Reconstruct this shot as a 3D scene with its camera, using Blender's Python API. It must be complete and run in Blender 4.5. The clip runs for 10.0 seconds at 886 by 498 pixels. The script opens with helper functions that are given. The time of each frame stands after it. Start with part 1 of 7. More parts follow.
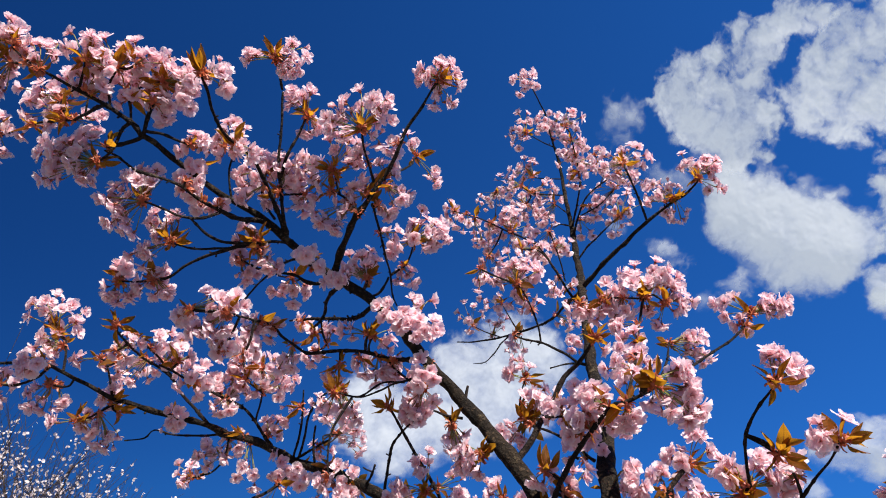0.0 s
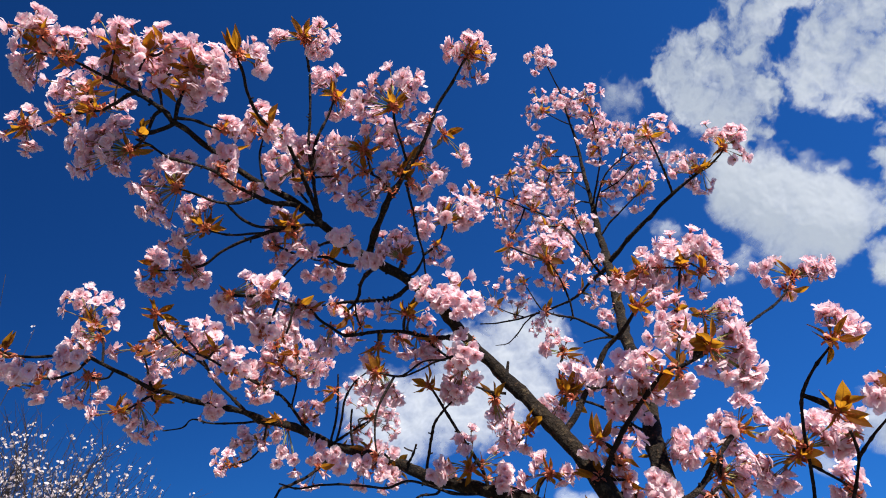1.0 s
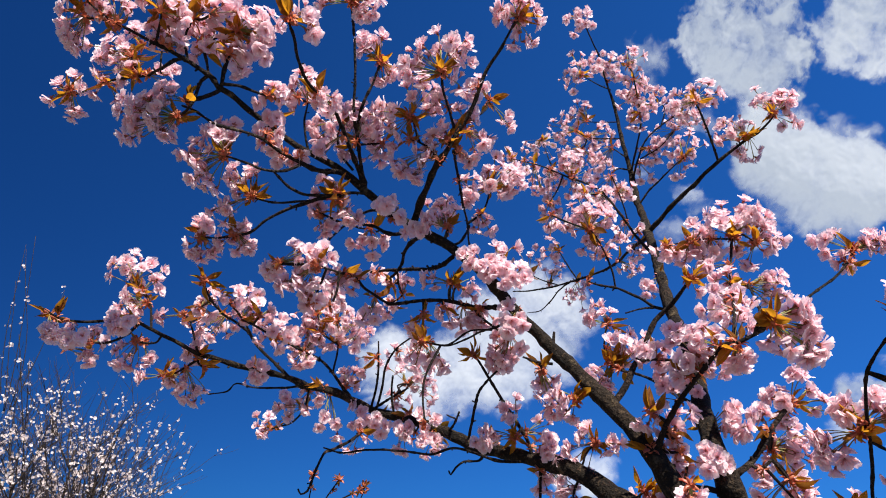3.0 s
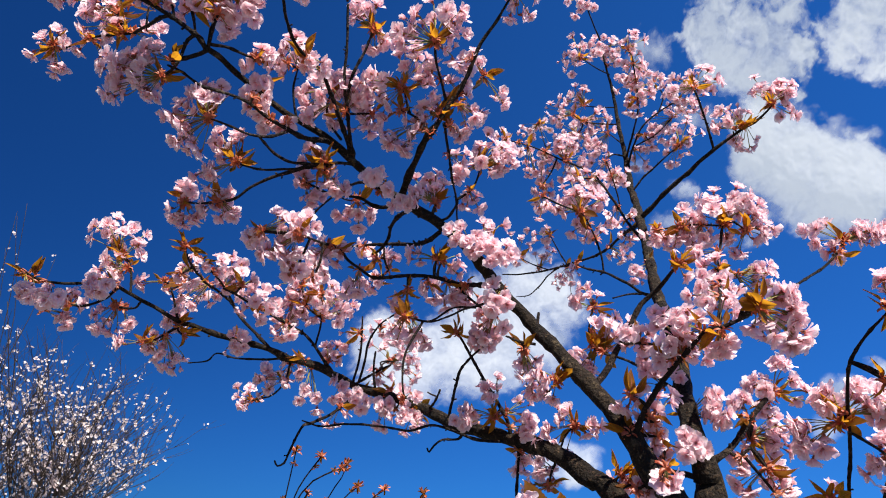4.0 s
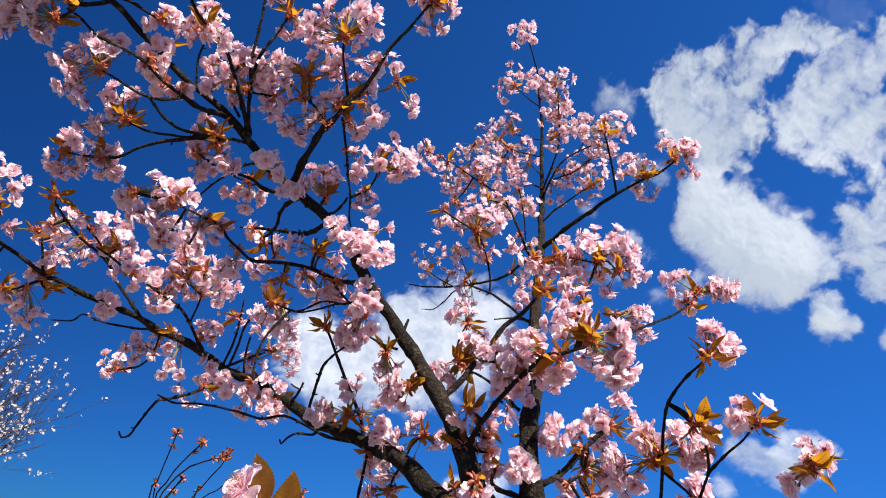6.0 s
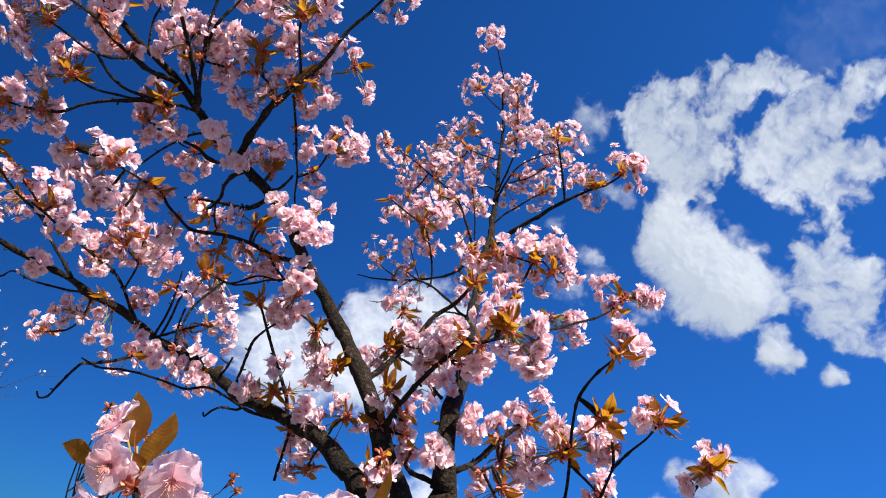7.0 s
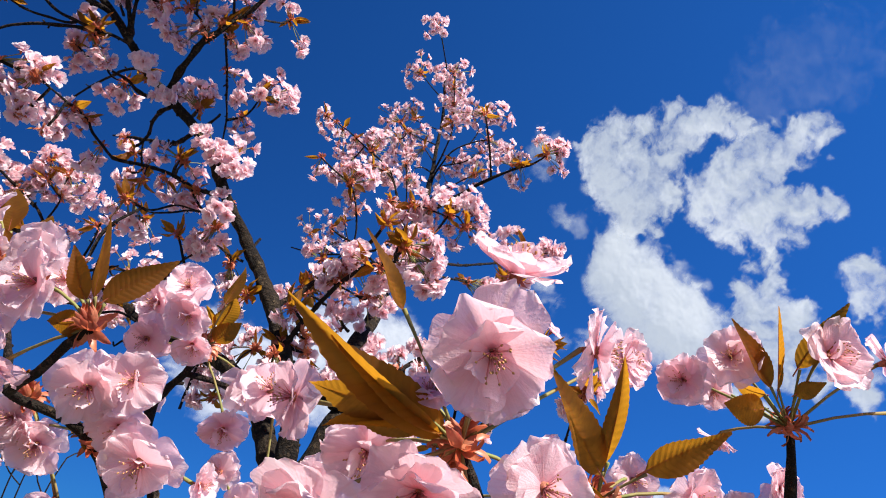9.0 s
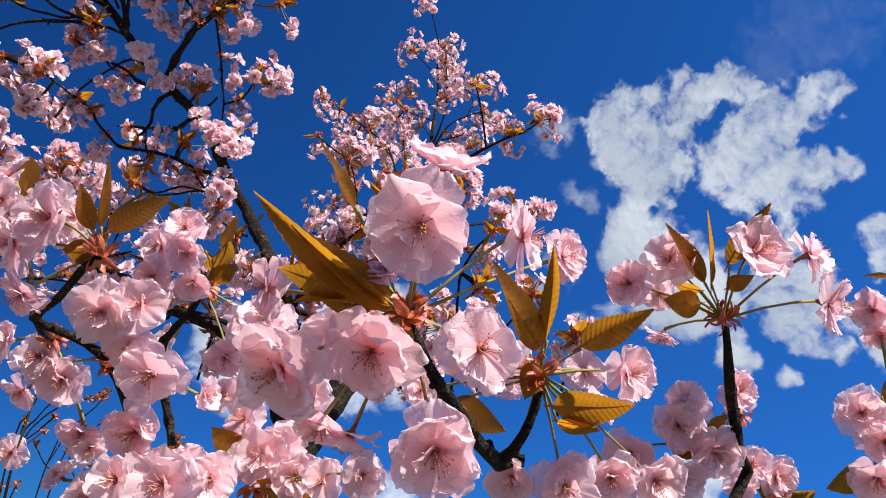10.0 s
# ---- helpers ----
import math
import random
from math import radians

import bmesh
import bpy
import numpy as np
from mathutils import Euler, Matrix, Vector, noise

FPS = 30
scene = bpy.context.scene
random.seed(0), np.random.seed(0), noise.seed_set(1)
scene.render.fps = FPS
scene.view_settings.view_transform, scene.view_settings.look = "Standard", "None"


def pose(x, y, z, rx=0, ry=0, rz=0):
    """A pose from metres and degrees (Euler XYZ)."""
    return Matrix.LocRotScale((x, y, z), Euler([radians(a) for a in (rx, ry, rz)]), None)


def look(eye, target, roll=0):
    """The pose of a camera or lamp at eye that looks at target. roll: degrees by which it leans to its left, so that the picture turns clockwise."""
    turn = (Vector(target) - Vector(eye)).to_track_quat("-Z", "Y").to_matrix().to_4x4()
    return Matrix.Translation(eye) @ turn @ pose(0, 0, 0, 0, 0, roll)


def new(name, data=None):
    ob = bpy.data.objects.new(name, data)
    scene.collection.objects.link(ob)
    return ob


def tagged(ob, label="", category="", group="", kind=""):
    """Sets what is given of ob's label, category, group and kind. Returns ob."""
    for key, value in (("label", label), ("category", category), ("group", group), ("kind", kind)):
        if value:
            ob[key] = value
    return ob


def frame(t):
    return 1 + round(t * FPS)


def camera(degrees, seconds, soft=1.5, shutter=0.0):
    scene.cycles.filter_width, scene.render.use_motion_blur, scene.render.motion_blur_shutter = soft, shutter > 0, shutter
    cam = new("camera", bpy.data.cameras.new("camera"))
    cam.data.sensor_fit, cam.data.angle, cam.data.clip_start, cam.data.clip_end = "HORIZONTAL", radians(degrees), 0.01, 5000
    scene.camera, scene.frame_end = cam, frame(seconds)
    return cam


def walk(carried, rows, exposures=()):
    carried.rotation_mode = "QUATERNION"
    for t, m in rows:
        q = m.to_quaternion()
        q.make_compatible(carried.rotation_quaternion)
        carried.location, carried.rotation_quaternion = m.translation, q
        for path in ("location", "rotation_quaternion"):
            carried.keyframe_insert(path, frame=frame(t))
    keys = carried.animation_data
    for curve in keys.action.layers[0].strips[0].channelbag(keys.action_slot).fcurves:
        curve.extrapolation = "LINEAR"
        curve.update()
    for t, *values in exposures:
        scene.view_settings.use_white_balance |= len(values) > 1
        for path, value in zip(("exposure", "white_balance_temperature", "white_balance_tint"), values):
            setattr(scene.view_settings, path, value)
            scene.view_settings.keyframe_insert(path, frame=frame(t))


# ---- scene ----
cam = camera(70.23, 10.0, soft=1.0)
PATH = [
    (0, (0.0971, 0.1084, 1.7592), (-0.1325, 1.9907, 3.0607), 3.21),
    (0.5, (0.0601, 0.1176, 1.7403), (-0.1763, 2.0185, 3.0134), 2.47),
    (1, (0.0355, 0.1187, 1.7416), (-0.2048, 2.0219, 3.0104), 1.10),
    (1.5, (0.0061, 0.1190, 1.7404), (-0.2161, 2.0169, 3.0204), 2.71),
    (2, (-0.0084, 0.1167, 1.7436), (-0.2283, 2.0057, 3.0372), 1.07),
    (2.5, (-0.0062, 0.1156, 1.7555), (-0.2211, 2.0444, 2.9897), -0.65),
    (2.7, (-0.0162, 0.1140, 1.7559), (-0.2803, 2.0588, 2.9551), 0.71),
    (3.8, (-0.0070, 0.1400, 1.7467), (-0.3143, 2.1311, 2.8562), 4.69),
    (4, (-0.0032, 0.1437, 1.7482), (-0.2989, 2.1359, 2.8588), 4.55),
    (4.5, (0.0130, 0.1485, 1.7493), (-0.2725, 2.1399, 2.8640), 4.91),
    (5, (0.0274, 0.1432, 1.7520), (-0.2407, 2.1281, 2.8826), 7.01),
    (5.5, (0.0703, 0.1393, 1.7500), (-0.1579, 2.1156, 2.9042), 9.37),
    (6, (0.1149, 0.1498, 1.7402), (0.0142, 2.1233, 2.9171), 10.95),
    (6.2, (0.1283, 0.1547, 1.7312), (0.0715, 2.1258, 2.9151), 11.59),
    (7.3, (0.1832, 0.1442, 1.7132), (0.2132, 2.0806, 2.9540), 14.74),
    (7.5, (0.1956, 0.1483, 1.7057), (0.2533, 2.0622, 2.9800), 14.24),
    (8, (0.2241, 0.1560, 1.6753), (0.3466, 2.0539, 2.9687), 14.56),
    (8.5, (0.2458, 0.1525, 1.6399), (0.4033, 2.0479, 2.9332), 15.19),
    (9, (0.2729, 0.1527, 1.5916), (0.4377, 2.0406, 2.8948), 15.43),
    (9.5, (0.2980, 0.1317, 1.5567), (0.4287, 2.0262, 2.8542), 15.23),
    (9.7, (0.3041, 0.1284, 1.5483), (0.4366, 2.0447, 2.8133), 14.27),
    (10, (0.3124, 0.1261, 1.5391), (0.4485, 2.0533, 2.7870), 12.52),
]
walk(cam, [(t, look(eye, target, roll)) for t, eye, target, roll in PATH], [(0.0, 1.15), (2.5, 1.2), (4.5, 1.32), (7.5, 1.36), (9.0, 1.33), (10.0, 1.2)])

# ---- light: a high sun, deep blue sky ----
SUN_TO = Vector((0.40, -0.60, 0.76)).normalized()
sun = new("sun", bpy.data.lights.new("sun", "SUN"))
sun.data.energy, sun.data.angle, sun.data.color = 4.3, radians(0.53), (1.0, 0.95, 0.88)
sun.matrix_world = look((0, 0, 30), Vector((0, 0, 30)) - SUN_TO)
world = bpy.data.worlds.new("sky")
scene.world = world
world.use_nodes = True
wn, wl = world.node_tree.nodes, world.node_tree.links
sky = wn.new("ShaderNodeTexSky")
sky.sky_type, sky.sun_disc = "NISHITA", False
sky.sun_elevation = math.asin(SUN_TO.z)
sky.sun_rotation = math.atan2(SUN_TO.x, SUN_TO.y)
sky.air_density, sky.dust_density, sky.ozone_density = 1.0, 0.2, 3.0
tint = wn.new("ShaderNodeMix")
tint.data_type, tint.blend_type = "RGBA", "MULTIPLY"
tint.inputs["Factor"].default_value = 1.0
tint.inputs["B"].default_value = (0.042, 0.190, 0.455, 1)
wl.new(sky.outputs[0], tint.inputs["A"])
even = wn.new("ShaderNodeMix")
even.data_type = "RGBA"
even.inputs["Factor"].default_value = 0.36
even.inputs["B"].default_value = (0.048, 0.375, 1.60, 1)
wl.new(tint.outputs["Result"], even.inputs["A"])
# the sky grows paler on the side towards the sun
bearing, across = wn.new("ShaderNodeTexCoord"), wn.new("ShaderNodeSeparateXYZ")
paler, graded = wn.new("ShaderNodeMapRange"), wn.new("ShaderNodeMix")
paler.inputs["From Min"].default_value, paler.inputs["From Max"].default_value = -1.0, 1.0
graded.data_type, graded.blend_type = "RGBA", "MULTIPLY"
graded.inputs["Factor"].default_value = 1.0
pale = wn.new("ShaderNodeMix")
pale.data_type = "RGBA"
pale.inputs["A"].default_value, pale.inputs["B"].default_value = (0.32, 0.36, 0.41, 1), (2.10, 2.01, 1.82, 1)
wl.new(bearing.outputs["Generated"], across.inputs[0])
wl.new(across.outputs[0], paler.inputs["Value"])
wl.new(paler.outputs[0], pale.inputs["Factor"])
wl.new(even.outputs["Result"], graded.inputs["A"])
wl.new(pale.outputs["Result"], graded.inputs["B"])
wl.new(graded.outputs["Result"], wn["Background"].inputs["Color"])
wn["Background"].inputs["Strength"].default_value = 0.096

# ---- materials ----


class Nodes:
    """A small builder for node materials."""

    def __init__(self, name):
        self.mat = bpy.data.materials.new(name)
        self.mat.use_nodes = True
        self.tree = self.mat.node_tree
        self.tree.nodes.clear()
        self.out = self.add("ShaderNodeOutputMaterial")

    def add(self, kind, **values):
        node = self.tree.nodes.new(kind)
        for key, value in values.items():
            node.inputs[key.replace("_", " ")].default_value = value
        return node

    def link(self, a, b):
        self.tree.links.new(a, b)

    def ramp(self, fac, stops):
        node = self.add("ShaderNodeValToRGB")
        els = node.color_ramp.elements
        while len(els) < len(stops):
            els.new(0.5)
        for el, (p, c) in zip(els, stops):
            el.position, el.color = p, (*c, 1)
        self.link(fac, node.inputs[0])
        return node.outputs[0]

    def mix(self, fac, a, b, blend="MIX"):
        node = self.add("ShaderNodeMix")
        node.data_type, node.blend_type = "RGBA", blend
        for value, slot in ((fac, "Factor"), (a, "A"), (b, "B")):
            if hasattr(value, "is_output"):
                self.link(value, node.inputs[slot])
            else:
                node.inputs[slot].default_value = (*value, 1) if isinstance(value, tuple) else value
        return node.outputs["Result"]

    def math(self, op, a, b=0.0):
        node = self.add("ShaderNodeMath")
        node.operation = op
        for i, value in enumerate((a, b)):
            if hasattr(value, "is_output"):
                self.link(value, node.inputs[i])
            else:
                node.inputs[i].default_value = value
        return node.outputs[0]

    def noise(self, scale, detail=4.0, rough=0.55, coord="Object"):
        tc = self.add("ShaderNodeTexCoord")
        node = self.add("ShaderNodeTexNoise", Scale=scale, Detail=detail, Roughness=rough)
        self.link(tc.outputs[coord], node.inputs["Vector"])
        return node.outputs["Fac"]

    def thin(self, color, translucent, through_share, rough, gloss=0.04, bump=None, sheer=0.0):
        """A thin leaf or petal: light falls on it and through it."""
        d = self.add("ShaderNodeBsdfDiffuse")
        t = self.add("ShaderNodeBsdfTranslucent")
        g = self.add("ShaderNodeBsdfGlossy", Roughness=rough)
        m1, m2 = self.add("ShaderNodeMixShader", Fac=through_share), self.add("ShaderNodeMixShader", Fac=gloss)
        self.link(color, d.inputs["Color"])
        self.link(translucent, t.inputs["Color"])
        if bump is not None:
            for n in (d, t, g):
                self.link(bump, n.inputs["Normal"])
        self.link(d.outputs[0], m1.inputs[1])
        self.link(t.outputs[0], m1.inputs[2])
        self.link(m1.outputs[0], m2.inputs[1])
        self.link(g.outputs[0], m2.inputs[2])
        last = m2
        if sheer:
            last = self.add("ShaderNodeMixShader", Fac=sheer)
            clear = self.add("ShaderNodeBsdfTransparent", Color=(1.0, 0.86, 0.88, 1))
            self.link(m2.outputs[0], last.inputs[1])
            self.link(clear.outputs[0], last.inputs[2])
        self.link(last.outputs[0], self.out.inputs[0])
        return self.mat

    def solid(self, color, rough=0.7, bump=None, metal=0.0):
        p = self.add("ShaderNodeBsdfPrincipled", Roughness=rough, Metallic=metal, Specular_IOR_Level=0.2)
        self.link(color, p.inputs["Base Color"])
        if bump is not None:
            self.link(bump, p.inputs["Normal"])
        self.link(p.outputs[0], self.out.inputs[0])
        return self.mat

    def bump(self, height, strength, distance):
        b = self.add("ShaderNodeBump", Strength=strength, Distance=distance)
        self.link(height, b.inputs["Height"])
        return b.outputs[0]

    def attribute(self, name):
        a = self.add("ShaderNodeAttribute")
        a.attribute_name = name
        return a.outputs["Fac"]

    def random(self):
        return self.add("ShaderNodeObjectInfo").outputs["Random"]


def petal_material(name, base, edge, deep):
    n = Nodes(name)
    along = n.attribute("along")
    col = n.ramp(along, [(0.0, deep), (0.30, base), (0.70, base), (1.0, edge)])
    tone = n.ramp(n.random(), [(0.0, (0.97, 0.90, 0.92)), (0.4, (0.99, 0.96, 0.97)), (1.0, (1.0, 1.0, 1.0))])
    col = n.mix(1.0, col, tone, "MULTIPLY")
    streak = n.noise(9.0, 3.0)
    col = n.mix(n.math("MULTIPLY", streak, 0.25), col, edge)
    tc, sep = n.add("ShaderNodeTexCoord"), n.add("ShaderNodeSeparateXYZ")
    n.link(tc.outputs["Object"], sep.inputs[0])
    fan = n.add("ShaderNodeCombineXYZ")
    n.link(n.math("MULTIPLY", n.math("ARCTAN2", sep.outputs[1], sep.outputs[0]), 16.0), fan.inputs[0])
    n.link(n.math("MULTIPLY", along, 1.6), fan.inputs[1])
    veins = n.add("ShaderNodeTexNoise", Scale=1.0, Detail=3.0)
    n.link(fan.outputs[0], veins.inputs["Vector"])
    col = n.mix(n.ramp(veins.outputs["Fac"], [(0.5, (0, 0, 0)), (0.72, (0.30, 0.30, 0.30))]), col, deep)
    height = n.math("ADD", n.noise(34.0, 3.0), veins.outputs["Fac"])
    return n.thin(col, n.mix(0.34, col, deep), 0.50, 0.4, 0.03, n.bump(height, 0.14, 0.02), 0.15)


def leaf_material(name, dull, bright, through_col):
    n = Nodes(name)
    tc = n.add("ShaderNodeTexCoord")
    sep = n.add("ShaderNodeSeparateXYZ")
    n.link(tc.outputs["Object"], sep.inputs[0])
    slant = n.math("SUBTRACT", sep.outputs[1], n.math("MULTIPLY", n.math("ABSOLUTE", sep.outputs[0]), 0.45))
    veins = n.math("POWER", n.math("ABSOLUTE", n.math("SINE", n.math("MULTIPLY", slant, 46.0))), 0.22)
    col = n.ramp(n.random(), [(0.0, dull), (0.5, tuple((a + b) / 2 for a, b in zip(dull, bright))), (1.0, bright)])
    col = n.mix(n.ramp(n.noise(2.2, 4.0), [(0.38, (0, 0, 0)), (0.55, (0.9, 0.9, 0.9))]), col, dull)
    col = n.mix(n.math("MULTIPLY", n.math("SUBTRACT", 1.0, veins), 0.75), col, tuple(c * 0.6 for c in dull))
    trans = n.mix(0.55, col, through_col)
    return n.thin(col, trans, 0.66, 0.6, 0.006, n.bump(veins, 0.08, 0.012))


def bark_material(name, dark, light, lichen_and_glint):
    n = Nodes(name)
    big, fine = n.noise(14.0, 5.0), n.noise(170.0, 4.0, 0.65)
    col = n.ramp(big, [(0.3, dark), (0.7, light)])
    # pale lenticels, drawn out across the stem
    tc = n.add("ShaderNodeTexCoord")
    flat = n.add("ShaderNodeMapping")
    flat.inputs["Scale"].default_value = (70.0, 70.0, 190.0)
    n.link(tc.outputs["Object"], flat.inputs["Vector"])
    pores = n.add("ShaderNodeTexNoise", Scale=1.0, Detail=2.0)
    n.link(flat.outputs[0], pores.inputs["Vector"])
    col = n.mix(n.ramp(pores.outputs["Fac"], [(0.64, (0, 0, 0)), (0.72, (0.6, 0.6, 0.6))]), col, tuple(min(1, c * 2.6) for c in light))
    # light flecks: sunlit highlights of the rough bark, put into the colour
    col = n.mix(n.ramp(fine, [(0.55, (0, 0, 0)), (0.72, (1, 1, 1))]), col, tuple(min(1, c * 4.0) for c in light))
    # lichen on the limbs; on twigs the same specks paint sunlit edges
    col = n.mix(n.math("MULTIPLY", n.ramp(n.noise(30.0, 6.0, 0.7), [(0.58, (0, 0, 0)), (0.66, (1, 1, 1))]), 0.8), col, lichen_and_glint)
    h = n.math("ADD", fine, n.math("MULTIPLY", n.noise(60.0, 4.0), 1.6))
    return n.solid(col, 0.85, n.bump(h, 1.0, 0.012))


def plain_material(name, a, b, scale=40.0, rough=0.6):
    n = Nodes(name)
    return n.solid(n.ramp(n.noise(scale, 4.0), [(0.35, a), (0.65, b)]), rough, n.bump(n.noise(scale * 3, 3.0), 0.3, 0.003))


# assumed stones for the unseen ground, pale enough to reflect sunlight upward
def bounce_gravel_material():
    n = Nodes("bounce_gravel")
    stones = n.add("ShaderNodeTexVoronoi", Scale=70.0)
    tc = n.add("ShaderNodeTexCoord")
    n.link(tc.outputs["Object"], stones.inputs["Vector"])
    tone = n.add("ShaderNodeSeparateColor")
    n.link(stones.outputs["Color"], tone.inputs[0])
    col = n.ramp(tone.outputs[0], [(0.0, (0.085, 0.08, 0.068)), (0.6, (0.145, 0.137, 0.118)), (1.0, (0.22, 0.21, 0.185))])
    col = n.mix(n.ramp(n.noise(0.9, 5.0), [(0.45, (0, 0, 0)), (0.65, (0.6, 0.6, 0.6))]), col, (0.10, 0.09, 0.065))
    return n.solid(col, 0.9, n.bump(stones.outputs["Distance"], 0.8, -0.01))


def scale_material(name, a, b):
    n = Nodes(name)
    col = n.ramp(n.noise(120.0, 4.0), [(0.35, a), (0.65, b)])
    return n.thin(col, n.mix(0.4, col, (0.80, 0.17, 0.06)), 0.45, 0.45, 0.04)


PETAL = petal_material("pink petal", (0.95, 0.735, 0.76), (0.975, 0.905, 0.905), (0.88, 0.40, 0.47))
WHITE_PETAL = petal_material("white petal", (0.88, 0.75, 0.67), (0.90, 0.82, 0.74), (0.72, 0.46, 0.44))
LEAF = leaf_material("bronze leaf", (0.12, 0.045, 0.012), (0.46, 0.195, 0.02), (0.80, 0.36, 0.015))
BARK = bark_material("cherry bark", (0.004, 0.0027, 0.002), (0.024, 0.0155, 0.0085), (0.12, 0.088, 0.048))
TWIG = bark_material("twig bark", (0.005, 0.0032, 0.0024), (0.024, 0.0145, 0.010), (0.10, 0.075, 0.05))
PALE_TWIG = bark_material("pale twig bark", (0.02, 0.013, 0.009), (0.052, 0.035, 0.026), (0.09, 0.07, 0.05))
STALK = plain_material("flower stalk", (0.19, 0.21, 0.06), (0.25, 0.16, 0.06))
BRACT = scale_material("bud scale", (0.44, 0.085, 0.045), (0.64, 0.25, 0.12))
STAMEN = plain_material("stamen", (0.72, 0.22, 0.30), (0.80, 0.42, 0.34), 200.0, 0.5)
ANTHER = plain_material("anther", (0.50, 0.30, 0.10), (0.42, 0.18, 0.08), 200.0, 0.6)
CALYX = plain_material("calyx", (0.32, 0.07, 0.06), (0.38, 0.16, 0.07), 90.0, 0.5)
BOUNCE_GRAVEL = bounce_gravel_material()


def cloud_material():
    n = Nodes("cloud")
    dens = n.attribute("thickness")
    tc = n.add("ShaderNodeTexCoord")
    wisp = n.add("ShaderNodeTexNoise", Scale=0.03, Detail=6.0, Roughness=0.6)
    n.link(tc.outputs["Object"], wisp.inputs["Vector"])
    flaw = n.math("MULTIPLY", n.math("SUBTRACT", wisp.outputs["Fac"], 0.5), n.math("MULTIPLY", dens, n.math("SUBTRACT", 1.15, dens)))
    alpha = n.math("MINIMUM", n.math("MAXIMUM", n.math("ADD", dens, n.math("MULTIPLY", flaw, 0.6)), 0.0), 0.97)
    lit = n.add("ShaderNodeBsdfDiffuse", Color=(0.36, 0.36, 0.36, 1))
    inner = n.add("ShaderNodeBsdfTranslucent", Color=(0.36, 0.36, 0.36, 1))
    # added glow lifts the cloud above what sun and sky give it
    glow = n.add("ShaderNodeEmission", Color=(0.85, 0.93, 1.0, 1), Strength=0.24)
    both, d = n.add("ShaderNodeMixShader", Fac=0.45), n.add("ShaderNodeAddShader")
    n.link(lit.outputs[0], both.inputs[1])
    n.link(inner.outputs[0], both.inputs[2])
    n.link(both.outputs[0], d.inputs[0])
    n.link(glow.outputs[0], d.inputs[1])
    t = n.add("ShaderNodeBsdfTransparent")
    m = n.add("ShaderNodeMixShader")
    n.link(alpha, m.inputs[0])
    n.link(t.outputs[0], m.inputs[1])
    n.link(d.outputs[0], m.inputs[2])
    n.link(m.outputs[0], n.out.inputs[0])
    return n.mat


CLOUD = cloud_material()

# ---- mesh building ----


class Maker:
    """Collects grids and tubes and turns them into one mesh."""

    def __init__(self):
        self.v, self.f, self.m, self.a = [], [], [], []

    def grid(self, rows, mat=0, along=None, closed=False):
        base, w = len(self.v), len(rows[0])
        for i, row in enumerate(rows):
            self.v += [tuple(p) for p in row]
            self.a += [along[i] if along else 0.0] * w
        for i in range(len(rows) - 1):
            for j in range(w if closed else w - 1):
                k = (j + 1) % w
                self.f.append((base + i * w + j, base + i * w + k, base + (i + 1) * w + k, base + (i + 1) * w + j))
                self.m.append(mat)

    def tube(self, path, radii, sides=6, mat=0, rough=0.0, rng=random):
        rows, side = [], None
        for i, p in enumerate(path):
            d = (path[min(i + 1, len(path) - 1)] - path[max(i - 1, 0)]).normalized()
            if side is None:
                side = d.orthogonal().normalized()
            side = (side - d * side.dot(d)).normalized()
            up = d.cross(side)
            rows.append([p + (side * math.cos(a) + up * math.sin(a)) * radii[i] * (1 + rough * rng.uniform(-1, 1))
                         for a in (2 * math.pi * j / sides for j in range(sides))])
        self.grid(rows, mat, None, True)
        for row, flip in ((0, True), (len(path) - 1, False)):
            ring = [len(self.v) - (len(path) - row) * sides + j for j in range(sides)]
            self.f.append(tuple(reversed(ring)) if flip else tuple(ring))
            self.m.append(mat)

    def into(self, mesh, mats):
        mesh.from_pydata(self.v, [], self.f)
        for mat in mats:
            mesh.materials.append(mat)
        mesh.polygons.foreach_set("material_index", self.m)
        mesh.polygons.foreach_set("use_smooth", [True] * len(self.f))
        mesh.attributes.new("along", "FLOAT", "POINT").data.foreach_set("value", self.a)
        mesh.update()
        return mesh

    def mesh(self, name, mats):
        return self.into(bpy.data.meshes.new(name), mats)


def part(name, mesh, parent, matrix=None, label=""):
    """One mesh object under a thing or under a part, placed in its parent's space."""
    ob = new(name, mesh)
    ob.parent = parent
    if matrix is not None:
        ob.matrix_basis = matrix
    if label:
        ob["label"] = label
    return ob


def spline(points, step):
    """A smooth curve through the points, cut into even steps."""
    p = [Vector(q) for q in points]
    p = [p[0] * 2 - p[1]] + p + [p[-1] * 2 - p[-2]]
    out = []
    for i in range(1, len(p) - 2):
        a, b, c, d = p[i - 1:i + 3]
        n = max(2, int((c - b).length / step))
        for k in range(n):
            t = k / n
            out.append(0.5 * (2 * b + (c - a) * t + (2 * a - 5 * b + 4 * c - d) * t * t + (3 * b - a - 3 * c + d) * t ** 3))
    out.append(p[-2].copy())
    return out


def facing(direction, spin):
    return Vector((0, 0, 1)).rotation_difference(Vector(direction)).to_matrix().to_4x4() @ Matrix.Rotation(spin, 4, "Z")


# ---- flowers and leaves, one unit across or long ----


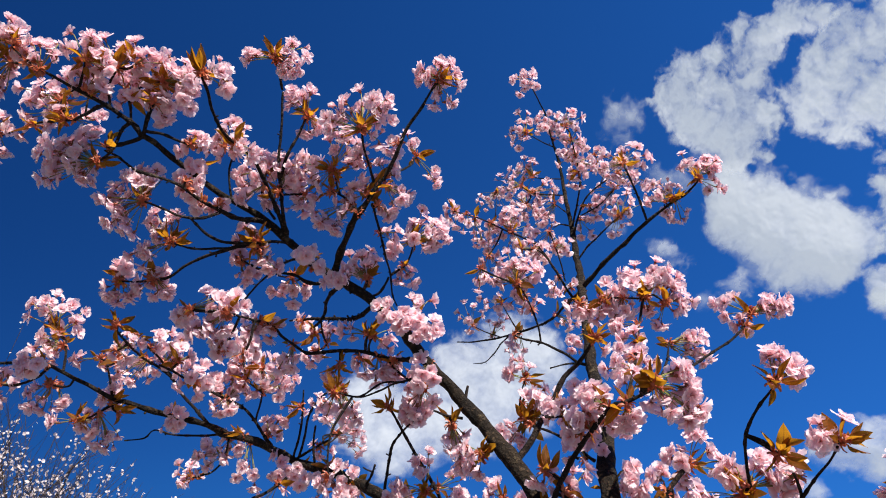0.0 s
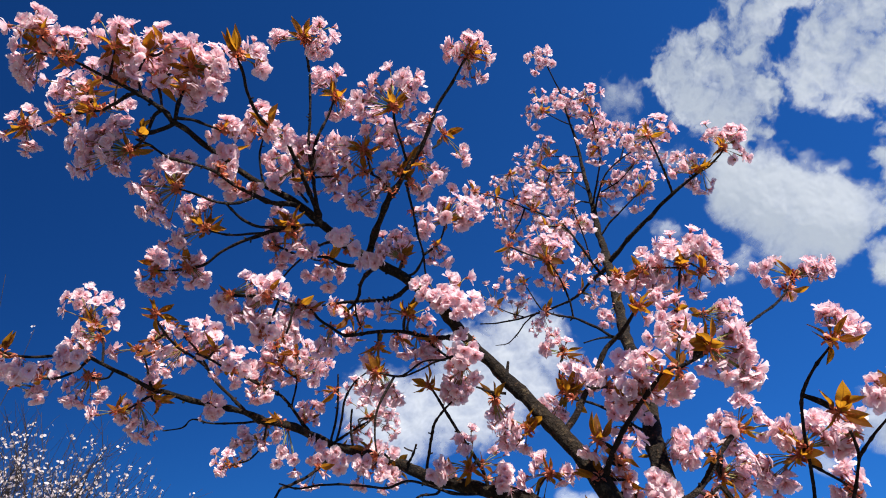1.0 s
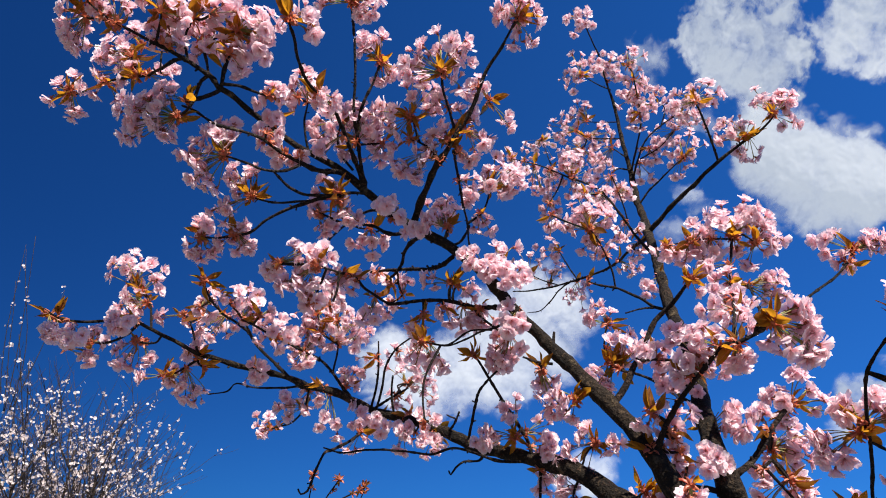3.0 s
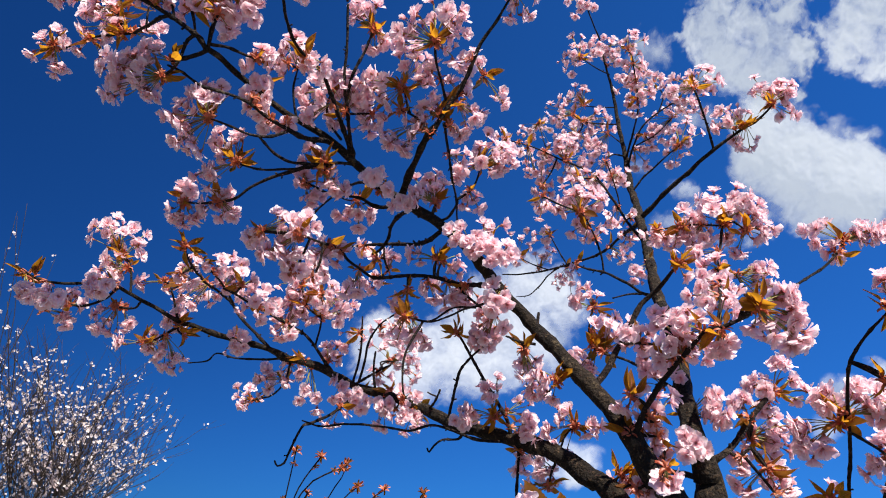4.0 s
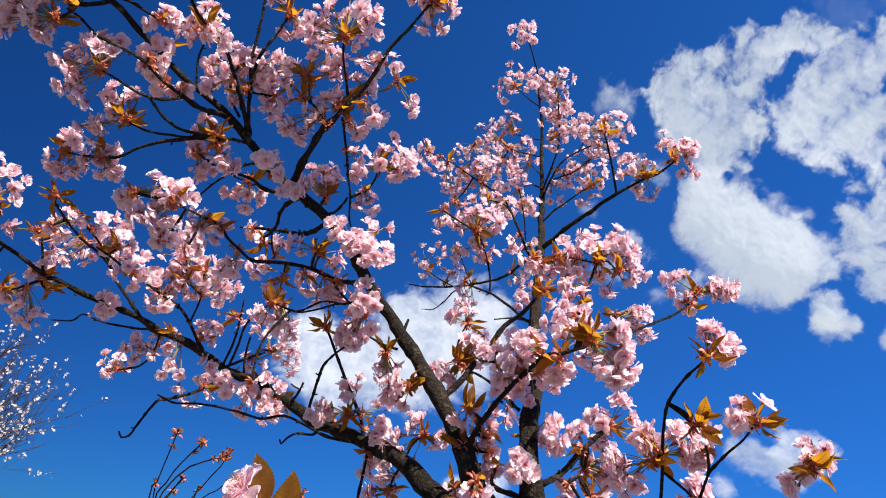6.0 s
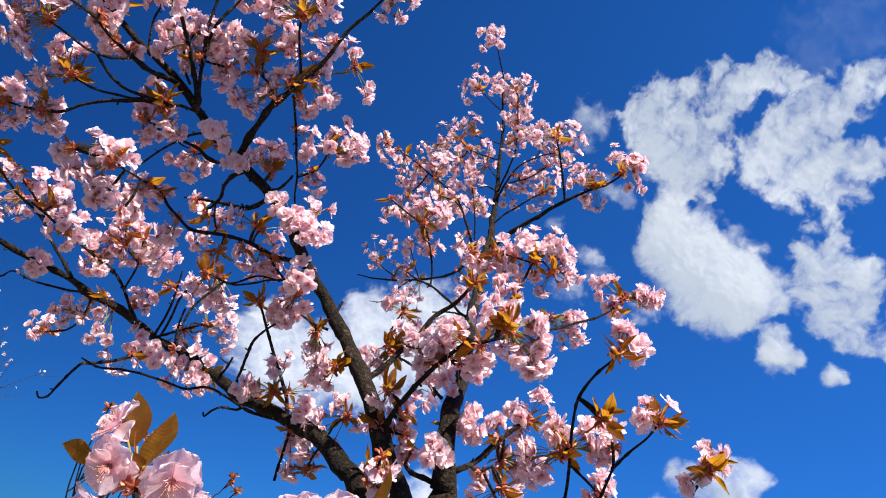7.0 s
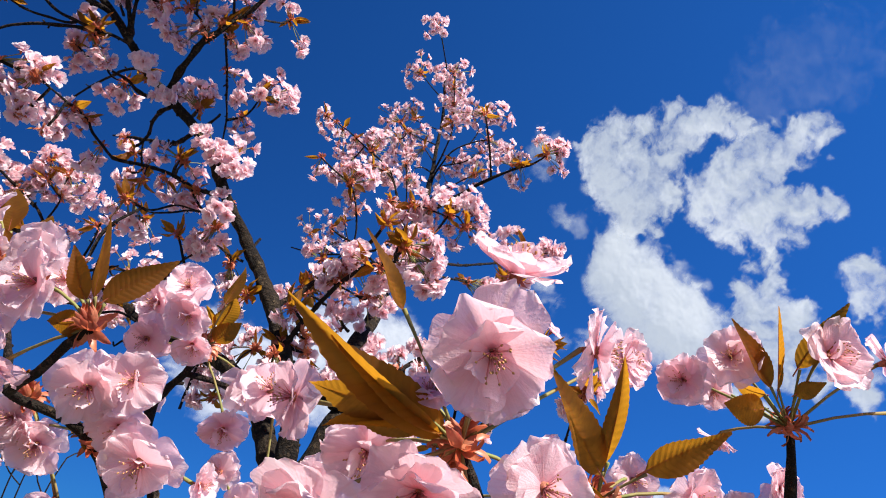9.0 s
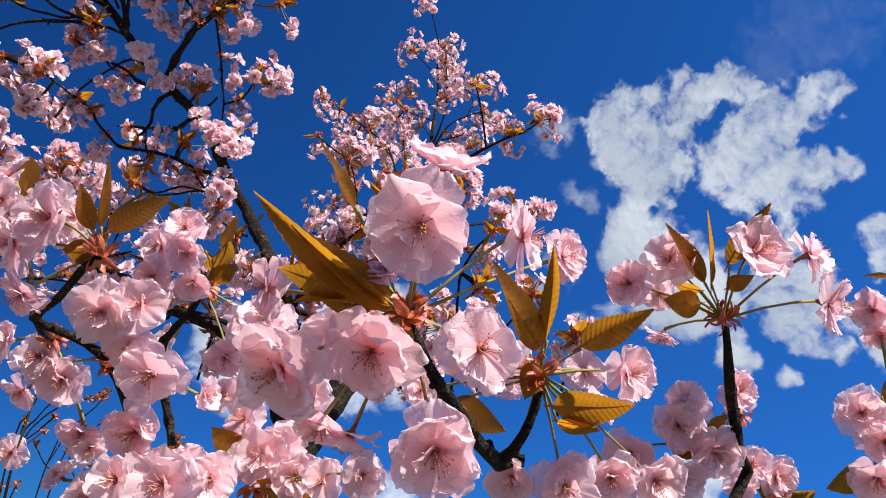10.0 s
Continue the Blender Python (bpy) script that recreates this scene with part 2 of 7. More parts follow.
def add_petal(mk, rng, length, half, lift, turn, res):
    """One fan-shaped, notched, cupped and ruffled petal that leaves the middle at the angle lift."""
    nu, nv = res
    cup, curl, ph = rng.uniform(-0.1, 0.4), rng.uniform(-0.45, 0.2), rng.uniform(0, 6.3)
    ruffle, lean, notch = rng.uniform(0.03, 0.085), rng.uniform(-0.22, 0.22), rng.uniform(0.04, 0.16)
    off, crease = rng.uniform(-0.25, 0.25), rng.uniform(0.0, 0.12)
    m = Matrix.Rotation(turn, 4, "Z") @ Matrix.Rotation(lift, 4, "X")
    rows, along = [], []
    for j in range(nv + 1):
        v = j / nv
        v = 1 - (1 - v) ** 1.25
        w = half * (0.17 + 0.83 * math.sin(math.pi / 2 * v / 0.7)) if v < 0.7 else half * math.sqrt(1 - ((v - 0.7) / 0.34) ** 2)
        row = []
        for i in range(nu + 1):
            u = 2 * i / nu - 1
            y = length * (v * (1 - 0.16 * u * u * v * v) - notch * math.exp(-((u - off) / 0.26) ** 2) * v ** 6
                          + 0.022 * math.sin(11 * u + ph) * v ** 5)
            z = length * (curl * v * v * 0.5 + cup * u * u * v * 0.45 + ruffle * v * v * math.sin(3.6 * u + ph)
                          + 0.55 * ruffle * v ** 3 * math.sin(8.5 * u - ph) - crease * math.exp(-(u / 0.22) ** 2) * v)
            row.append(m @ Vector((w * u + lean * y * v, 0.02 + y, z)))
        rows.append(row)
        along.append(v)
    mk.grid(rows, 0, along)


def flower_mesh(seed, res, fine, opened=1.0, petal=None):
    """A semi-double blossom that faces up: three loose whorls of petals, stamens, calyx with sepals."""
    rng, mk = random.Random(seed), Maker()
    whorls = ((5, 0.52, 0.225, 0.25), (rng.choice((4, 5)), 0.46, 0.19, 0.62), (rng.choice((1, 2, 2)), 0.34, 0.12, 1.05))
    if fine:
        whorls = (((5, 0.52, 0.29, 0.10), (5, 0.47, 0.25, 0.42), (2, 0.34, 0.15, 0.9)) if seed % 3 else
                  ((5, 0.52, 0.28, 0.08), (6, 0.48, 0.23, 0.36), (4, 0.38, 0.15, 0.75)))
    for count, length, half, lift in whorls:
        start = rng.uniform(0, 6.3)
        for i in range(count):
            add_petal(mk, rng, length * rng.uniform(0.84, 1.06), half * rng.uniform(0.8, 1.15),
                      1.4 - (1.4 - lift) * opened + rng.uniform(-0.35, 0.35), start + (i + rng.uniform(-0.25, 0.25)) * 6.283 / count, res)
    mk.a = [a * 0.86 if fine else min(1.0, a * 1.35) for a in mk.a]
    for i in range(30 if fine else 8):
        a, s = rng.uniform(0, 6.3), rng.uniform(0.05, 0.85) * opened
        d = Vector((math.cos(a) * s, math.sin(a) * s, 1)).normalized()
        tip = d * rng.uniform(0.18, 0.30)
        mk.tube([Vector((0, 0, 0.0)), tip * 0.6 + Vector((0, 0, 0.01)), tip], [0.006, 0.0046, 0.0038] if fine else [0.014, 0.011, 0.009], 3, 1)
        if fine:
            mk.tube([tip, tip + d * 0.012, tip + d * 0.026], [0.004, 0.011, 0.003], 5, 2)
    mk.tube([Vector((0, 0, 0.03)), Vector((0, 0, -0.04)), Vector((0, 0, -0.17))], [0.075, 0.062, 0.028], 7, 3)
    for i in range(5):
        a = i * 1.2566 + 0.3
        out_dir, side = Vector((math.cos(a), math.sin(a), 0)), Vector((-math.sin(a), math.cos(a), 0))
        mk.grid([[out_dir * r - side * w + Vector((0, 0, h)), out_dir * r + side * w + Vector((0, 0, h))]
                 for r, w, h in ((0.055, 0.035, -0.02), (0.12, 0.03, -0.05), (0.19, 0.004, -0.04))], 3)
    return mk.mesh("flower", (petal or PETAL, STAMEN, ANTHER, CALYX))


def leaf_mesh(seed, teeth, fold):
    """A pointed, toothed leaf along y, folded on its midrib, with a short stalk."""
    rng, mk = random.Random(seed), Maker()
    droop, wave, twist = rng.uniform(-0.35, 0.25), rng.uniform(0, 6.3), rng.uniform(-0.9, 0.9)
    rows = []
    for j in range(teeth * 2 + 1):
        v = j / (teeth * 2)
        w = 2.05 * (v + 0.004) ** 0.66 * (1 - v) ** 1.12 * (1.0 if j % 2 else 0.94) + 0.002
        row = []
        for u in (-1, -0.55, 0, 0.55, 1):
            y = v + (0.014 if j % 2 else 0) * abs(u)
            side, rise = w * u * 0.5 * math.cos(fold), w * abs(u) * 0.5 * math.sin(fold) * 0.6 + 0.022 * math.sin(9 * v + wave + u) * abs(u)
            a = twist * (v - 0.3)
            row.append(Vector((side * math.cos(a) - rise * math.sin(a) + 0.06 * math.sin(3 * v + wave), y,
                               side * math.sin(a) + rise * math.cos(a) + droop * v * v)))
        rows.append(row)
    mk.grid(rows, 0)
    rib = [Vector((0.06 * math.sin(3 * v + wave), v, droop * v * v - 0.008)) for v in (-0.12, 0, 0.25, 0.5, 0.75, 0.95)]
    mk.tube(rib, [0.016, 0.017, 0.013, 0.010, 0.006, 0.002], 4, 1)
    return mk.mesh("leaf", (LEAF, BRACT))


FAR_FLOWERS = [flower_mesh(10 + i, (4, 4), False, (1.0, 0.85, 0.7, 0.95, 0.8, 0.5, 0.9, 0.65)[i]) for i in range(8)]
NEAR_FLOWERS = [flower_mesh(50 + i, (12, 9), True, (1.0, 0.92, 1.05, 0.85, 0.97, 0.8)[i]) for i in range(6)]
BUDS = [flower_mesh(70 + i, (4, 4), False, (0.12, 0.22, 0.05)[i]) for i in range(3)]
LEAVES = [leaf_mesh(80 + i, 15, (0.25, 0.55, 0.85, 0.4, 1.0, 0.65)[i]) for i in range(6)]

# ---- the cherry tree ----
BASE = Vector((0.30, 1.32, 0.0))
cherry = tagged(new("cherry_tree"), "cherry tree in pale pink double blossom with bronze young leaves", "tree")
cherry.location = BASE
WOOD = []  # places along the wood, for the spurs of the flower clusters
rng_wood = random.Random(5)


def wood(kind, *points):
    """A limb, branch or twig through points of x, y, z and radius, with knots and a slight wobble."""
    r0 = points[0][3]
    step = 0.006 if r0 < 0.006 else 0.012 if r0 < 0.02 else 0.016
    course = spline(points, step)
    path, n = [q.to_3d() for q in course], len(course)
    radii, offset = [], Vector((rng_wood.uniform(0, 50), 0, 0))
    for i, p in enumerate(path):
        r = max(course[i][3], 0.0009)
        r *= 1 + (0.30 if rng_wood.random() < 0.14 and r < 0.008 else 0.0) + 0.09 * rng_wood.uniform(-1, 1) + 0.18 * noise.noise(p * 22 + offset)
        radii.append(r)
        wob = noise.noise_vector(p * 28 + offset) * min(0.003, r * 0.5) * (1 if 0 < i < n - 1 else 0)
        path[i] = p + wob
    WOOD.extend(path[(2 if n > 6 else 1):])
    mk = Maker()
    mk.tube([p - BASE for p in path], radii, 16 if r0 > 0.015 else 10 if r0 > 0.004 else 8, 0, 0.07, rng_wood)
    for i in range(3, n - 2):
        if rng_wood.random() < 0.10:
            d = (path[i + 1] - path[i - 1]).normalized()
            out_dir = (d.orthogonal().normalized() @ Matrix.Rotation(rng_wood.uniform(0, 6.3), 3, d) + d * 0.5).normalized()
            r, reach = min(radii[i] * 0.5, 0.0024), radii[i] + rng_wood.uniform(0.002, 0.007)
            root, tip = path[i] - BASE, path[i] - BASE + out_dir * reach
            mk.tube([root, root.lerp(tip, 0.6), root.lerp(tip, 0.88), tip], [r, r * 0.9, r * 1.15, r * 0.45], 6, 0, 0.1, rng_wood)
    return part(kind, mk.mesh(kind, (BARK if r0 > 0.006 else TWIG,)), cherry)


rng_bloom = random.Random(21)


def bracts(mk, hub, axis, rng, count, size):
    for i in range(count):
        d = (axis * rng.uniform(-0.1, 0.9) + Vector((rng.uniform(-1, 1), rng.uniform(-1, 1), rng.uniform(-1, 1)))).normalized()
        s = d.orthogonal().normalized()
        b = d.cross(s)
        mk.grid([[hub + d * size * t - s * size * w + b * size * h, hub + d * size * t + b * size * (h + 0.12), hub + d * size * t + s * size * w + b * size * h]
                 for t, w, h in ((0.0, 0.10, 0), (0.45, 0.21, 0.16), (0.85, 0.15, 0.14), (1.15, 0.02, -0.05))], 2)


def stalk(mk, a, b, sag, r=0.0008):
    mid = (a + b) / 2 + Vector((0, 0, sag))
    mk.tube([a, a * 0.25 + mid * 0.6 + b * 0.15, mid * 0.5 + b * 0.5, b], [r * 1.2, r, r, r * 1.5], 5, 1)


def blossom(hub, middle, reach, count, leaves):
    """A cluster on a spur: bud scales and young leaves at the hub, flowers on stalks in a loose bunch round its middle."""
    rng, hub = rng_bloom, Vector(hub)
    foot = min(WOOD, key=lambda q: (q - hub).length_squared)
    gap, lean = hub - foot, Vector(middle) - hub
    axis = (gap.normalized() * 0.7 + Vector((0, -0.15, 0.45))).normalized()
    mk = Maker()
    if gap.length > 0.006:
        bend = Vector((rng.uniform(-1, 1), rng.uniform(-1, 1), rng.uniform(-1, 0.6))) * gap.length * 0.13
        path = spline([foot - hub, gap * -0.55 + bend, gap * -0.2 + bend * 0.6, Vector((0, 0, 0))], 0.012)
        mk.tube(path, [0.0024 - 0.0009 * i / len(path) + rng.uniform(0, 0.0004) for i in range(len(path))], 6, 0)
    bracts(mk, Vector((0, 0, 0)), axis, rng, 12 + leaves * 2, 0.012)
    cluster = new("flowering_spur", bpy.data.meshes.new("flowering_spur"))
    cluster.parent, cluster.matrix_basis = cherry, Matrix.Translation(hub - BASE)
    start, spread = rng.uniform(0, 6.3), max(reach * 1.04 - 0.009, 0.003)
    count = round(count * 1.32) if count > 1 else count
    for i in range(count):
        c = 1 - 2 * (i + 0.5) / count
        a = start + i * 2.39996 + rng.uniform(-0.35, 0.35)
        s = math.sqrt(max(0, 1 - c * c))
        off = Vector((s * math.cos(a), c * 0.8, s * math.sin(a))) if count > 1 else Vector((0, 0, 0))
        at = lean + off * spread * rng.uniform(0.4, 1.3)
        size = rng.uniform(0.029, 0.039)
        f = (at.normalized() * 0.75 + off * 0.25 + Vector((rng.uniform(-0.6, 0.6), rng.uniform(-0.95, 0.25), rng.uniform(-0.75, 0.2)))).normalized()
        stalk(mk, Vector((0, 0, 0)), at - f * size * 0.16, 0.003, 0.0007)
        if rng.random() < 0.06:
            size *= 0.62
            part("flower_bud", rng.choice(BUDS), cluster, Matrix.Translation(at) @ facing(f, rng.uniform(0, 6.3)) @ Matrix.Diagonal((size * 0.8, size * 0.8, size, 1)))
            continue
        part("flower", rng.choice(FAR_FLOWERS), cluster, Matrix.Translation(at) @ facing(f, rng.uniform(0, 6.3)) @ Matrix.Scale(size, 4))
    away = lean.normalized() * -0.35 if lean.length > 0.004 else Vector((0, 0, 0))
    for i in range(round(leaves * 1.35) + (rng.random() < 0.5)):
        d = (away + axis * 0.4 + Vector((rng.uniform(-1, 1), rng.uniform(-0.9, 0.7), rng.uniform(-0.7, 1.0)))).normalized()
        size, wide = rng.uniform(0.016, 0.038), rng.uniform(0.5, 0.9)
        q = Vector((0, 1, 0)).rotation_difference(d).to_matrix().to_4x4() @ Matrix.Rotation(rng.uniform(0, 6.3), 4, "Y")
        part("leaf", rng.choice(LEAVES), cluster, Matrix.Translation(d * 0.008) @ q @ Matrix.Diagonal((size * wide, size, size, 1)))
    mk.into(cluster.data, (TWIG, STALK, BRACT))


class Spray:
    """A cluster near the camera's way, whose flowers and leaves are set one by one."""

    def __init__(self, hub):
        self.hub, self.mk = hub, Maker()
        self.ob = new("flowering_spur", bpy.data.meshes.new("flowering_spur"))
        self.ob.parent, self.ob.matrix_basis = cherry, Matrix.Translation(hub - BASE)
        bracts(self.mk, Vector((0, 0, 0)), Vector((0, -0.2, 1)).normalized(), rng_bloom, 34, 0.0118)


SPRAYS = []


def spray(x, y, z):
    SPRAYS.append(Spray(Vector((x, y, z))))
    return SPRAYS[-1]


def flower(owner, place, face, size):
    at, f = Vector(place) - owner.hub, Vector(face).normalized()
    stalk(owner.mk, Vector((0, 0, 0)), at - f * size * 0.16, 0.004, 0.0009)
    part("flower", rng_bloom.choice(NEAR_FLOWERS), owner.ob, Matrix.Translation(at) @ facing(f, rng_bloom.uniform(0, 6.3)) @ Matrix.Scale(size, 4))


def leaf(owner, root, tip, width, roll):
    a, b = Vector(root) - owner.hub, Vector(tip) - owner.hub
    along = (b - a).normalized()
    front = Vector((-0.05, -0.84, -0.53))
    normal = (front - along * front.dot(along)).normalized()
    normal = Matrix.Rotation(radians(roll), 3, along) @ normal
    side = along.cross(normal)
    m = Matrix((side, along, normal)).transposed().to_4x4()
    stalk(owner.mk, Vector((0, 0, 0)), a, 0.001, 0.0007)
    part("leaf", rng_bloom.choice(LEAVES), owner.ob, Matrix.Translation(a) @ m @ Matrix.Diagonal((width * 2.0, (b - a).length, (b - a).length * 0.5, 1)))


trunk_path = spline([(0.30, 1.32, -0.05), (0.31, 1.30, 0.5), (0.27, 1.22, 1.1), (0.235, 1.10, 1.745)], 0.03)
trunk_mk = Maker()
trunk_mk.tube([p - BASE for p in trunk_path], [0.062 + 0.03 * math.exp(-i / 4) - 0.020 * i / len(trunk_path) for i in range(len(trunk_path))], 18, 0, 0.05)
part("trunk", trunk_mk.mesh("trunk", (BARK,)), cherry)

# the forking limbs
wood('limb', (0.235, 1.100, 1.740, 0.0171), (0.203, 1.089, 1.892, 0.0163), (0.180, 1.094, 1.916, 0.0163), (0.156, 1.099, 1.964, 0.0155), (0.133, 1.119, 2.009, 0.0148), (0.105, 1.150, 2.059, 0.0141), (0.074, 1.174, 2.101, 0.0141), (0.036, 1.189, 2.153, 0.0129), (-0.004, 1.189, 2.197, 0.0118), (-0.044, 1.158, 2.231, 0.0111), (-0.064, 1.141, 2.250, 0.0107), (-0.098, 1.128, 2.291, 0.0100), (-0.133, 1.124, 2.326, 0.0092), (-0.178, 1.122, 2.360, 0.0089), (-0.228, 1.117, 2.390, 0.0085), (-0.265, 1.100, 2.408, 0.0081), (-0.299, 1.072, 2.426, 0.0078), (-0.330, 1.042, 2.446, 0.0074), (-0.362, 1.021, 2.466, 0.0067), (-0.392, 1.004, 2.481, 0.0063), (-0.420, 0.987, 2.489, 0.0059), (-0.446, 0.965, 2.497, 0.0056), (-0.470, 0.940, 2.504, 0.0053), (-0.490, 0.911, 2.510, 0.0050), (-0.506, 0.885, 2.514, 0.0048), (-0.517, 0.862, 2.517, 0.0047), (-0.530, 0.843, 2.516, 0.0046))
wood('limb', (-0.530, 0.843, 2.515, 0.0044), (-0.539, 0.824, 2.525, 0.0041), (-0.557, 0.806, 2.531, 0.0037), (-0.575, 0.789, 2.536, 0.0034), (-0.592, 0.773, 2.539, 0.0031), (-0.611, 0.759, 2.542, 0.0028), (-0.629, 0.746, 2.547, 0.0025), (-0.656, 0.730, 2.555, 0.0021), (-0.680, 0.714, 2.565, 0.0018), (-0.697, 0.701, 2.576, 0.0015))
wood('limb', (0.235, 1.100, 1.740, 0.0210), (0.273, 1.171, 1.907, 0.0200), (0.268, 1.166, 1.932, 0.0192), (0.262, 1.163, 1.963, 0.0176), (0.257, 1.176, 2.000, 0.0164), (0.259, 1.198, 2.041, 0.0156), (0.263, 1.227, 2.087, 0.0148), (0.272, 1.260, 2.138, 0.0140), (0.277, 1.298, 2.196, 0.0136), (0.278, 1.344, 2.261, 0.0132), (0.278, 1.401, 2.336, 0.0128), (0.285, 1.456, 2.411, 0.0124), (0.293, 1.521, 2.504, 0.0120), (0.301, 1.603, 2.634, 0.0116), (0.315, 1.726, 2.795, 0.0108), (0.315, 1.782, 2.894, 0.0100), (0.314, 1.790, 2.964, 0.0092), (0.307, 1.792, 3.051, 0.0076), (0.300, 1.796, 3.140, 0.0064), (0.293, 1.793, 3.222, 0.0056), (0.282, 1.772, 3.291, 0.0044), (0.267, 1.750, 3.334, 0.0036), (0.255, 1.726, 3.375, 0.0032), (0.242, 1.700, 3.436, 0.0027), (0.218, 1.650, 3.446, 0.0022), (0.184, 1.555, 3.432, 0.0018))
wood('limb', (0.235, 1.100, 1.740, 0.0171), (0.141, 1.233, 1.908, 0.0163), (0.108, 1.258, 1.937, 0.0159), (0.078, 1.281, 1.965, 0.0155), (0.040, 1.306, 1.989, 0.0148), (-0.000, 1.332, 2.005, 0.0152), (-0.037, 1.350, 2.019, 0.0141), (-0.082, 1.370, 2.032, 0.0133), (-0.129, 1.394, 2.046, 0.0126), (-0.173, 1.421, 2.068, 0.0118), (-0.228, 1.454, 2.100, 0.0111), (-0.279, 1.482, 2.121, 0.0105), (-0.323, 1.504, 2.136, 0.0100), (-0.382, 1.520, 2.154, 0.0096), (-0.422, 1.514, 2.170, 0.0092), (-0.455, 1.480, 2.181, 0.0087), (-0.491, 1.447, 2.184, 0.0081), (-0.535, 1.437, 2.192, 0.0074), (-0.565, 1.421, 2.203, 0.0067), (-0.597, 1.402, 2.207, 0.0059), (-0.626, 1.378, 2.206, 0.0055), (-0.652, 1.349, 2.206, 0.0052), (-0.679, 1.312, 2.205, 0.0048), (-0.700, 1.280, 2.204, 0.0044), (-0.715, 1.250, 2.207, 0.0041), (-0.730, 1.218, 2.211, 0.0038), (-0.744, 1.190, 2.213, 0.0037), (-0.759, 1.162, 2.217, 0.0033), (-0.773, 1.142, 2.220, 0.0031), (-0.808, 1.117, 2.212, 0.0027), (-0.839, 1.101, 2.203, 0.0024), (-0.863, 1.089, 2.200, 0.0022), (-0.884, 1.078, 2.203, 0.0019), (-0.912, 1.058, 2.217, 0.0016))
# branches of the upright limb
wood('branch', (0.306, 1.633, 2.675, 0.0064), (0.333, 1.597, 2.695, 0.0060), (0.371, 1.553, 2.720, 0.0056), (0.407, 1.516, 2.740, 0.0053), (0.443, 1.479, 2.762, 0.0048), (0.478, 1.450, 2.779, 0.0043), (0.514, 1.423, 2.796, 0.0037), (0.549, 1.403, 2.810, 0.0034), (0.568, 1.390, 2.822, 0.0027), (0.584, 1.375, 2.837, 0.0020))
wood('twig', (0.463, 1.460, 2.776, 0.0031), (0.435, 1.398, 2.803, 0.0027), (0.407, 1.341, 2.823, 0.0023), (0.386, 1.304, 2.835, 0.0019))
wood('twig', (0.314, 1.787, 3.002, 0.0032), (0.323, 1.721, 3.032, 0.0029), (0.328, 1.656, 3.048, 0.0025), (0.322, 1.587, 3.059, 0.0024), (0.304, 1.512, 3.064, 0.0020), (0.288, 1.451, 3.067, 0.0017))
wood('branch', (0.314, 1.790, 2.965, 0.0034), (0.329, 1.744, 3.012, 0.0031), (0.353, 1.706, 3.056, 0.0027), (0.395, 1.683, 3.088, 0.0025), (0.453, 1.664, 3.118, 0.0019))
wood('twig', (0.336, 1.744, 3.012, 0.0025), (0.398, 1.733, 3.048, 0.0021), (0.446, 1.714, 3.094, 0.0015))
wood('twig', (0.399, 1.683, 3.088, 0.0020), (0.413, 1.658, 3.136, 0.0017), (0.385, 1.635, 3.170, 0.0014))
wood('twig', (0.314, 1.761, 2.849, 0.0031), (0.347, 1.734, 2.885, 0.0027), (0.378, 1.709, 2.904, 0.0024), (0.407, 1.678, 2.922, 0.0020), (0.440, 1.647, 2.936, 0.0017))
wood('twig', (0.315, 1.792, 3.044, 0.0022), (0.288, 1.778, 3.062, 0.0019), (0.259, 1.764, 3.079, 0.0015))
wood('twig', (0.315, 1.787, 3.002, 0.0024), (0.275, 1.773, 3.002, 0.0020), (0.249, 1.772, 2.986, 0.0015))
wood('twig', (0.300, 1.796, 3.142, 0.0022), (0.239, 1.789, 3.140, 0.0019), (0.184, 1.779, 3.143, 0.0017), (0.150, 1.764, 3.160, 0.0014))
wood('twig', (0.291, 1.795, 3.214, 0.0020), (0.234, 1.799, 3.221, 0.0017), (0.191, 1.800, 3.228, 0.0014))
wood('twig', (0.275, 1.755, 3.323, 0.0020), (0.221, 1.695, 3.299, 0.0017), (0.168, 1.629, 3.277, 0.0014))
wood('branch', (0.293, 1.564, 2.569, 0.0043), (0.263, 1.575, 2.625, 0.0036), (0.238, 1.583, 2.689, 0.0032), (0.210, 1.590, 2.750, 0.0029), (0.175, 1.597, 2.806, 0.0025), (0.107, 1.612, 2.856, 0.0022), (0.019, 1.624, 2.917, 0.0019), (-0.062, 1.635, 2.956, 0.0014))
wood('twig', (0.063, 1.630, 2.895, 0.0019), (0.061, 1.969, 3.223, 0.0016), (0.055, 2.354, 3.624, 0.0013))
wood('twig', (0.217, 1.588, 2.736, 0.0022), (0.186, 1.570, 2.760, 0.0019), (0.141, 1.563, 2.762, 0.0015))
wood('twig', (0.267, 1.689, 2.732, 0.0022), (0.254, 1.661, 2.780, 0.0020), (0.239, 1.636, 2.821, 0.0019), (0.222, 1.613, 2.857, 0.0014))
wood('branch', (0.300, 1.619, 2.652, 0.0048), (0.271, 1.709, 2.673, 0.0043), (0.252, 1.782, 2.682, 0.0039), (0.221, 1.865, 2.695, 0.0037), (0.169, 1.953, 2.715, 0.0036), (0.127, 2.004, 2.727, 0.0034), (0.055, 2.058, 2.732, 0.0029), (-0.021, 2.093, 2.737, 0.0024), (-0.080, 2.112, 2.746, 0.0017))
wood('twig', (0.115, 2.013, 2.729, 0.0027), (0.079, 2.106, 2.742, 0.0024), (0.048, 2.199, 2.743, 0.0022), (0.013, 2.273, 2.743, 0.0019), (-0.034, 2.328, 2.761, 0.0014))
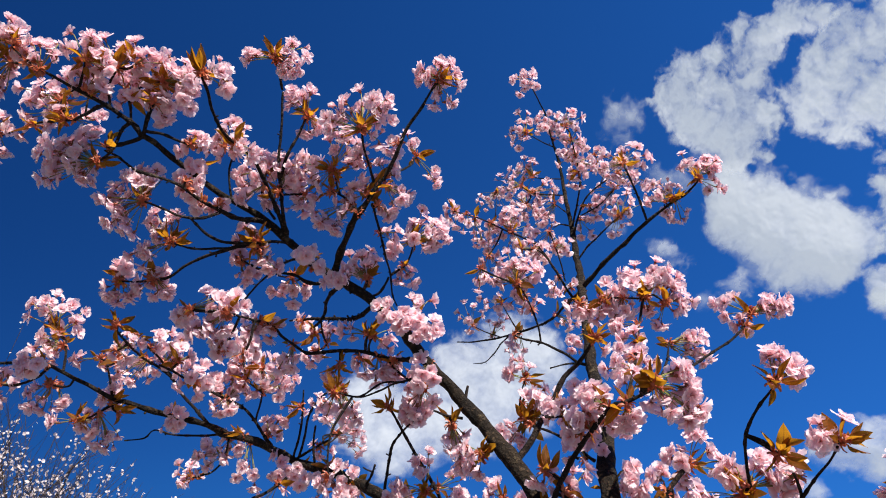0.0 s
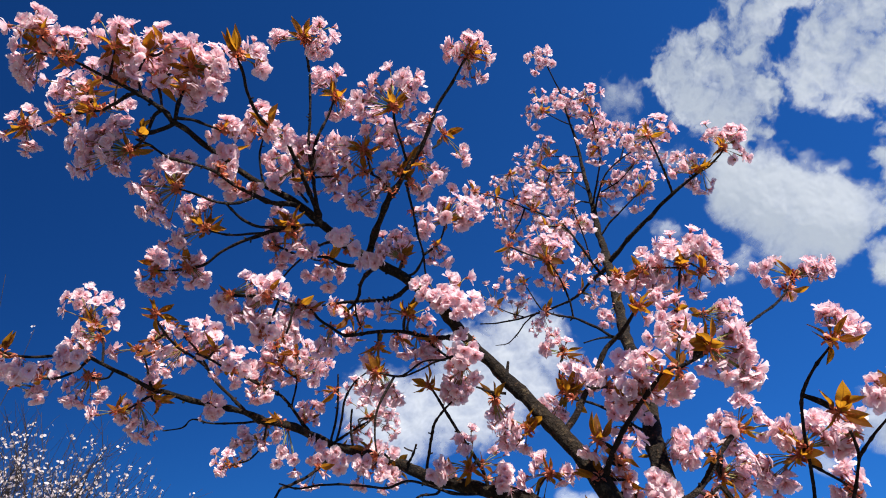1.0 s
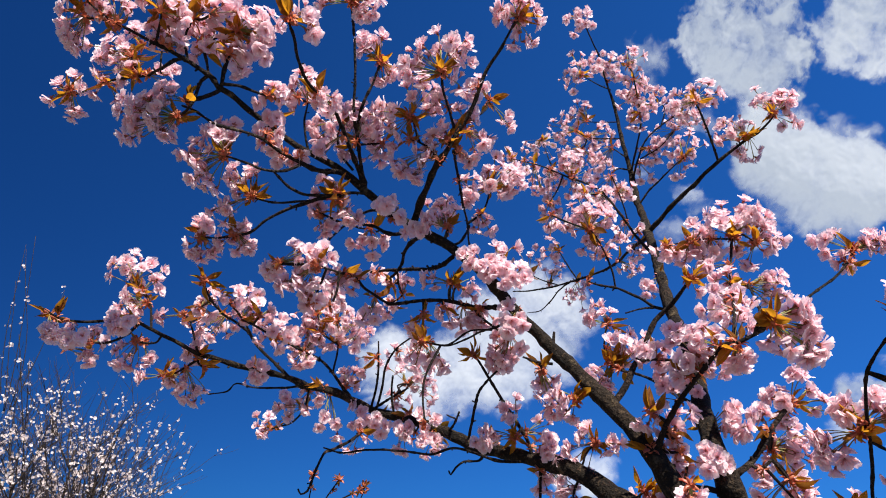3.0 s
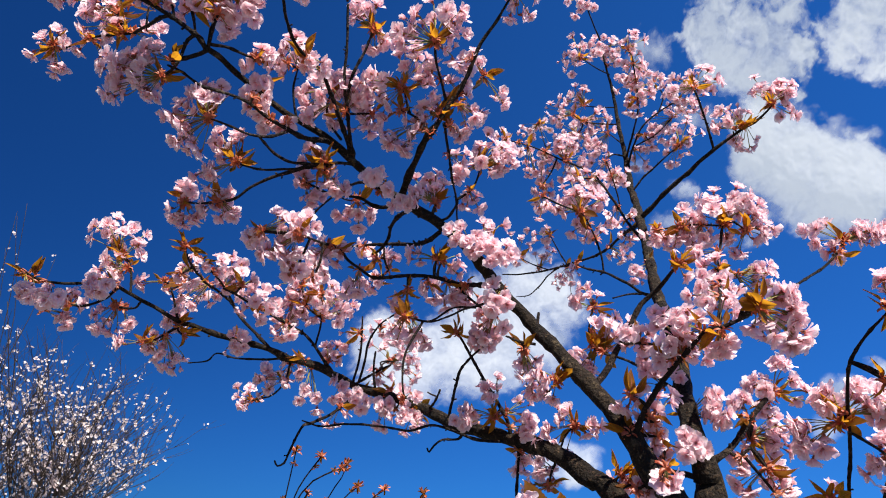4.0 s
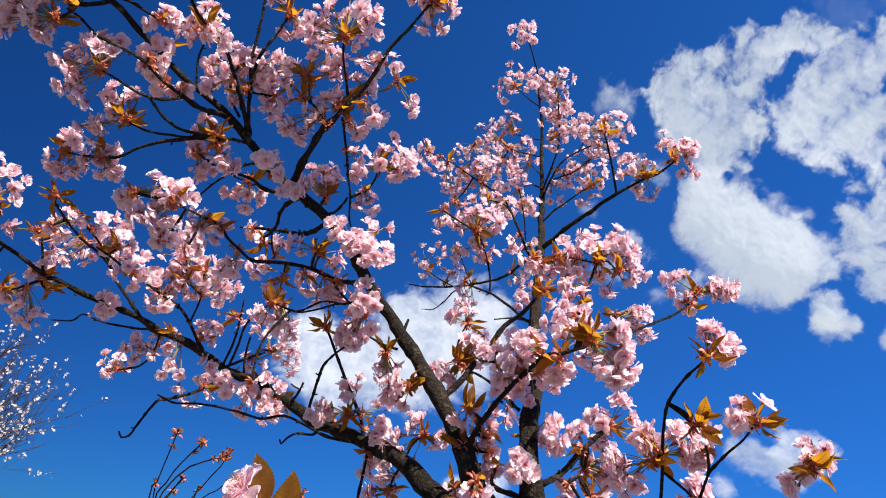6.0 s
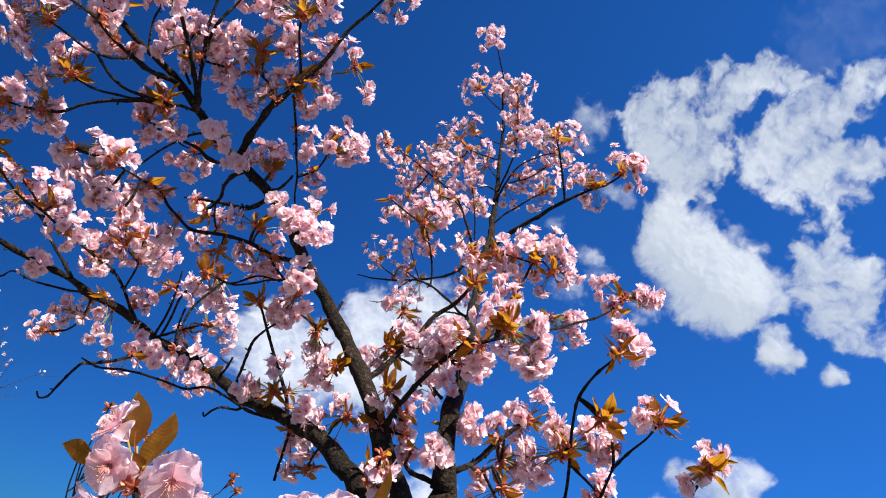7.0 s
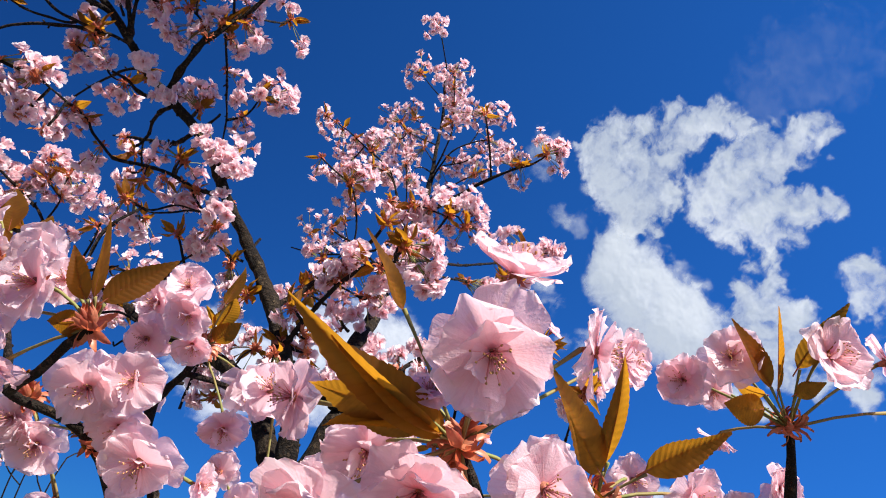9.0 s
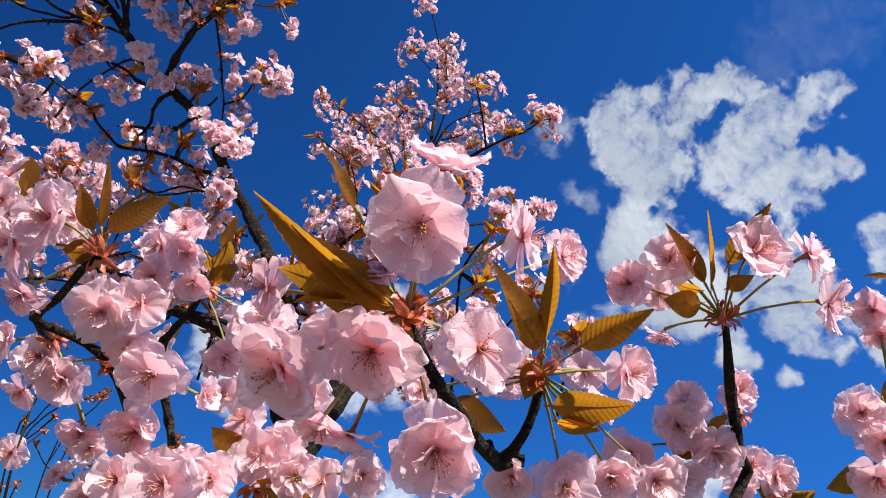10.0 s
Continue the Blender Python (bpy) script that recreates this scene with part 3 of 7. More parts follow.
wood('twig', (0.136, 1.997, 2.725, 0.0024), (0.102, 1.974, 2.775, 0.0020), (0.080, 1.956, 2.812, 0.0015))
wood('twig', (0.073, 2.043, 2.731, 0.0020), (0.022, 2.021, 2.740, 0.0017), (-0.021, 1.998, 2.752, 0.0014))
wood('branch', (0.288, 1.479, 2.373, 0.0037), (0.260, 1.471, 2.379, 0.0034), (0.227, 1.458, 2.395, 0.0031), (0.180, 1.441, 2.412, 0.0027), (0.138, 1.432, 2.418, 0.0024), (0.113, 1.425, 2.425, 0.0019))
wood('twig', (0.174, 1.440, 2.413, 0.0024), (0.169, 1.422, 2.444, 0.0022), (0.157, 1.402, 2.476, 0.0020), (0.139, 1.382, 2.508, 0.0017), (0.121, 1.368, 2.529, 0.0014))
wood('twig', (0.267, 1.473, 2.378, 0.0027), (0.231, 1.470, 2.374, 0.0024), (0.194, 1.470, 2.364, 0.0017))
# the branch that reaches out over the fork, and its neighbours
wood('branch', (0.156, 1.099, 1.967, 0.0046), (0.168, 1.073, 1.997, 0.0041), (0.183, 1.046, 2.025, 0.0037), (0.209, 0.999, 2.055, 0.0032), (0.239, 0.974, 2.085, 0.0030), (0.259, 0.963, 2.089, 0.0028), (0.287, 0.956, 2.101, 0.0026), (0.329, 0.984, 2.135, 0.0023), (0.383, 1.034, 2.179, 0.0022), (0.421, 1.058, 2.210, 0.0021), (0.459, 1.074, 2.239, 0.0020), (0.487, 1.082, 2.266, 0.0017), (0.505, 1.084, 2.292, 0.0014))
wood('twig', (0.267, 1.004, 2.102, 0.0029), (0.299, 1.076, 2.187, 0.0025), (0.327, 1.142, 2.282, 0.0024), (0.340, 1.159, 2.325, 0.0022), (0.353, 1.170, 2.374, 0.0019))
wood('twig', (0.353, 1.170, 2.374, 0.0019), (0.373, 1.168, 2.380, 0.0017), (0.395, 1.177, 2.366, 0.0014))
wood('twig', (0.352, 1.170, 2.373, 0.0019), (0.314, 1.165, 2.372, 0.0017), (0.274, 1.162, 2.367, 0.0015), (0.235, 1.161, 2.358, 0.0014))
wood('twig', (0.316, 1.018, 2.132, 0.0025), (0.395, 1.237, 2.275, 0.0022), (0.459, 1.437, 2.410, 0.0019))
wood('branch', (0.109, 1.149, 2.057, 0.0060), (0.132, 1.158, 2.093, 0.0054), (0.152, 1.166, 2.131, 0.0050), (0.169, 1.171, 2.161, 0.0046), (0.188, 1.169, 2.199, 0.0042), (0.205, 1.160, 2.220, 0.0038), (0.228, 1.133, 2.236, 0.0034), (0.241, 1.083, 2.245, 0.0024))
wood('twig', (0.239, 1.189, 2.074, 0.0029), (0.206, 1.212, 2.108, 0.0025), (0.169, 1.238, 2.139, 0.0024), (0.140, 1.262, 2.157, 0.0022), (0.121, 1.279, 2.179, 0.0020), (0.119, 1.292, 2.213, 0.0019), (0.131, 1.315, 2.269, 0.0015))
wood('twig', (0.158, 1.136, 2.128, 0.0022), (0.196, 1.154, 2.136, 0.0019), (0.237, 1.175, 2.139, 0.0015))
wood('branch', (0.281, 1.164, 1.955, 0.0054), (0.308, 1.167, 1.975, 0.0050), (0.330, 1.167, 2.003, 0.0045), (0.355, 1.166, 2.034, 0.0040), (0.373, 1.167, 2.054, 0.0034), (0.385, 1.168, 2.066, 0.0024))
wood('twig', (0.305, 1.167, 1.972, 0.0031), (0.321, 1.173, 1.967, 0.0025), (0.339, 1.169, 1.979, 0.0022))
wood('branch', (0.263, 1.166, 1.930, 0.0047), (0.241, 1.161, 1.933, 0.0041), (0.216, 1.156, 1.936, 0.0032), (0.203, 1.150, 1.943, 0.0025))
# the slender forked stem beside the tree
wood('branch', (0.464, 1.197, 1.848, 0.0028), (0.450, 1.136, 1.913, 0.0026), (0.443, 1.100, 1.946, 0.0025), (0.434, 1.064, 1.975, 0.0024), (0.424, 1.033, 1.997, 0.0023), (0.415, 1.002, 2.018, 0.0022), (0.409, 0.973, 2.038, 0.0021), (0.409, 0.952, 2.051, 0.0020), (0.413, 0.934, 2.062, 0.0019), (0.421, 0.914, 2.074, 0.0017), (0.429, 0.902, 2.083, 0.0015), (0.433, 0.893, 2.089, 0.0012))
wood('branch', (0.433, 1.058, 1.980, 0.0021), (0.452, 1.066, 1.972, 0.0019), (0.472, 1.075, 1.963, 0.0018), (0.488, 1.084, 1.954, 0.0017), (0.504, 1.095, 1.940, 0.0016))
wood('twig', (0.422, 1.029, 2.000, 0.0024), (0.418, 1.038, 1.992, 0.0019), (0.415, 1.044, 1.988, 0.0015))
wood('branch', (0.485, 1.120, 1.904, 0.0025), (0.486, 1.067, 1.954, 0.0023), (0.490, 1.041, 1.985, 0.0021), (0.481, 1.021, 2.008, 0.0018), (0.470, 1.005, 2.029, 0.0014))
wood('branch', (0.490, 1.040, 1.985, 0.0021), (0.503, 1.010, 2.006, 0.0019), (0.516, 0.986, 2.022, 0.0017), (0.523, 0.963, 2.038, 0.0013))
wood('branch', (0.646, 1.167, 1.936, 0.0024), (0.626, 1.082, 1.980, 0.0020), (0.623, 1.048, 2.000, 0.0015))
# branches of the long limb
wood('branch', (-0.233, 1.113, 2.397, 0.0068), (-0.221, 1.079, 2.409, 0.0063), (-0.199, 1.037, 2.424, 0.0058), (-0.178, 1.002, 2.441, 0.0053), (-0.156, 0.984, 2.464, 0.0048), (-0.140, 0.974, 2.489, 0.0043), (-0.124, 0.964, 2.512, 0.0039), (-0.107, 0.951, 2.537, 0.0036), (-0.091, 0.931, 2.568, 0.0032), (-0.080, 0.917, 2.588, 0.0030), (-0.052, 0.897, 2.620, 0.0025), (-0.032, 0.879, 2.648, 0.0019))
wood('twig', (-0.144, 0.985, 2.467, 0.0027), (-0.144, 1.022, 2.468, 0.0025), (-0.144, 1.072, 2.465, 0.0024), (-0.144, 1.126, 2.457, 0.0022), (-0.139, 1.178, 2.439, 0.0020), (-0.139, 1.223, 2.415, 0.0017), (-0.132, 1.247, 2.403, 0.0014))
wood('twig', (-0.167, 0.998, 2.444, 0.0027), (-0.184, 0.986, 2.471, 0.0024), (-0.204, 0.980, 2.485, 0.0020), (-0.221, 0.977, 2.492, 0.0017))
wood('twig', (-0.125, 0.967, 2.508, 0.0024), (-0.108, 1.007, 2.562, 0.0021), (-0.092, 1.042, 2.611, 0.0019), (-0.088, 1.068, 2.663, 0.0015))
wood('twig', (-0.138, 0.970, 2.498, 0.0025), (-0.147, 0.942, 2.521, 0.0022), (-0.155, 0.916, 2.543, 0.0020), (-0.156, 0.892, 2.564, 0.0015))
wood('twig', (-0.205, 0.979, 2.486, 0.0020), (-0.213, 0.963, 2.513, 0.0017), (-0.219, 0.953, 2.530, 0.0014))
wood('twig', (-0.140, 1.182, 2.437, 0.0024), (-0.113, 1.176, 2.455, 0.0022), (-0.099, 1.167, 2.475, 0.0020), (-0.091, 1.152, 2.503, 0.0015))
wood('twig', (-0.172, 1.123, 2.353, 0.0024), (-0.146, 1.123, 2.360, 0.0022), (-0.130, 1.114, 2.379, 0.0020), (-0.126, 1.110, 2.389, 0.0017))
wood('branch', (-0.321, 1.045, 2.446, 0.0043), (-0.327, 1.016, 2.467, 0.0039), (-0.333, 0.975, 2.483, 0.0036), (-0.336, 0.927, 2.489, 0.0033), (-0.336, 0.883, 2.488, 0.0031), (-0.341, 0.847, 2.480, 0.0029), (-0.349, 0.814, 2.470, 0.0027), (-0.350, 0.779, 2.464, 0.0025), (-0.347, 0.744, 2.463, 0.0024), (-0.341, 0.708, 2.465, 0.0020), (-0.340, 0.685, 2.467, 0.0015))
wood('branch', (-0.317, 1.053, 2.439, 0.0037), (-0.321, 1.017, 2.468, 0.0034), (-0.323, 0.994, 2.501, 0.0032), (-0.327, 0.972, 2.535, 0.0030), (-0.329, 0.956, 2.561, 0.0028), (-0.325, 0.939, 2.591, 0.0026), (-0.323, 0.916, 2.631, 0.0025), (-0.322, 0.893, 2.670, 0.0023))
wood('twig', (-0.323, 0.890, 2.674, 0.0022), (-0.311, 0.840, 2.657, 0.0020), (-0.300, 0.797, 2.641, 0.0015))
wood('branch', (-0.324, 0.977, 2.528, 0.0031), (-0.313, 0.954, 2.550, 0.0029), (-0.301, 0.940, 2.571, 0.0025), (-0.287, 0.931, 2.597, 0.0022), (-0.276, 0.921, 2.632, 0.0017))
wood('twig', (-0.336, 1.020, 2.463, 0.0025), (-0.357, 1.012, 2.491, 0.0023), (-0.367, 1.002, 2.522, 0.0020), (-0.362, 0.991, 2.556, 0.0015))
wood('twig', (-0.415, 0.990, 2.489, 0.0024), (-0.421, 0.976, 2.513, 0.0020), (-0.422, 0.961, 2.540, 0.0018), (-0.414, 0.946, 2.569, 0.0014))
wood('branch', (-0.334, 1.040, 2.447, 0.0048), (-0.356, 1.009, 2.449, 0.0044), (-0.379, 0.988, 2.438, 0.0041), (-0.397, 0.968, 2.433, 0.0037), (-0.411, 0.950, 2.432, 0.0035), (-0.429, 0.929, 2.433, 0.0032), (-0.443, 0.912, 2.436, 0.0031), (-0.462, 0.894, 2.443, 0.0029), (-0.483, 0.884, 2.448, 0.0027), (-0.513, 0.879, 2.456, 0.0025), (-0.540, 0.877, 2.466, 0.0024), (-0.567, 0.875, 2.484, 0.0022), (-0.587, 0.873, 2.498, 0.0020), (-0.611, 0.872, 2.510, 0.0017))
wood('twig', (-0.410, 0.954, 2.429, 0.0027), (-0.427, 0.940, 2.407, 0.0025), (-0.444, 0.927, 2.397, 0.0024), (-0.466, 0.919, 2.398, 0.0022), (-0.485, 0.914, 2.406, 0.0020), (-0.526, 0.911, 2.422, 0.0015))
wood('branch', (-0.311, 1.059, 2.436, 0.0034), (-0.339, 1.039, 2.424, 0.0031), (-0.363, 1.023, 2.409, 0.0029), (-0.386, 1.005, 2.398, 0.0026), (-0.409, 0.986, 2.389, 0.0025), (-0.426, 0.964, 2.388, 0.0023), (-0.438, 0.941, 2.393, 0.0020), (-0.445, 0.923, 2.397, 0.0015))
wood('twig', (-0.385, 1.007, 2.397, 0.0024), (-0.402, 1.010, 2.392, 0.0023), (-0.428, 1.011, 2.391, 0.0021), (-0.470, 1.011, 2.391, 0.0020), (-0.516, 1.004, 2.401, 0.0014))
wood('branch', (-0.236, 1.113, 2.395, 0.0037), (-0.260, 1.117, 2.381, 0.0034), (-0.286, 1.113, 2.382, 0.0031), (-0.307, 1.105, 2.391, 0.0029), (-0.339, 1.099, 2.394, 0.0026), (-0.370, 1.093, 2.396, 0.0024), (-0.412, 1.079, 2.411, 0.0017))
wood('twig', (-0.273, 1.096, 2.411, 0.0032), (-0.320, 1.126, 2.442, 0.0029), (-0.365, 1.163, 2.455, 0.0026), (-0.405, 1.202, 2.456, 0.0025), (-0.437, 1.231, 2.450, 0.0022), (-0.480, 1.271, 2.433, 0.0017))
wood('branch', (-0.355, 1.029, 2.412, 0.0034), (-0.391, 1.030, 2.409, 0.0031), (-0.428, 1.034, 2.401, 0.0030), (-0.465, 1.039, 2.391, 0.0028), (-0.502, 1.047, 2.376, 0.0026), (-0.523, 1.054, 2.362, 0.0025), (-0.545, 1.057, 2.355, 0.0023), (-0.587, 1.058, 2.350, 0.0020), (-0.620, 1.056, 2.350, 0.0015))
wood('twig', (-0.358, 1.116, 2.408, 0.0020), (-0.343, 1.122, 2.400, 0.0017), (-0.322, 1.125, 2.400, 0.0014))
wood('branch', (-0.157, 1.122, 2.328, 0.0043), (-0.193, 1.169, 2.333, 0.0039), (-0.233, 1.205, 2.350, 0.0036), (-0.290, 1.248, 2.374, 0.0032), (-0.343, 1.284, 2.392, 0.0027), (-0.381, 1.308, 2.401, 0.0020))
wood('branch', (-0.219, 1.122, 2.376, 0.0043), (-0.248, 1.156, 2.382, 0.0039), (-0.264, 1.186, 2.380, 0.0037), (-0.276, 1.223, 2.376, 0.0033), (-0.299, 1.264, 2.372, 0.0029), (-0.324, 1.292, 2.374, 0.0022))
wood('twig', (-0.291, 1.252, 2.371, 0.0022), (-0.295, 1.290, 2.360, 0.0019), (-0.292, 1.320, 2.351, 0.0015))
wood('branch', (-0.057, 1.149, 2.238, 0.0046), (-0.110, 1.162, 2.243, 0.0041), (-0.142, 1.166, 2.253, 0.0037), (-0.175, 1.171, 2.262, 0.0035), (-0.219, 1.178, 2.268, 0.0033), (-0.264, 1.186, 2.266, 0.0031), (-0.286, 1.186, 2.267, 0.0029), (-0.312, 1.175, 2.279, 0.0027), (-0.332, 1.160, 2.289, 0.0025), (-0.339, 1.141, 2.296, 0.0024), (-0.349, 1.119, 2.295, 0.0022), (-0.363, 1.069, 2.278, 0.0020), (-0.372, 1.014, 2.259, 0.0015))
wood('twig', (-0.123, 1.163, 2.247, 0.0024), (-0.106, 1.177, 2.227, 0.0021), (-0.080, 1.190, 2.211, 0.0019), (-0.057, 1.200, 2.198, 0.0015))
wood('twig', (0.022, 1.190, 2.166, 0.0034), (0.021, 1.201, 2.190, 0.0029), (0.023, 1.211, 2.212, 0.0025))
wood('twig', (-0.047, 1.160, 2.227, 0.0024), (-0.078, 1.170, 2.208, 0.0021), (-0.109, 1.174, 2.200, 0.0020), (-0.134, 1.179, 2.189, 0.0018), (-0.169, 1.183, 2.178, 0.0016), (-0.203, 1.179, 2.181, 0.0013))
wood('twig', (0.017, 1.194, 2.145, 0.0027), (-0.012, 1.189, 2.148, 0.0024), (-0.035, 1.182, 2.154, 0.0020))
wood('branch', (-0.528, 0.846, 2.515, 0.0037), (-0.549, 0.845, 2.500, 0.0034), (-0.566, 0.844, 2.491, 0.0031), (-0.582, 0.841, 2.486, 0.0025))
wood('branch', (-0.540, 0.823, 2.526, 0.0034), (-0.553, 0.826, 2.517, 0.0031), (-0.563, 0.836, 2.497, 0.0028), (-0.577, 0.846, 2.476, 0.0025), (-0.596, 0.851, 2.462, 0.0020))
wood('twig', (-0.527, 0.844, 2.517, 0.0031), (-0.524, 0.833, 2.538, 0.0027), (-0.517, 0.824, 2.555, 0.0024), (-0.506, 0.816, 2.573, 0.0017))
wood('twig', (-0.523, 0.842, 2.523, 0.0029), (-0.500, 0.846, 2.522, 0.0026), (-0.473, 0.855, 2.514, 0.0024), (-0.448, 0.862, 2.507, 0.0019))
wood('branch', (-0.572, 0.790, 2.537, 0.0031), (-0.612, 0.813, 2.551, 0.0029), (-0.648, 0.835, 2.564, 0.0027), (-0.686, 0.857, 2.576, 0.0025), (-0.722, 0.874, 2.593, 0.0021))
wood('twig', (-0.692, 0.861, 2.580, 0.0022), (-0.727, 0.864, 2.615, 0.0020), (-0.741, 0.863, 2.637, 0.0017), (-0.732, 0.868, 2.666, 0.0014))
wood('twig', (-0.646, 0.834, 2.563, 0.0020), (-0.643, 0.824, 2.578, 0.0018), (-0.639, 0.814, 2.593, 0.0014))
wood('twig', (-0.718, 0.872, 2.590, 0.0022), (-0.757, 0.870, 2.586, 0.0020), (-0.784, 0.872, 2.583, 0.0019), (-0.816, 0.881, 2.578, 0.0017), (-0.867, 0.898, 2.581, 0.0014))
wood('twig', (-0.541, 0.822, 2.526, 0.0024), (-0.551, 0.817, 2.558, 0.0021), (-0.566, 0.809, 2.591, 0.0017))
wood('twig', (-0.525, 0.844, 2.515, 0.0025), (-0.517, 0.828, 2.540, 0.0022), (-0.507, 0.813, 2.564, 0.0017))
wood('twig', (-0.567, 0.795, 2.534, 0.0022), (-0.569, 0.774, 2.565, 0.0019), (-0.554, 0.759, 2.589, 0.0015))
wood('twig', (-0.607, 0.762, 2.542, 0.0022), (-0.593, 0.741, 2.558, 0.0019), (-0.585, 0.726, 2.569, 0.0014))
wood('twig', (-0.661, 0.728, 2.555, 0.0019), (-0.691, 0.729, 2.570, 0.0017), (-0.724, 0.732, 2.583, 0.0014))
wood('twig', (-0.560, 0.812, 2.579, 0.0019), (-0.531, 0.802, 2.594, 0.0017), (-0.495, 0.799, 2.601, 0.0014))
# branches of the low limb
wood('twig', (-0.333, 1.508, 2.135, 0.0029), (-0.336, 1.481, 2.182, 0.0025), (-0.332, 1.461, 2.219, 0.0020))
wood('twig', (-0.389, 1.516, 2.164, 0.0031), (-0.377, 1.494, 2.205, 0.0027), (-0.371, 1.473, 2.245, 0.0024), (-0.369, 1.445, 2.296, 0.0017))
wood('twig', (-0.376, 1.515, 2.162, 0.0031), (-0.359, 1.479, 2.201, 0.0027), (-0.347, 1.448, 2.236, 0.0024), (-0.322, 1.424, 2.267, 0.0020), (-0.286, 1.409, 2.288, 0.0015))
wood('twig', (-0.385, 1.518, 2.159, 0.0027), (-0.344, 1.511, 2.183, 0.0024), (-0.304, 1.505, 2.204, 0.0017))
wood('branch', (-0.433, 1.502, 2.174, 0.0037), (-0.462, 1.474, 2.211, 0.0034), (-0.480, 1.458, 2.232, 0.0032), (-0.503, 1.442, 2.251, 0.0030), (-0.535, 1.428, 2.266, 0.0027), (-0.560, 1.416, 2.280, 0.0022))
wood('twig', (-0.474, 1.462, 2.227, 0.0025), (-0.465, 1.446, 2.258, 0.0022), (-0.460, 1.432, 2.284, 0.0017))
wood('branch', (-0.564, 1.421, 2.205, 0.0039), (-0.608, 1.423, 2.243, 0.0036), (-0.647, 1.418, 2.275, 0.0033), (-0.665, 1.397, 2.300, 0.0031), (-0.682, 1.353, 2.311, 0.0029), (-0.679, 1.283, 2.300, 0.0027), (-0.647, 1.177, 2.279, 0.0024), (-0.600, 1.064, 2.251, 0.0019))
wood('twig', (-0.658, 1.402, 2.294, 0.0025), (-0.647, 1.312, 2.302, 0.0023), (-0.643, 1.245, 2.302, 0.0020), (-0.641, 1.189, 2.298, 0.0015))
wood('branch', (-0.503, 1.443, 2.249, 0.0031), (-0.529, 1.367, 2.250, 0.0029), (-0.556, 1.302, 2.250, 0.0026), (-0.581, 1.256, 2.255, 0.0024), (-0.600, 1.226, 2.258, 0.0019))
wood('twig', (-0.705, 1.270, 2.207, 0.0024), (-0.717, 1.250, 2.248, 0.0020), (-0.728, 1.239, 2.273, 0.0015))
wood('twig', (-0.754, 1.168, 2.218, 0.0027), (-0.769, 1.178, 2.252, 0.0025), (-0.789, 1.187, 2.287, 0.0022), (-0.817, 1.194, 2.310, 0.0020), (-0.847, 1.200, 2.331, 0.0017), (-0.867, 1.203, 2.354, 0.0014))
wood('twig', (-0.743, 1.193, 2.212, 0.0022), (-0.770, 1.218, 2.208, 0.0020), (-0.810, 1.238, 2.216, 0.0017), (-0.837, 1.251, 2.226, 0.0014))
wood('twig', (-0.697, 1.284, 2.202, 0.0025), (-0.720, 1.282, 2.186, 0.0023), (-0.745, 1.282, 2.169, 0.0020), (-0.772, 1.278, 2.157, 0.0015))
wood('twig', (-0.768, 1.149, 2.219, 0.0027), (-0.795, 1.157, 2.198, 0.0025), (-0.832, 1.159, 2.185, 0.0023), (-0.869, 1.155, 2.184, 0.0020), (-0.913, 1.155, 2.172, 0.0015))
wood('branch', (-0.369, 1.519, 2.145, 0.0039), (-0.392, 1.489, 2.105, 0.0036), (-0.416, 1.458, 2.071, 0.0032), (-0.440, 1.429, 2.047, 0.0030), (-0.452, 1.415, 2.038, 0.0027), (-0.458, 1.409, 2.022, 0.0025), (-0.464, 1.405, 1.998, 0.0024), (-0.470, 1.402, 1.975, 0.0022), (-0.474, 1.401, 1.959, 0.0020), (-0.485, 1.396, 1.952, 0.0019), (-0.488, 1.385, 1.960, 0.0015))
wood('twig', (-0.035, 1.350, 2.010, 0.0029), (-0.087, 1.315, 2.004, 0.0027), (-0.132, 1.293, 2.014, 0.0025), (-0.169, 1.292, 2.021, 0.0024), (-0.213, 1.310, 2.013, 0.0022), (-0.271, 1.328, 2.023, 0.0021), (-0.346, 1.357, 2.031, 0.0020), (-0.406, 1.386, 2.031, 0.0018), (-0.453, 1.403, 2.045, 0.0014))
wood('twig', (-0.120, 1.393, 2.036, 0.0029), (-0.130, 1.399, 2.022, 0.0025), (-0.160, 1.397, 2.018, 0.0023), (-0.177, 1.401, 2.007, 0.0020), (-0.187, 1.406, 1.995, 0.0019), (-0.190, 1.401, 2.002, 0.0014))
wood('twig', (-0.202, 1.438, 2.085, 0.0027), (-0.184, 1.407, 2.093, 0.0025), (-0.175, 1.384, 2.101, 0.0022), (-0.168, 1.365, 2.108, 0.0019))
wood('twig', (-0.178, 1.385, 2.101, 0.0017), (-0.187, 1.383, 2.103, 0.0015), (-0.195, 1.379, 2.107, 0.0013))
wood('branch', (-0.152, 1.407, 2.063, 0.0031), (-0.141, 1.358, 2.086, 0.0028), (-0.131, 1.315, 2.107, 0.0025), (-0.121, 1.283, 2.123, 0.0024), (-0.106, 1.260, 2.134, 0.0022), (-0.090, 1.241, 2.144, 0.0020), (-0.062, 1.217, 2.159, 0.0015))
wood('branch', (-0.025, 1.342, 2.018, 0.0041), (-0.036, 1.323, 2.049, 0.0036), (-0.057, 1.303, 2.080, 0.0032), (-0.080, 1.282, 2.112, 0.0030), (-0.100, 1.263, 2.141, 0.0027), (-0.116, 1.246, 2.167, 0.0024), (-0.128, 1.237, 2.180, 0.0019))
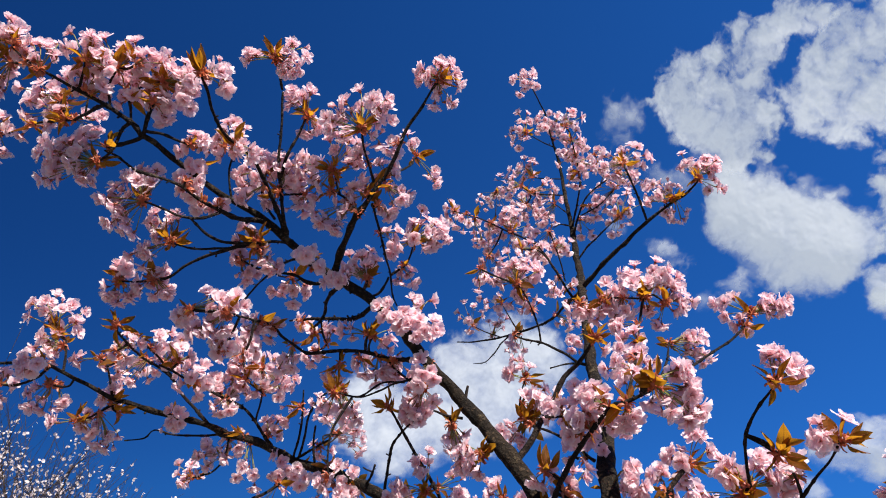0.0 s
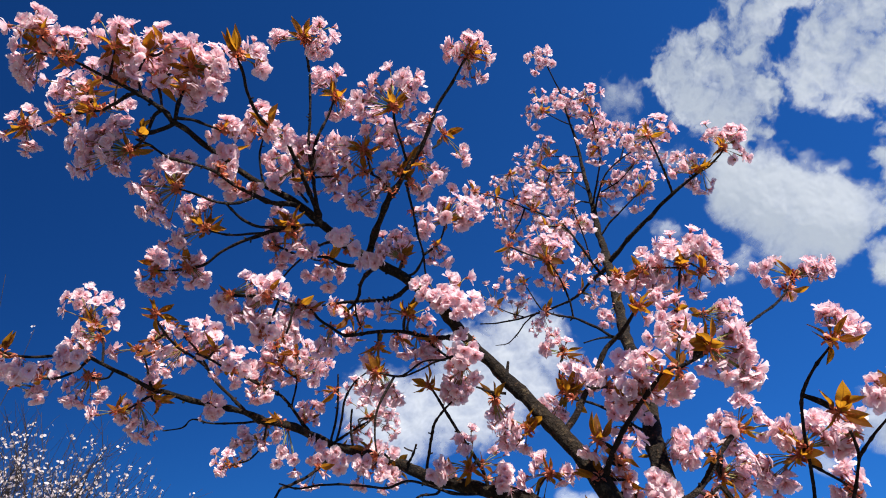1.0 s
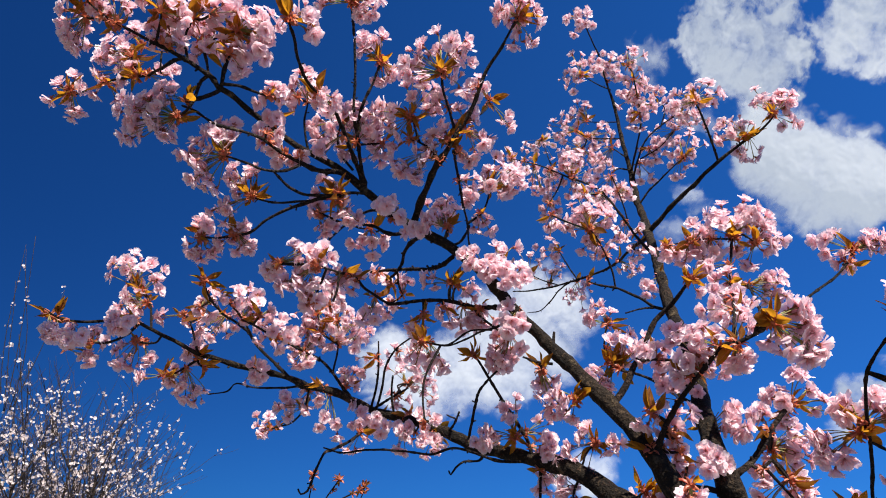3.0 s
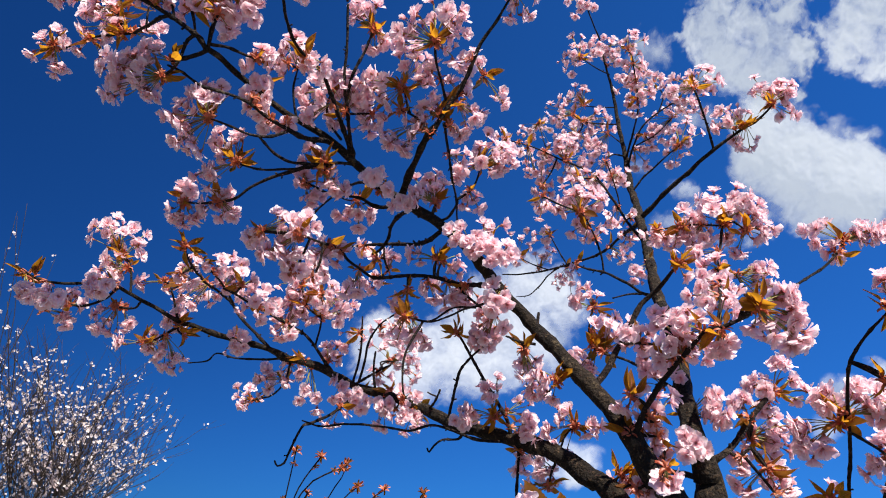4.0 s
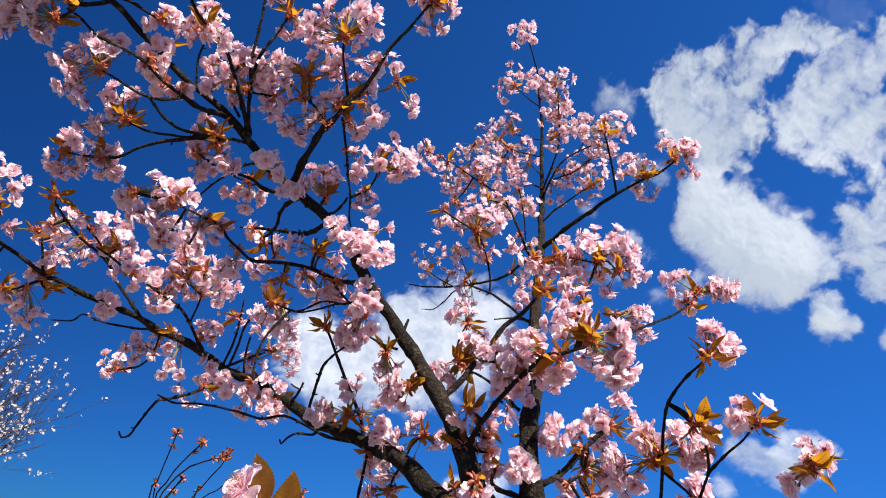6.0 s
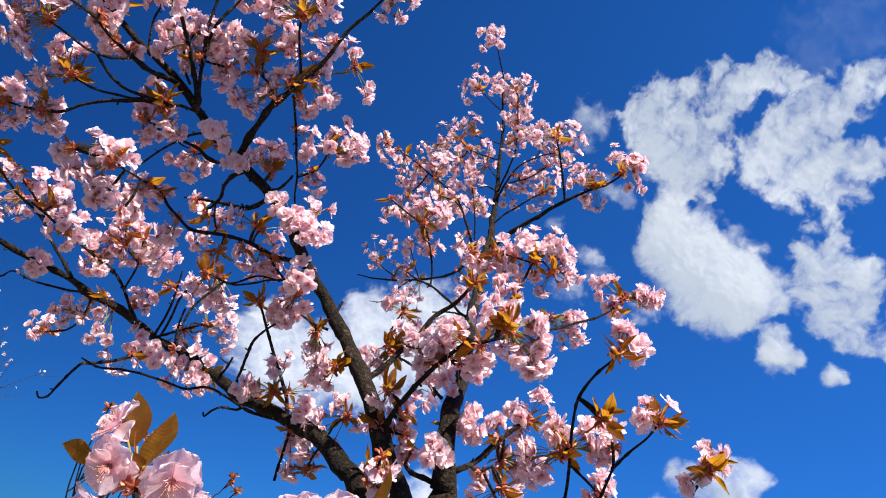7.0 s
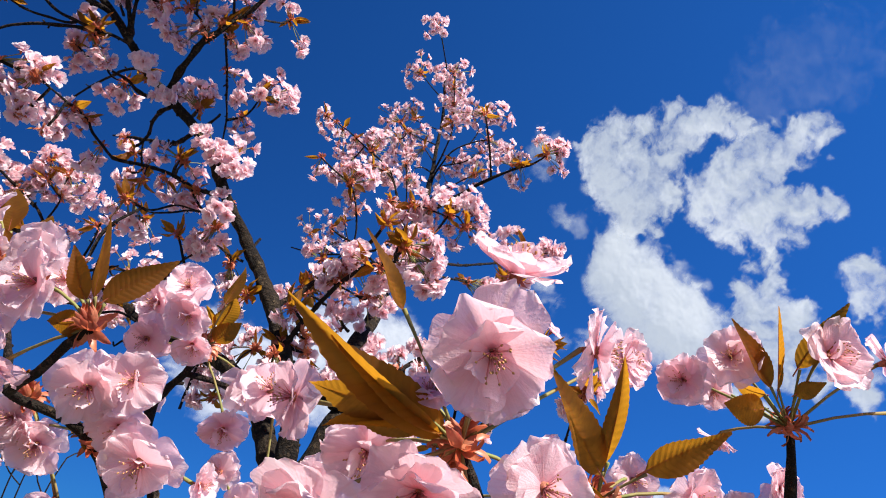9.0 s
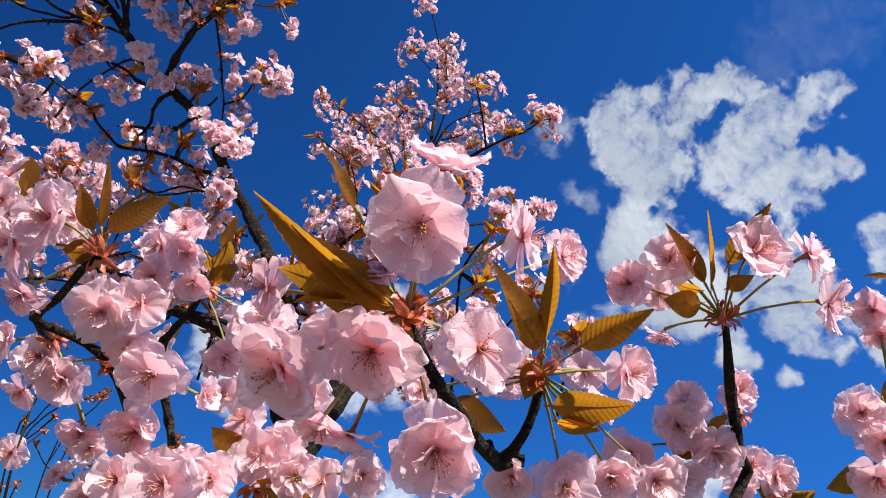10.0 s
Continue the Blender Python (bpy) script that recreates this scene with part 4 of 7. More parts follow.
wood('twig', (-0.009, 1.340, 1.993, 0.0032), (-0.012, 1.353, 1.970, 0.0029), (-0.014, 1.368, 1.943, 0.0027), (-0.015, 1.385, 1.912, 0.0025))
wood('twig', (-0.523, 1.440, 2.190, 0.0025), (-0.585, 1.435, 2.183, 0.0022), (-0.641, 1.428, 2.182, 0.0020), (-0.682, 1.418, 2.188, 0.0018), (-0.703, 1.424, 2.172, 0.0016), (-0.746, 1.422, 2.165, 0.0013))
wood('twig', (-0.519, 1.445, 2.182, 0.0025), (-0.543, 1.501, 2.161, 0.0023), (-0.586, 1.557, 2.142, 0.0020), (-0.637, 1.599, 2.139, 0.0018), (-0.668, 1.621, 2.139, 0.0014))
wood('twig', (0.047, 1.303, 1.977, 0.0022), (0.062, 1.296, 1.993, 0.0020), (0.069, 1.287, 2.011, 0.0017), (0.086, 1.280, 2.027, 0.0014))
wood('twig', (0.074, 1.173, 2.096, 0.0020), (0.064, 1.178, 2.085, 0.0017), (0.051, 1.180, 2.078, 0.0014))
wood('twig', (-0.088, 1.168, 2.201, 0.0020), (-0.128, 1.164, 2.198, 0.0018), (-0.167, 1.171, 2.175, 0.0017), (-0.207, 1.164, 2.178, 0.0014))

# flower clusters of the crown: hub, middle of the flowers, reach, flowers, leaves
blossom((-0.850, 0.876, 2.570), (-0.887, 0.885, 2.576), 0.029, 3, 4)
blossom((-0.850, 0.876, 2.570), (-0.854, 0.880, 2.593), 0.024, 2, 0)
blossom((-0.850, 0.876, 2.570), (-0.854, 0.904, 2.550), 0.024, 3, 1)
blossom((-0.726, 0.730, 2.584), (-0.761, 0.746, 2.582), 0.036, 8, 3)
blossom((-0.726, 0.730, 2.584), (-0.755, 0.760, 2.562), 0.023, 3, 1)
blossom((-0.697, 0.697, 2.582), (-0.746, 0.696, 2.601), 0.025, 3, 1)
blossom((-0.697, 0.697, 2.582), (-0.711, 0.695, 2.610), 0.027, 5, 2)
blossom((-0.680, 0.716, 2.564), (-0.694, 0.718, 2.585), 0.020, 3, 1)
blossom((-0.661, 0.728, 2.556), (-0.664, 0.722, 2.591), 0.029, 5, 1)
blossom((-0.661, 0.728, 2.555), (-0.642, 0.715, 2.604), 0.013, 1, 0)
blossom((-0.741, 0.863, 2.637), (-0.767, 0.867, 2.654), 0.036, 7, 2)
blossom((-0.741, 0.863, 2.637), (-0.804, 0.863, 2.654), 0.030, 4, 0)
blossom((-0.733, 0.868, 2.606), (-0.780, 0.870, 2.621), 0.034, 5, 5)
blossom((-0.779, 0.872, 2.583), (-0.789, 0.889, 2.584), 0.029, 4, 2)
blossom((-0.732, 0.868, 2.666), (-0.756, 0.860, 2.701), 0.026, 3, 1)
blossom((-0.585, 0.726, 2.569), (-0.595, 0.719, 2.604), 0.031, 6, 4)
blossom((-0.585, 0.726, 2.569), (-0.569, 0.735, 2.586), 0.033, 7, 2)
blossom((-0.598, 0.765, 2.544), (-0.607, 0.765, 2.570), 0.026, 5, 1)
blossom((-0.592, 0.773, 2.539), (-0.583, 0.780, 2.557), 0.024, 4, 1)
blossom((-0.554, 0.759, 2.589), (-0.540, 0.755, 2.623), 0.030, 5, 3)
blossom((-0.554, 0.759, 2.589), (-0.592, 0.739, 2.639), 0.021, 2, 1)
blossom((-0.522, 0.757, 2.597), (-0.514, 0.765, 2.614), 0.030, 5, 1)
blossom((-0.495, 0.799, 2.601), (-0.491, 0.795, 2.633), 0.033, 7, 4)
blossom((-0.495, 0.799, 2.601), (-0.458, 0.810, 2.618), 0.035, 9, 1)
blossom((-0.495, 0.802, 2.597), (-0.484, 0.827, 2.589), 0.035, 8, 2)
blossom((-0.495, 0.802, 2.597), (-0.454, 0.824, 2.597), 0.021, 3, 0)
blossom((-0.566, 0.809, 2.591), (-0.569, 0.806, 2.621), 0.026, 4, 0)
blossom((-0.553, 0.813, 2.573), (-0.548, 0.816, 2.597), 0.039, 10, 2)
blossom((-0.507, 0.813, 2.564), (-0.513, 0.821, 2.578), 0.027, 4, 1)
blossom((-0.507, 0.814, 2.562), (-0.499, 0.840, 2.553), 0.017, 2, 0)
blossom((-0.339, 0.683, 2.469), (-0.323, 0.689, 2.490), 0.023, 3, 4)
blossom((-0.339, 0.683, 2.469), (-0.317, 0.703, 2.471), 0.018, 2, 1)
blossom((-0.299, 0.793, 2.643), (-0.279, 0.803, 2.659), 0.035, 9, 4)
blossom((-0.299, 0.794, 2.641), (-0.346, 0.798, 2.655), 0.020, 3, 0)
blossom((-0.299, 0.794, 2.641), (-0.282, 0.819, 2.634), 0.018, 2, 0)
blossom((-0.021, 0.870, 2.663), (-0.042, 0.874, 2.679), 0.031, 6, 1)
blossom((-0.021, 0.871, 2.661), (-0.003, 0.874, 2.686), 0.033, 7, 1)
blossom((-0.022, 0.874, 2.656), (-0.016, 0.905, 2.640), 0.024, 3, 0)
blossom((0.171, 1.535, 3.436), (0.168, 1.519, 3.405), 0.049, 9, 2)
blossom((-0.718, 0.870, 2.588), (-0.743, 0.875, 2.604), 0.025, 2, 5)
blossom((-0.686, 0.857, 2.576), (-0.664, 0.872, 2.585), 0.029, 4, 1)
blossom((-0.596, 0.851, 2.462), (-0.644, 0.845, 2.490), 0.039, 13, 1)
blossom((-0.596, 0.851, 2.462), (-0.685, 0.844, 2.483), 0.030, 6, 1)
blossom((-0.596, 0.851, 2.462), (-0.678, 0.864, 2.449), 0.026, 4, 0)
blossom((-0.596, 0.851, 2.462), (-0.626, 0.870, 2.451), 0.026, 5, 0)
blossom((-0.582, 0.841, 2.486), (-0.624, 0.842, 2.505), 0.026, 4, 2)
blossom((-0.529, 0.911, 2.425), (-0.544, 0.902, 2.469), 0.036, 11, 1)
blossom((-0.529, 0.912, 2.424), (-0.586, 0.917, 2.430), 0.032, 10, 1)
blossom((-0.529, 0.912, 2.423), (-0.576, 0.934, 2.402), 0.026, 5, 0)
blossom((-0.529, 0.912, 2.423), (-0.553, 0.948, 2.383), 0.013, 1, 0)
blossom((-0.517, 1.003, 2.403), (-0.556, 0.991, 2.446), 0.024, 4, 5)
blossom((-0.517, 1.003, 2.403), (-0.518, 0.995, 2.448), 0.022, 3, 0)
blossom((-0.517, 1.004, 2.402), (-0.545, 1.005, 2.423), 0.018, 3, 3)
blossom((-0.517, 1.004, 2.401), (-0.572, 1.021, 2.388), 0.028, 5, 0)
blossom((-0.448, 0.862, 2.508), (-0.438, 0.871, 2.524), 0.026, 4, 2)
blossom((-0.448, 0.862, 2.508), (-0.471, 0.877, 2.505), 0.013, 1, 0)
blossom((-0.432, 0.940, 2.575), (-0.452, 0.948, 2.586), 0.029, 5, 0)
blossom((-0.414, 0.946, 2.569), (-0.423, 0.936, 2.616), 0.033, 6, 1)
blossom((-0.347, 0.832, 2.474), (-0.341, 0.847, 2.479), 0.028, 6, 3)
blossom((-0.453, 0.893, 2.450), (-0.457, 0.904, 2.460), 0.024, 4, 0)
blossom((-0.450, 0.903, 2.441), (-0.449, 0.919, 2.443), 0.015, 2, 0)
blossom((-0.468, 0.931, 2.512), (-0.449, 0.907, 2.498), 0.018, 2, 3)
blossom((-0.429, 0.929, 2.433), (-0.439, 0.943, 2.437), 0.021, 4, 0)
blossom((-0.410, 0.944, 2.439), (-0.418, 0.958, 2.442), 0.015, 3, 0)
blossom((-0.361, 1.022, 2.414), (-0.384, 1.025, 2.433), 0.024, 3, 8)
blossom((-0.412, 1.080, 2.410), (-0.423, 1.086, 2.427), 0.023, 4, 0)
blossom((-0.412, 1.080, 2.410), (-0.409, 1.105, 2.397), 0.027, 5, 0)
blossom((-0.360, 1.034, 2.404), (-0.358, 1.052, 2.403), 0.024, 4, 1)
blossom((-0.322, 1.125, 2.400), (-0.347, 1.146, 2.387), 0.022, 3, 1)
blossom((-0.322, 1.125, 2.400), (-0.311, 1.155, 2.380), 0.030, 5, 1)
blossom((-0.276, 0.921, 2.635), (-0.312, 0.914, 2.669), 0.028, 4, 3)
blossom((-0.276, 0.921, 2.635), (-0.284, 0.911, 2.682), 0.022, 2, 1)
blossom((-0.276, 0.922, 2.633), (-0.261, 0.944, 2.628), 0.026, 4, 1)
blossom((-0.276, 0.924, 2.629), (-0.281, 0.949, 2.615), 0.018, 2, 0)
blossom((-0.156, 0.891, 2.566), (-0.196, 0.880, 2.606), 0.029, 5, 1)
blossom((-0.156, 0.893, 2.563), (-0.205, 0.895, 2.577), 0.030, 7, 0)
blossom((-0.156, 0.889, 2.569), (-0.140, 0.881, 2.618), 0.034, 7, 3)
blossom((-0.156, 0.891, 2.566), (-0.124, 0.894, 2.599), 0.029, 4, 1)
blossom((-0.156, 0.893, 2.563), (-0.132, 0.912, 2.564), 0.023, 2, 1)
blossom((-0.219, 0.954, 2.528), (-0.207, 0.944, 2.579), 0.032, 7, 2)
blossom((-0.219, 0.954, 2.528), (-0.269, 0.955, 2.544), 0.034, 9, 1)
blossom((-0.219, 0.956, 2.524), (-0.257, 0.977, 2.508), 0.026, 4, 3)
blossom((-0.213, 0.961, 2.516), (-0.183, 0.964, 2.551), 0.028, 4, 0)
blossom((-0.149, 0.938, 2.525), (-0.163, 0.938, 2.552), 0.019, 2, 0)
blossom((-0.362, 0.991, 2.556), (-0.397, 1.003, 2.558), 0.042, 14, 2)
blossom((-0.362, 0.991, 2.556), (-0.364, 0.990, 2.588), 0.023, 3, 0)
blossom((-0.338, 0.947, 2.485), (-0.380, 0.967, 2.471), 0.020, 3, 0)
blossom((-0.327, 0.991, 2.505), (-0.322, 0.981, 2.557), 0.037, 11, 3)
blossom((-0.327, 0.991, 2.505), (-0.305, 0.996, 2.534), 0.027, 5, 1)
blossom((-0.327, 0.994, 2.501), (-0.350, 1.011, 2.496), 0.020, 4, 0)
blossom((-0.221, 0.978, 2.492), (-0.254, 0.994, 2.486), 0.018, 1, 4)
blossom((-0.278, 0.999, 2.505), (-0.294, 1.017, 2.499), 0.027, 5, 0)
blossom((-0.152, 0.976, 2.480), (-0.174, 0.983, 2.494), 0.025, 5, 3)
blossom((-0.168, 0.989, 2.450), (-0.191, 0.993, 2.469), 0.029, 6, 0)
blossom((-0.184, 0.986, 2.469), (-0.239, 1.006, 2.451), 0.028, 5, 0)
blossom((-0.184, 0.988, 2.465), (-0.214, 1.015, 2.440), 0.018, 3, 0)
blossom((-0.141, 0.974, 2.494), (-0.163, 0.974, 2.520), 0.020, 1, 3)
blossom((-0.121, 0.973, 2.498), (-0.098, 0.996, 2.493), 0.031, 7, 1)
blossom((-0.122, 0.974, 2.516), (-0.126, 0.978, 2.539), 0.030, 5, 1)
blossom((-0.136, 0.994, 2.470), (-0.117, 1.014, 2.469), 0.018, 3, 0)
blossom((-0.087, 1.065, 2.656), (-0.105, 1.061, 2.690), 0.029, 3, 4)
blossom((-0.097, 0.933, 2.564), (-0.113, 0.945, 2.569), 0.023, 3, 0)
blossom((-0.087, 1.066, 2.654), (-0.056, 1.102, 2.628), 0.025, 3, 1)
blossom((-0.091, 1.152, 2.503), (-0.073, 1.153, 2.537), 0.040, 12, 4)
blossom((-0.091, 1.152, 2.503), (-0.048, 1.165, 2.522), 0.034, 9, 1)
blossom((-0.062, 1.635, 2.956), (-0.066, 1.668, 2.969), 0.044, 7, 1)
blossom((-0.144, 1.072, 2.465), (-0.120, 1.087, 2.476), 0.021, 3, 0)
blossom((-0.091, 1.154, 2.500), (-0.128, 1.167, 2.499), 0.027, 5, 0)
blossom((-0.113, 1.176, 2.455), (-0.110, 1.198, 2.448), 0.027, 5, 1)
blossom((-0.168, 1.111, 2.385), (-0.185, 1.108, 2.418), 0.033, 11, 4)
blossom((-0.168, 1.112, 2.383), (-0.198, 1.075, 2.379), 0.019, 3, 0)
blossom((0.168, 1.627, 3.276), (0.142, 1.653, 3.295), 0.047, 9, 1)
blossom((0.168, 1.627, 3.276), (0.159, 1.626, 3.348), 0.036, 4, 1)
blossom((0.260, 1.750, 3.427), (0.233, 1.720, 3.410), 0.051, 11, 1)
blossom((0.256, 1.744, 3.435), (0.296, 1.729, 3.411), 0.058, 13, 1)
blossom((0.270, 1.741, 3.351), (0.304, 1.715, 3.344), 0.030, 2, 0)
blossom((0.272, 1.431, 3.098), (0.294, 1.442, 3.157), 0.034, 5, 1)
blossom((0.288, 1.456, 3.067), (0.302, 1.491, 3.081), 0.044, 10, 1)
blossom((0.304, 1.512, 3.064), (0.287, 1.539, 3.084), 0.038, 6, 1)
blossom((0.310, 1.544, 3.062), (0.341, 1.573, 3.089), 0.045, 10, 0)
blossom((0.320, 1.587, 3.058), (0.321, 1.617, 3.076), 0.046, 9, 1)
blossom((0.385, 1.635, 3.170), (0.409, 1.658, 3.208), 0.021, 2, 1)
blossom((0.380, 1.288, 2.819), (0.348, 1.314, 2.836), 0.039, 9, 1)
blossom((0.391, 1.319, 2.852), (0.423, 1.342, 2.892), 0.043, 11, 4)
blossom((0.453, 1.664, 3.118), (0.456, 1.698, 3.130), 0.052, 10, 1)
blossom((0.453, 1.664, 3.118), (0.515, 1.707, 3.129), 0.048, 9, 0)
blossom((0.584, 1.373, 2.841), (0.569, 1.381, 2.894), 0.035, 5, 1)
blossom((0.581, 1.372, 2.840), (0.621, 1.390, 2.892), 0.044, 13, 2)
blossom((0.584, 1.374, 2.838), (0.641, 1.416, 2.850), 0.027, 3, 0)
blossom((0.524, 1.409, 2.805), (0.493, 1.425, 2.842), 0.039, 7, 1)
blossom((0.524, 1.408, 2.808), (0.525, 1.421, 2.857), 0.028, 3, 2)
blossom((0.507, 1.420, 2.802), (0.477, 1.441, 2.827), 0.019, 2, 0)
blossom((0.524, 1.411, 2.803), (0.518, 1.457, 2.791), 0.025, 2, 0)
blossom((0.531, 1.411, 2.804), (0.552, 1.464, 2.788), 0.030, 3, 1)
blossom((0.440, 1.650, 2.937), (0.455, 1.664, 2.987), 0.049, 11, 2)
blossom((0.432, 1.650, 2.934), (0.426, 1.696, 2.923), 0.033, 4, 1)
blossom((0.441, 1.651, 2.934), (0.475, 1.692, 2.943), 0.016, 1, 0)
blossom((0.446, 1.714, 3.094), (0.411, 1.759, 3.078), 0.053, 12, 1)
blossom((0.366, 1.732, 3.041), (0.373, 1.776, 3.037), 0.042, 6, 0)
blossom((0.333, 1.754, 3.003), (0.357, 1.799, 3.000), 0.039, 6, 0)
blossom((0.191, 1.800, 3.228), (0.167, 1.812, 3.272), 0.057, 15, 2)
blossom((0.150, 1.764, 3.160), (0.102, 1.786, 3.182), 0.048, 9, 1)
blossom((0.055, 2.354, 3.624), (0.097, 2.393, 3.637), 0.066, 11, 4)
blossom((0.055, 2.354, 3.624), (0.006, 2.399, 3.604), 0.061, 9, 1)
blossom((0.166, 1.797, 3.107), (0.169, 1.827, 3.125), 0.070, 22, 3)
blossom((0.184, 1.779, 3.143), (0.233, 1.815, 3.164), 0.052, 10, 1)
blossom((0.193, 1.780, 3.144), (0.242, 1.801, 3.191), 0.026, 2, 0)
blossom((0.107, 1.611, 2.859), (0.113, 1.620, 2.916), 0.048, 13, 1)
blossom((0.259, 1.764, 3.079), (0.224, 1.813, 3.054), 0.054, 12, 1)
blossom((0.222, 1.613, 2.857), (0.222, 1.659, 2.847), 0.045, 10, 1)
blossom((0.115, 1.609, 2.854), (0.133, 1.651, 2.855), 0.048, 11, 1)
blossom((0.052, 1.619, 2.895), (0.053, 1.662, 2.890), 0.046, 10, 1)
blossom((0.002, 1.627, 2.922), (0.017, 1.695, 2.877), 0.040, 6, 1)
blossom((-0.023, 1.632, 2.940), (-0.018, 1.677, 2.933), 0.037, 4, 0)
blossom((0.141, 1.563, 2.762), (0.162, 1.599, 2.775), 0.046, 10, 1)
blossom((0.171, 1.566, 2.765), (0.198, 1.609, 2.767), 0.038, 6, 0)
blossom((0.239, 1.636, 2.821), (0.259, 1.671, 2.836), 0.038, 7, 0)
blossom((0.121, 1.368, 2.529), (0.149, 1.387, 2.573), 0.043, 13, 1)
blossom((0.121, 1.368, 2.529), (0.110, 1.375, 2.585), 0.036, 8, 1)
blossom((0.045, 1.652, 2.802), (0.046, 1.689, 2.808), 0.045, 10, 1)
blossom((0.121, 1.369, 2.527), (0.078, 1.387, 2.556), 0.033, 5, 0)
blossom((0.038, 1.342, 2.554), (0.033, 1.385, 2.548), 0.028, 3, 1)
blossom((0.139, 1.383, 2.506), (0.131, 1.414, 2.520), 0.036, 7, 0)
blossom((0.080, 1.956, 2.812), (0.058, 1.984, 2.828), 0.048, 7, 4)
blossom((-0.021, 1.999, 2.753), (-0.026, 2.015, 2.794), 0.053, 10, 1)
blossom((0.045, 2.058, 2.738), (0.065, 2.070, 2.795), 0.042, 6, 0)
blossom((0.113, 1.425, 2.425), (0.113, 1.463, 2.429), 0.020, 2, 0)
blossom((0.137, 2.011, 2.727), (0.130, 2.068, 2.697), 0.045, 7, 0)
blossom((0.269, 1.574, 2.642), (0.259, 1.597, 2.670), 0.029, 3, 0)
blossom((0.238, 1.583, 2.685), (0.234, 1.632, 2.668), 0.036, 5, 0)
blossom((0.157, 1.402, 2.476), (0.157, 1.428, 2.503), 0.025, 3, 0)
blossom((0.284, 1.670, 2.665), (0.289, 1.713, 2.663), 0.034, 6, 0)
blossom((0.246, 1.800, 2.684), (0.285, 1.847, 2.682), 0.040, 7, 0)
blossom((0.286, 1.498, 2.469), (0.258, 1.481, 2.430), 0.029, 4, 0)
blossom((0.235, 1.161, 2.358), (0.242, 1.180, 2.358), 0.027, 5, 2)
blossom((0.274, 1.162, 2.367), (0.269, 1.183, 2.359), 0.027, 5, 0)
blossom((0.284, 1.163, 2.368), (0.304, 1.173, 2.387), 0.031, 7, 2)
blossom((0.314, 1.165, 2.372), (0.310, 1.189, 2.358), 0.029, 5, 0)
blossom((0.353, 1.168, 2.375), (0.338, 1.163, 2.411), 0.033, 8, 3)
blossom((0.353, 1.167, 2.377), (0.384, 1.165, 2.419), 0.035, 10, 4)
blossom((0.357, 1.169, 2.373), (0.365, 1.192, 2.365), 0.016, 2, 0)
blossom((0.395, 1.176, 2.367), (0.410, 1.177, 2.402), 0.027, 5, 0)
blossom((0.395, 1.177, 2.366), (0.426, 1.192, 2.377), 0.029, 6, 1)
blossom((0.393, 1.178, 2.364), (0.385, 1.207, 2.341), 0.016, 2, 0)
blossom((0.333, 1.153, 2.310), (0.304, 1.166, 2.311), 0.020, 3, 0)
blossom((0.241, 1.077, 2.245), (0.238, 1.083, 2.264), 0.016, 1, 5)
blossom((0.244, 1.079, 2.242), (0.258, 1.102, 2.236), 0.016, 1, 4)
blossom((0.322, 1.131, 2.265), (0.317, 1.143, 2.273), 0.029, 5, 1)
blossom((0.308, 1.099, 2.217), (0.313, 1.114, 2.223), 0.036, 9, 0)
blossom((0.299, 1.076, 2.187), (0.273, 1.088, 2.191), 0.025, 3, 1)
blossom((0.465, 1.452, 2.420), (0.519, 1.471, 2.431), 0.043, 13, 4)
blossom((0.465, 1.455, 2.416), (0.532, 1.492, 2.397), 0.033, 5, 0)
blossom((0.284, 0.898, 2.092), (0.322, 0.910, 2.112), 0.020, 4, 3)
blossom((0.284, 0.899, 2.091), (0.332, 0.923, 2.091), 0.020, 4, 2)
blossom((0.284, 0.900, 2.089), (0.297, 0.927, 2.074), 0.024, 4, 1)
blossom((0.286, 0.901, 2.088), (0.337, 0.938, 2.065), 0.021, 5, 1)
blossom((0.236, 0.975, 2.088), (0.219, 0.982, 2.102), 0.029, 6, 1)
blossom((0.253, 1.132, 2.122), (0.220, 1.119, 2.167), 0.027, 4, 0)
blossom((0.268, 1.008, 2.106), (0.282, 1.009, 2.140), 0.022, 3, 1)
blossom((0.505, 1.083, 2.293), (0.539, 1.094, 2.313), 0.025, 6, 1)
blossom((0.505, 1.083, 2.293), (0.565, 1.097, 2.315), 0.022, 5, 0)
blossom((0.489, 1.082, 2.269), (0.489, 1.095, 2.276), 0.018, 3, 1)
blossom((0.503, 1.083, 2.292), (0.473, 1.084, 2.314), 0.025, 3, 0)
blossom((0.211, 0.994, 2.061), (0.207, 0.999, 2.081), 0.026, 5, 0)
blossom((0.267, 1.129, 2.131), (0.281, 1.150, 2.128), 0.027, 5, 1)
blossom((0.259, 0.965, 2.087), (0.265, 0.989, 2.076), 0.021, 5, 2)
blossom((0.201, 1.001, 2.055), (0.189, 1.014, 2.060), 0.017, 3, 0)
blossom((0.187, 1.149, 2.134), (0.180, 1.157, 2.148), 0.031, 7, 0)
blossom((0.237, 1.175, 2.139), (0.212, 1.190, 2.137), 0.023, 3, 0)
blossom((0.133, 1.315, 2.272), (0.123, 1.316, 2.299), 0.029, 5, 4)
blossom((0.131, 1.316, 2.269), (0.101, 1.322, 2.282), 0.020, 3, 0)
blossom((0.123, 1.291, 2.210), (0.143, 1.301, 2.229), 0.028, 4, 1)
blossom((0.140, 1.262, 2.157), (0.172, 1.259, 2.201), 0.031, 6, 0)
blossom((0.121, 1.279, 2.179), (0.160, 1.293, 2.195), 0.023, 3, 1)
blossom((0.226, 1.198, 2.077), (0.210, 1.197, 2.105), 0.032, 6, 0)
